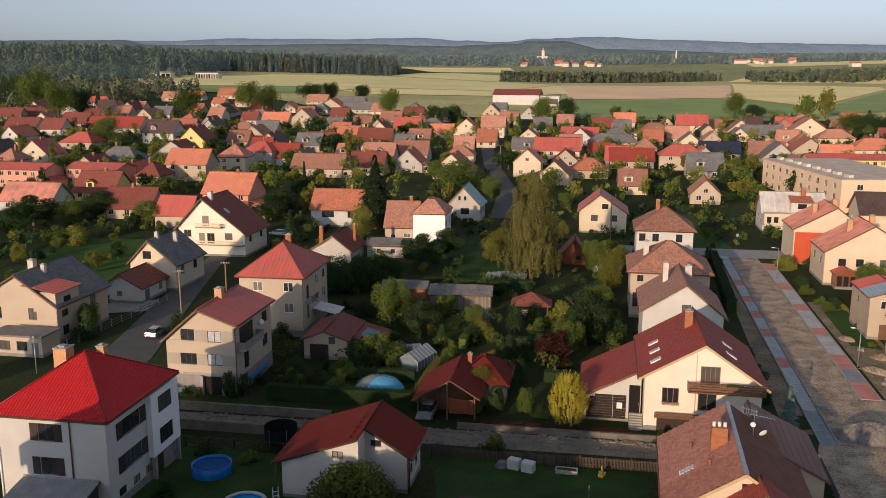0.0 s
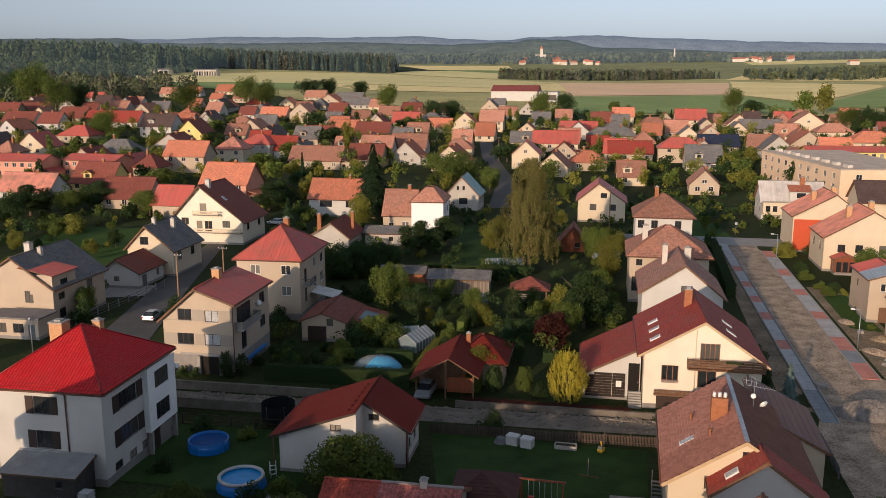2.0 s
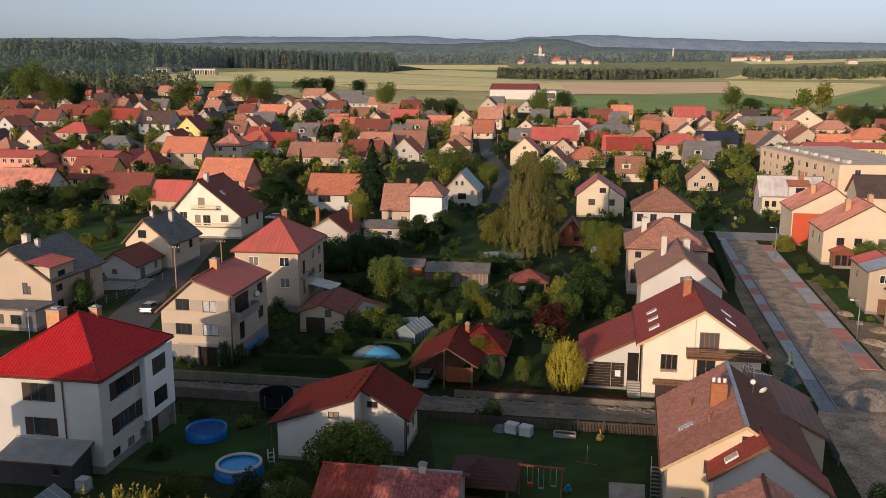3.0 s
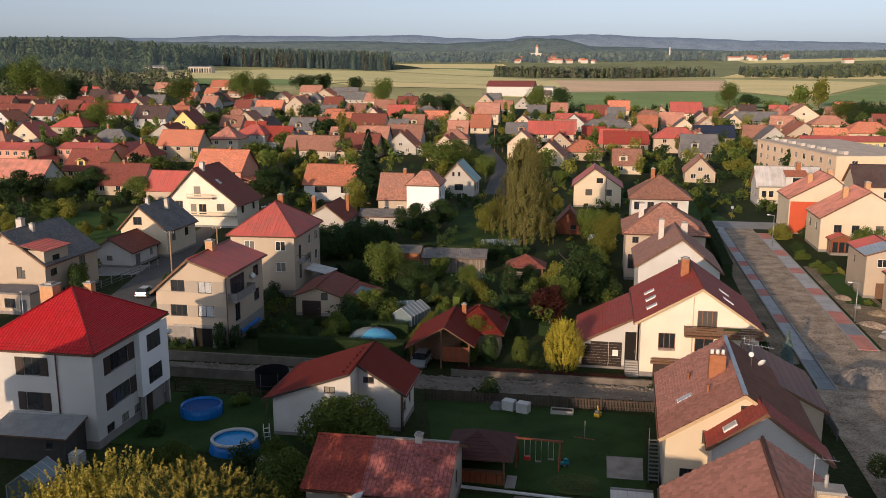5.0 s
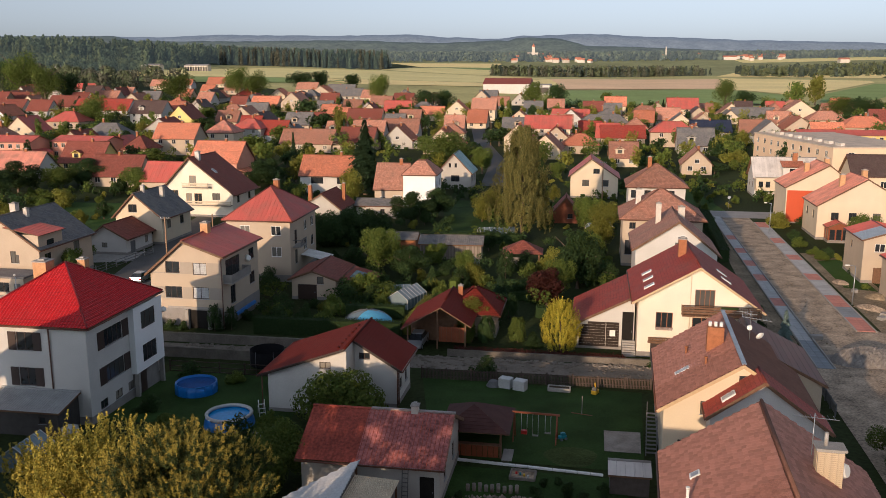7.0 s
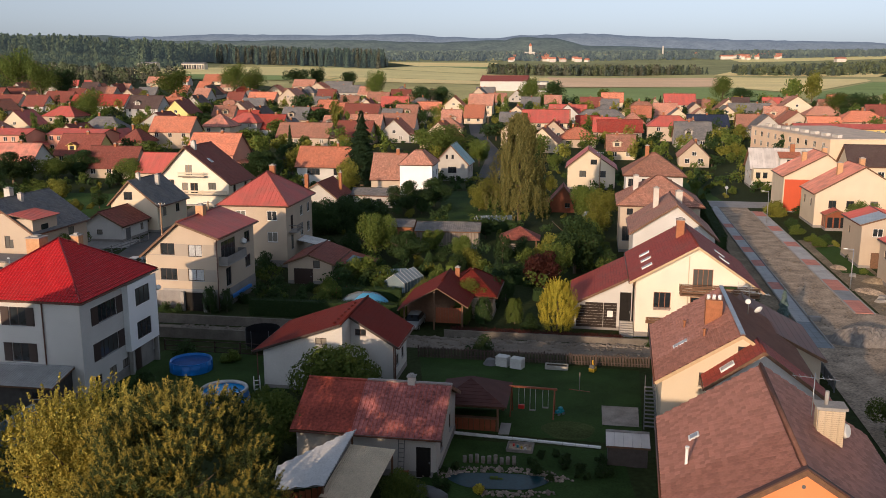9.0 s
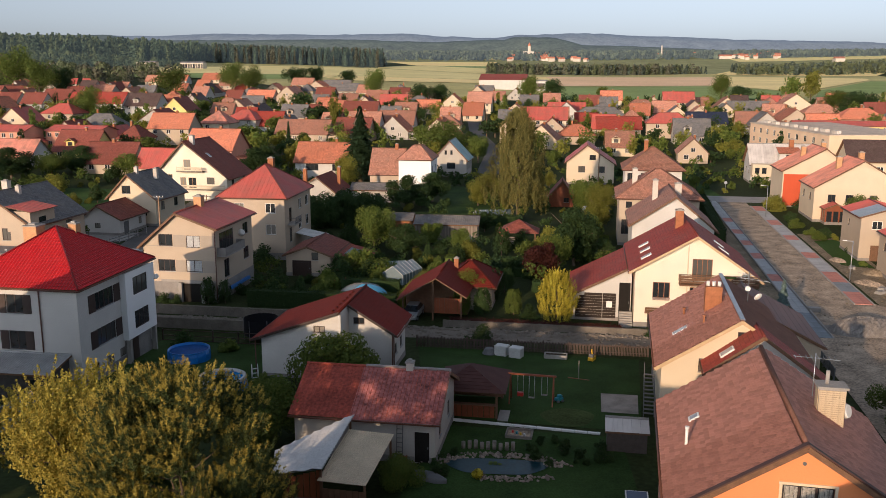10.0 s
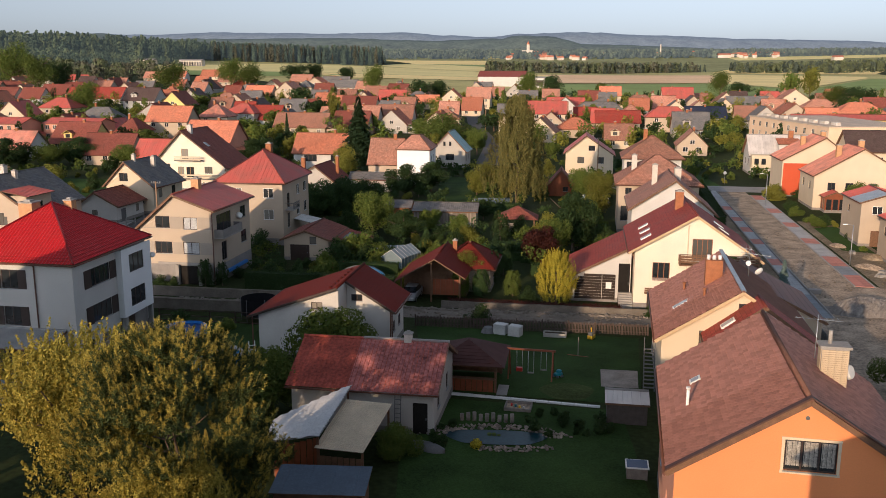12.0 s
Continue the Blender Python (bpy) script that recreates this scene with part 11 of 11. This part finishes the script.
# ---- shingles of the orange house, last ----
def shingles(parent, y0, y1, x_eave, x_ridge, z_eave, z_ridge, count, w=0.35, row=0.27):
    """Overlapping six-sided shingles; the first count, nearest the gable, are pieces of their own."""
    up = Vector((x_ridge - x_eave, 0, z_ridge - z_eave))
    L = up.length
    up.normalize()
    u = Vector((0, 1, 0)) if x_eave > x_ridge else Vector((0, -1, 0))
    n = u.cross(up)
    if n.z < 0:
        n = -n

    def shape(bm, m):
        out = [(-w * 0.475, row * 1.1), (-w * 0.475, row * 0.26), (-w * 0.2, 0.0), (w * 0.2, 0.0), (w * 0.475, row * 0.26), (w * 0.475, row * 1.1)]
        hi = [bm.verts.new(m @ Vector((a, b, 0.055 if b < row else 0.01))) for a, b in out]
        lo = [bm.verts.new(m @ Vector((a, b, 0.012 if b < row else -0.01))) for a, b in out]
        bm.faces.new(hi)
        for k in range(5):
            bm.faces.new((lo[k], lo[k + 1], hi[k + 1], hi[k]))
    base = Matrix((u, up, n)).transposed().to_4x4()
    bm = bmesh.new()
    shape(bm, Matrix.Identity(4))
    shared = mesh_of("shingle", bm, M_SH1)
    rest = bmesh.new()
    rs2 = random.Random(4)
    rows = int(L / row)
    cols = int((y1 - y0) / w)
    made = 0
    for j in range(cols):
        for i in range(rows):
            yy = y0 + (j + (0.75 if i % 2 else 0.25)) * w
            if yy + w * 0.46 > y1:
                continue
            p = Vector((x_eave, yy, z_eave)) + up * (i * row + rs2.uniform(-0.012, 0.012))
            m = Matrix.Translation(p) @ base @ pose(0, 0, 0, rs2.uniform(-0.8, 0.8), 0, rs2.uniform(-1.2, 1.2))
            if made < count:
                o = new("shingle", shared)
                o.parent = parent
                o.matrix_basis = m
                made += 1
            else:
                shape(rest, m)
    part("shingles_rest", rest, M_SH2, parent, kind="stuff")


M_SH1 = mat("shingle_brown", (0.41, 0.19, 0.135), 0.9, 0.3, 1.2, 18, 0.3, rnd=0.16, spec=0.15)
M_SH2 = leaf_mat("shingle_brown_joined", (0.33, 0.155, 0.11), (0.48, 0.225, 0.16), 0.0, 0.0)
kg = (10.3 - 6.85) / 5.2
shingles(house_g, -0.38, 13.28, -5.6, -0.04, 6.85 - kg * 0.4 + 0.25, 10.3 + 0.23, 300)
shingles(house_g, -0.3, 13.2, 5.8, 0.04, 6.85 - kg * 0.4 + 0.25, 10.3 + 0.23, 0)
shingles(house_f, -0.48, 13.88, -5.8, -0.04, 5.0 - 0.66 * 0.5 + 0.25, 8.5 + 0.23, 300)
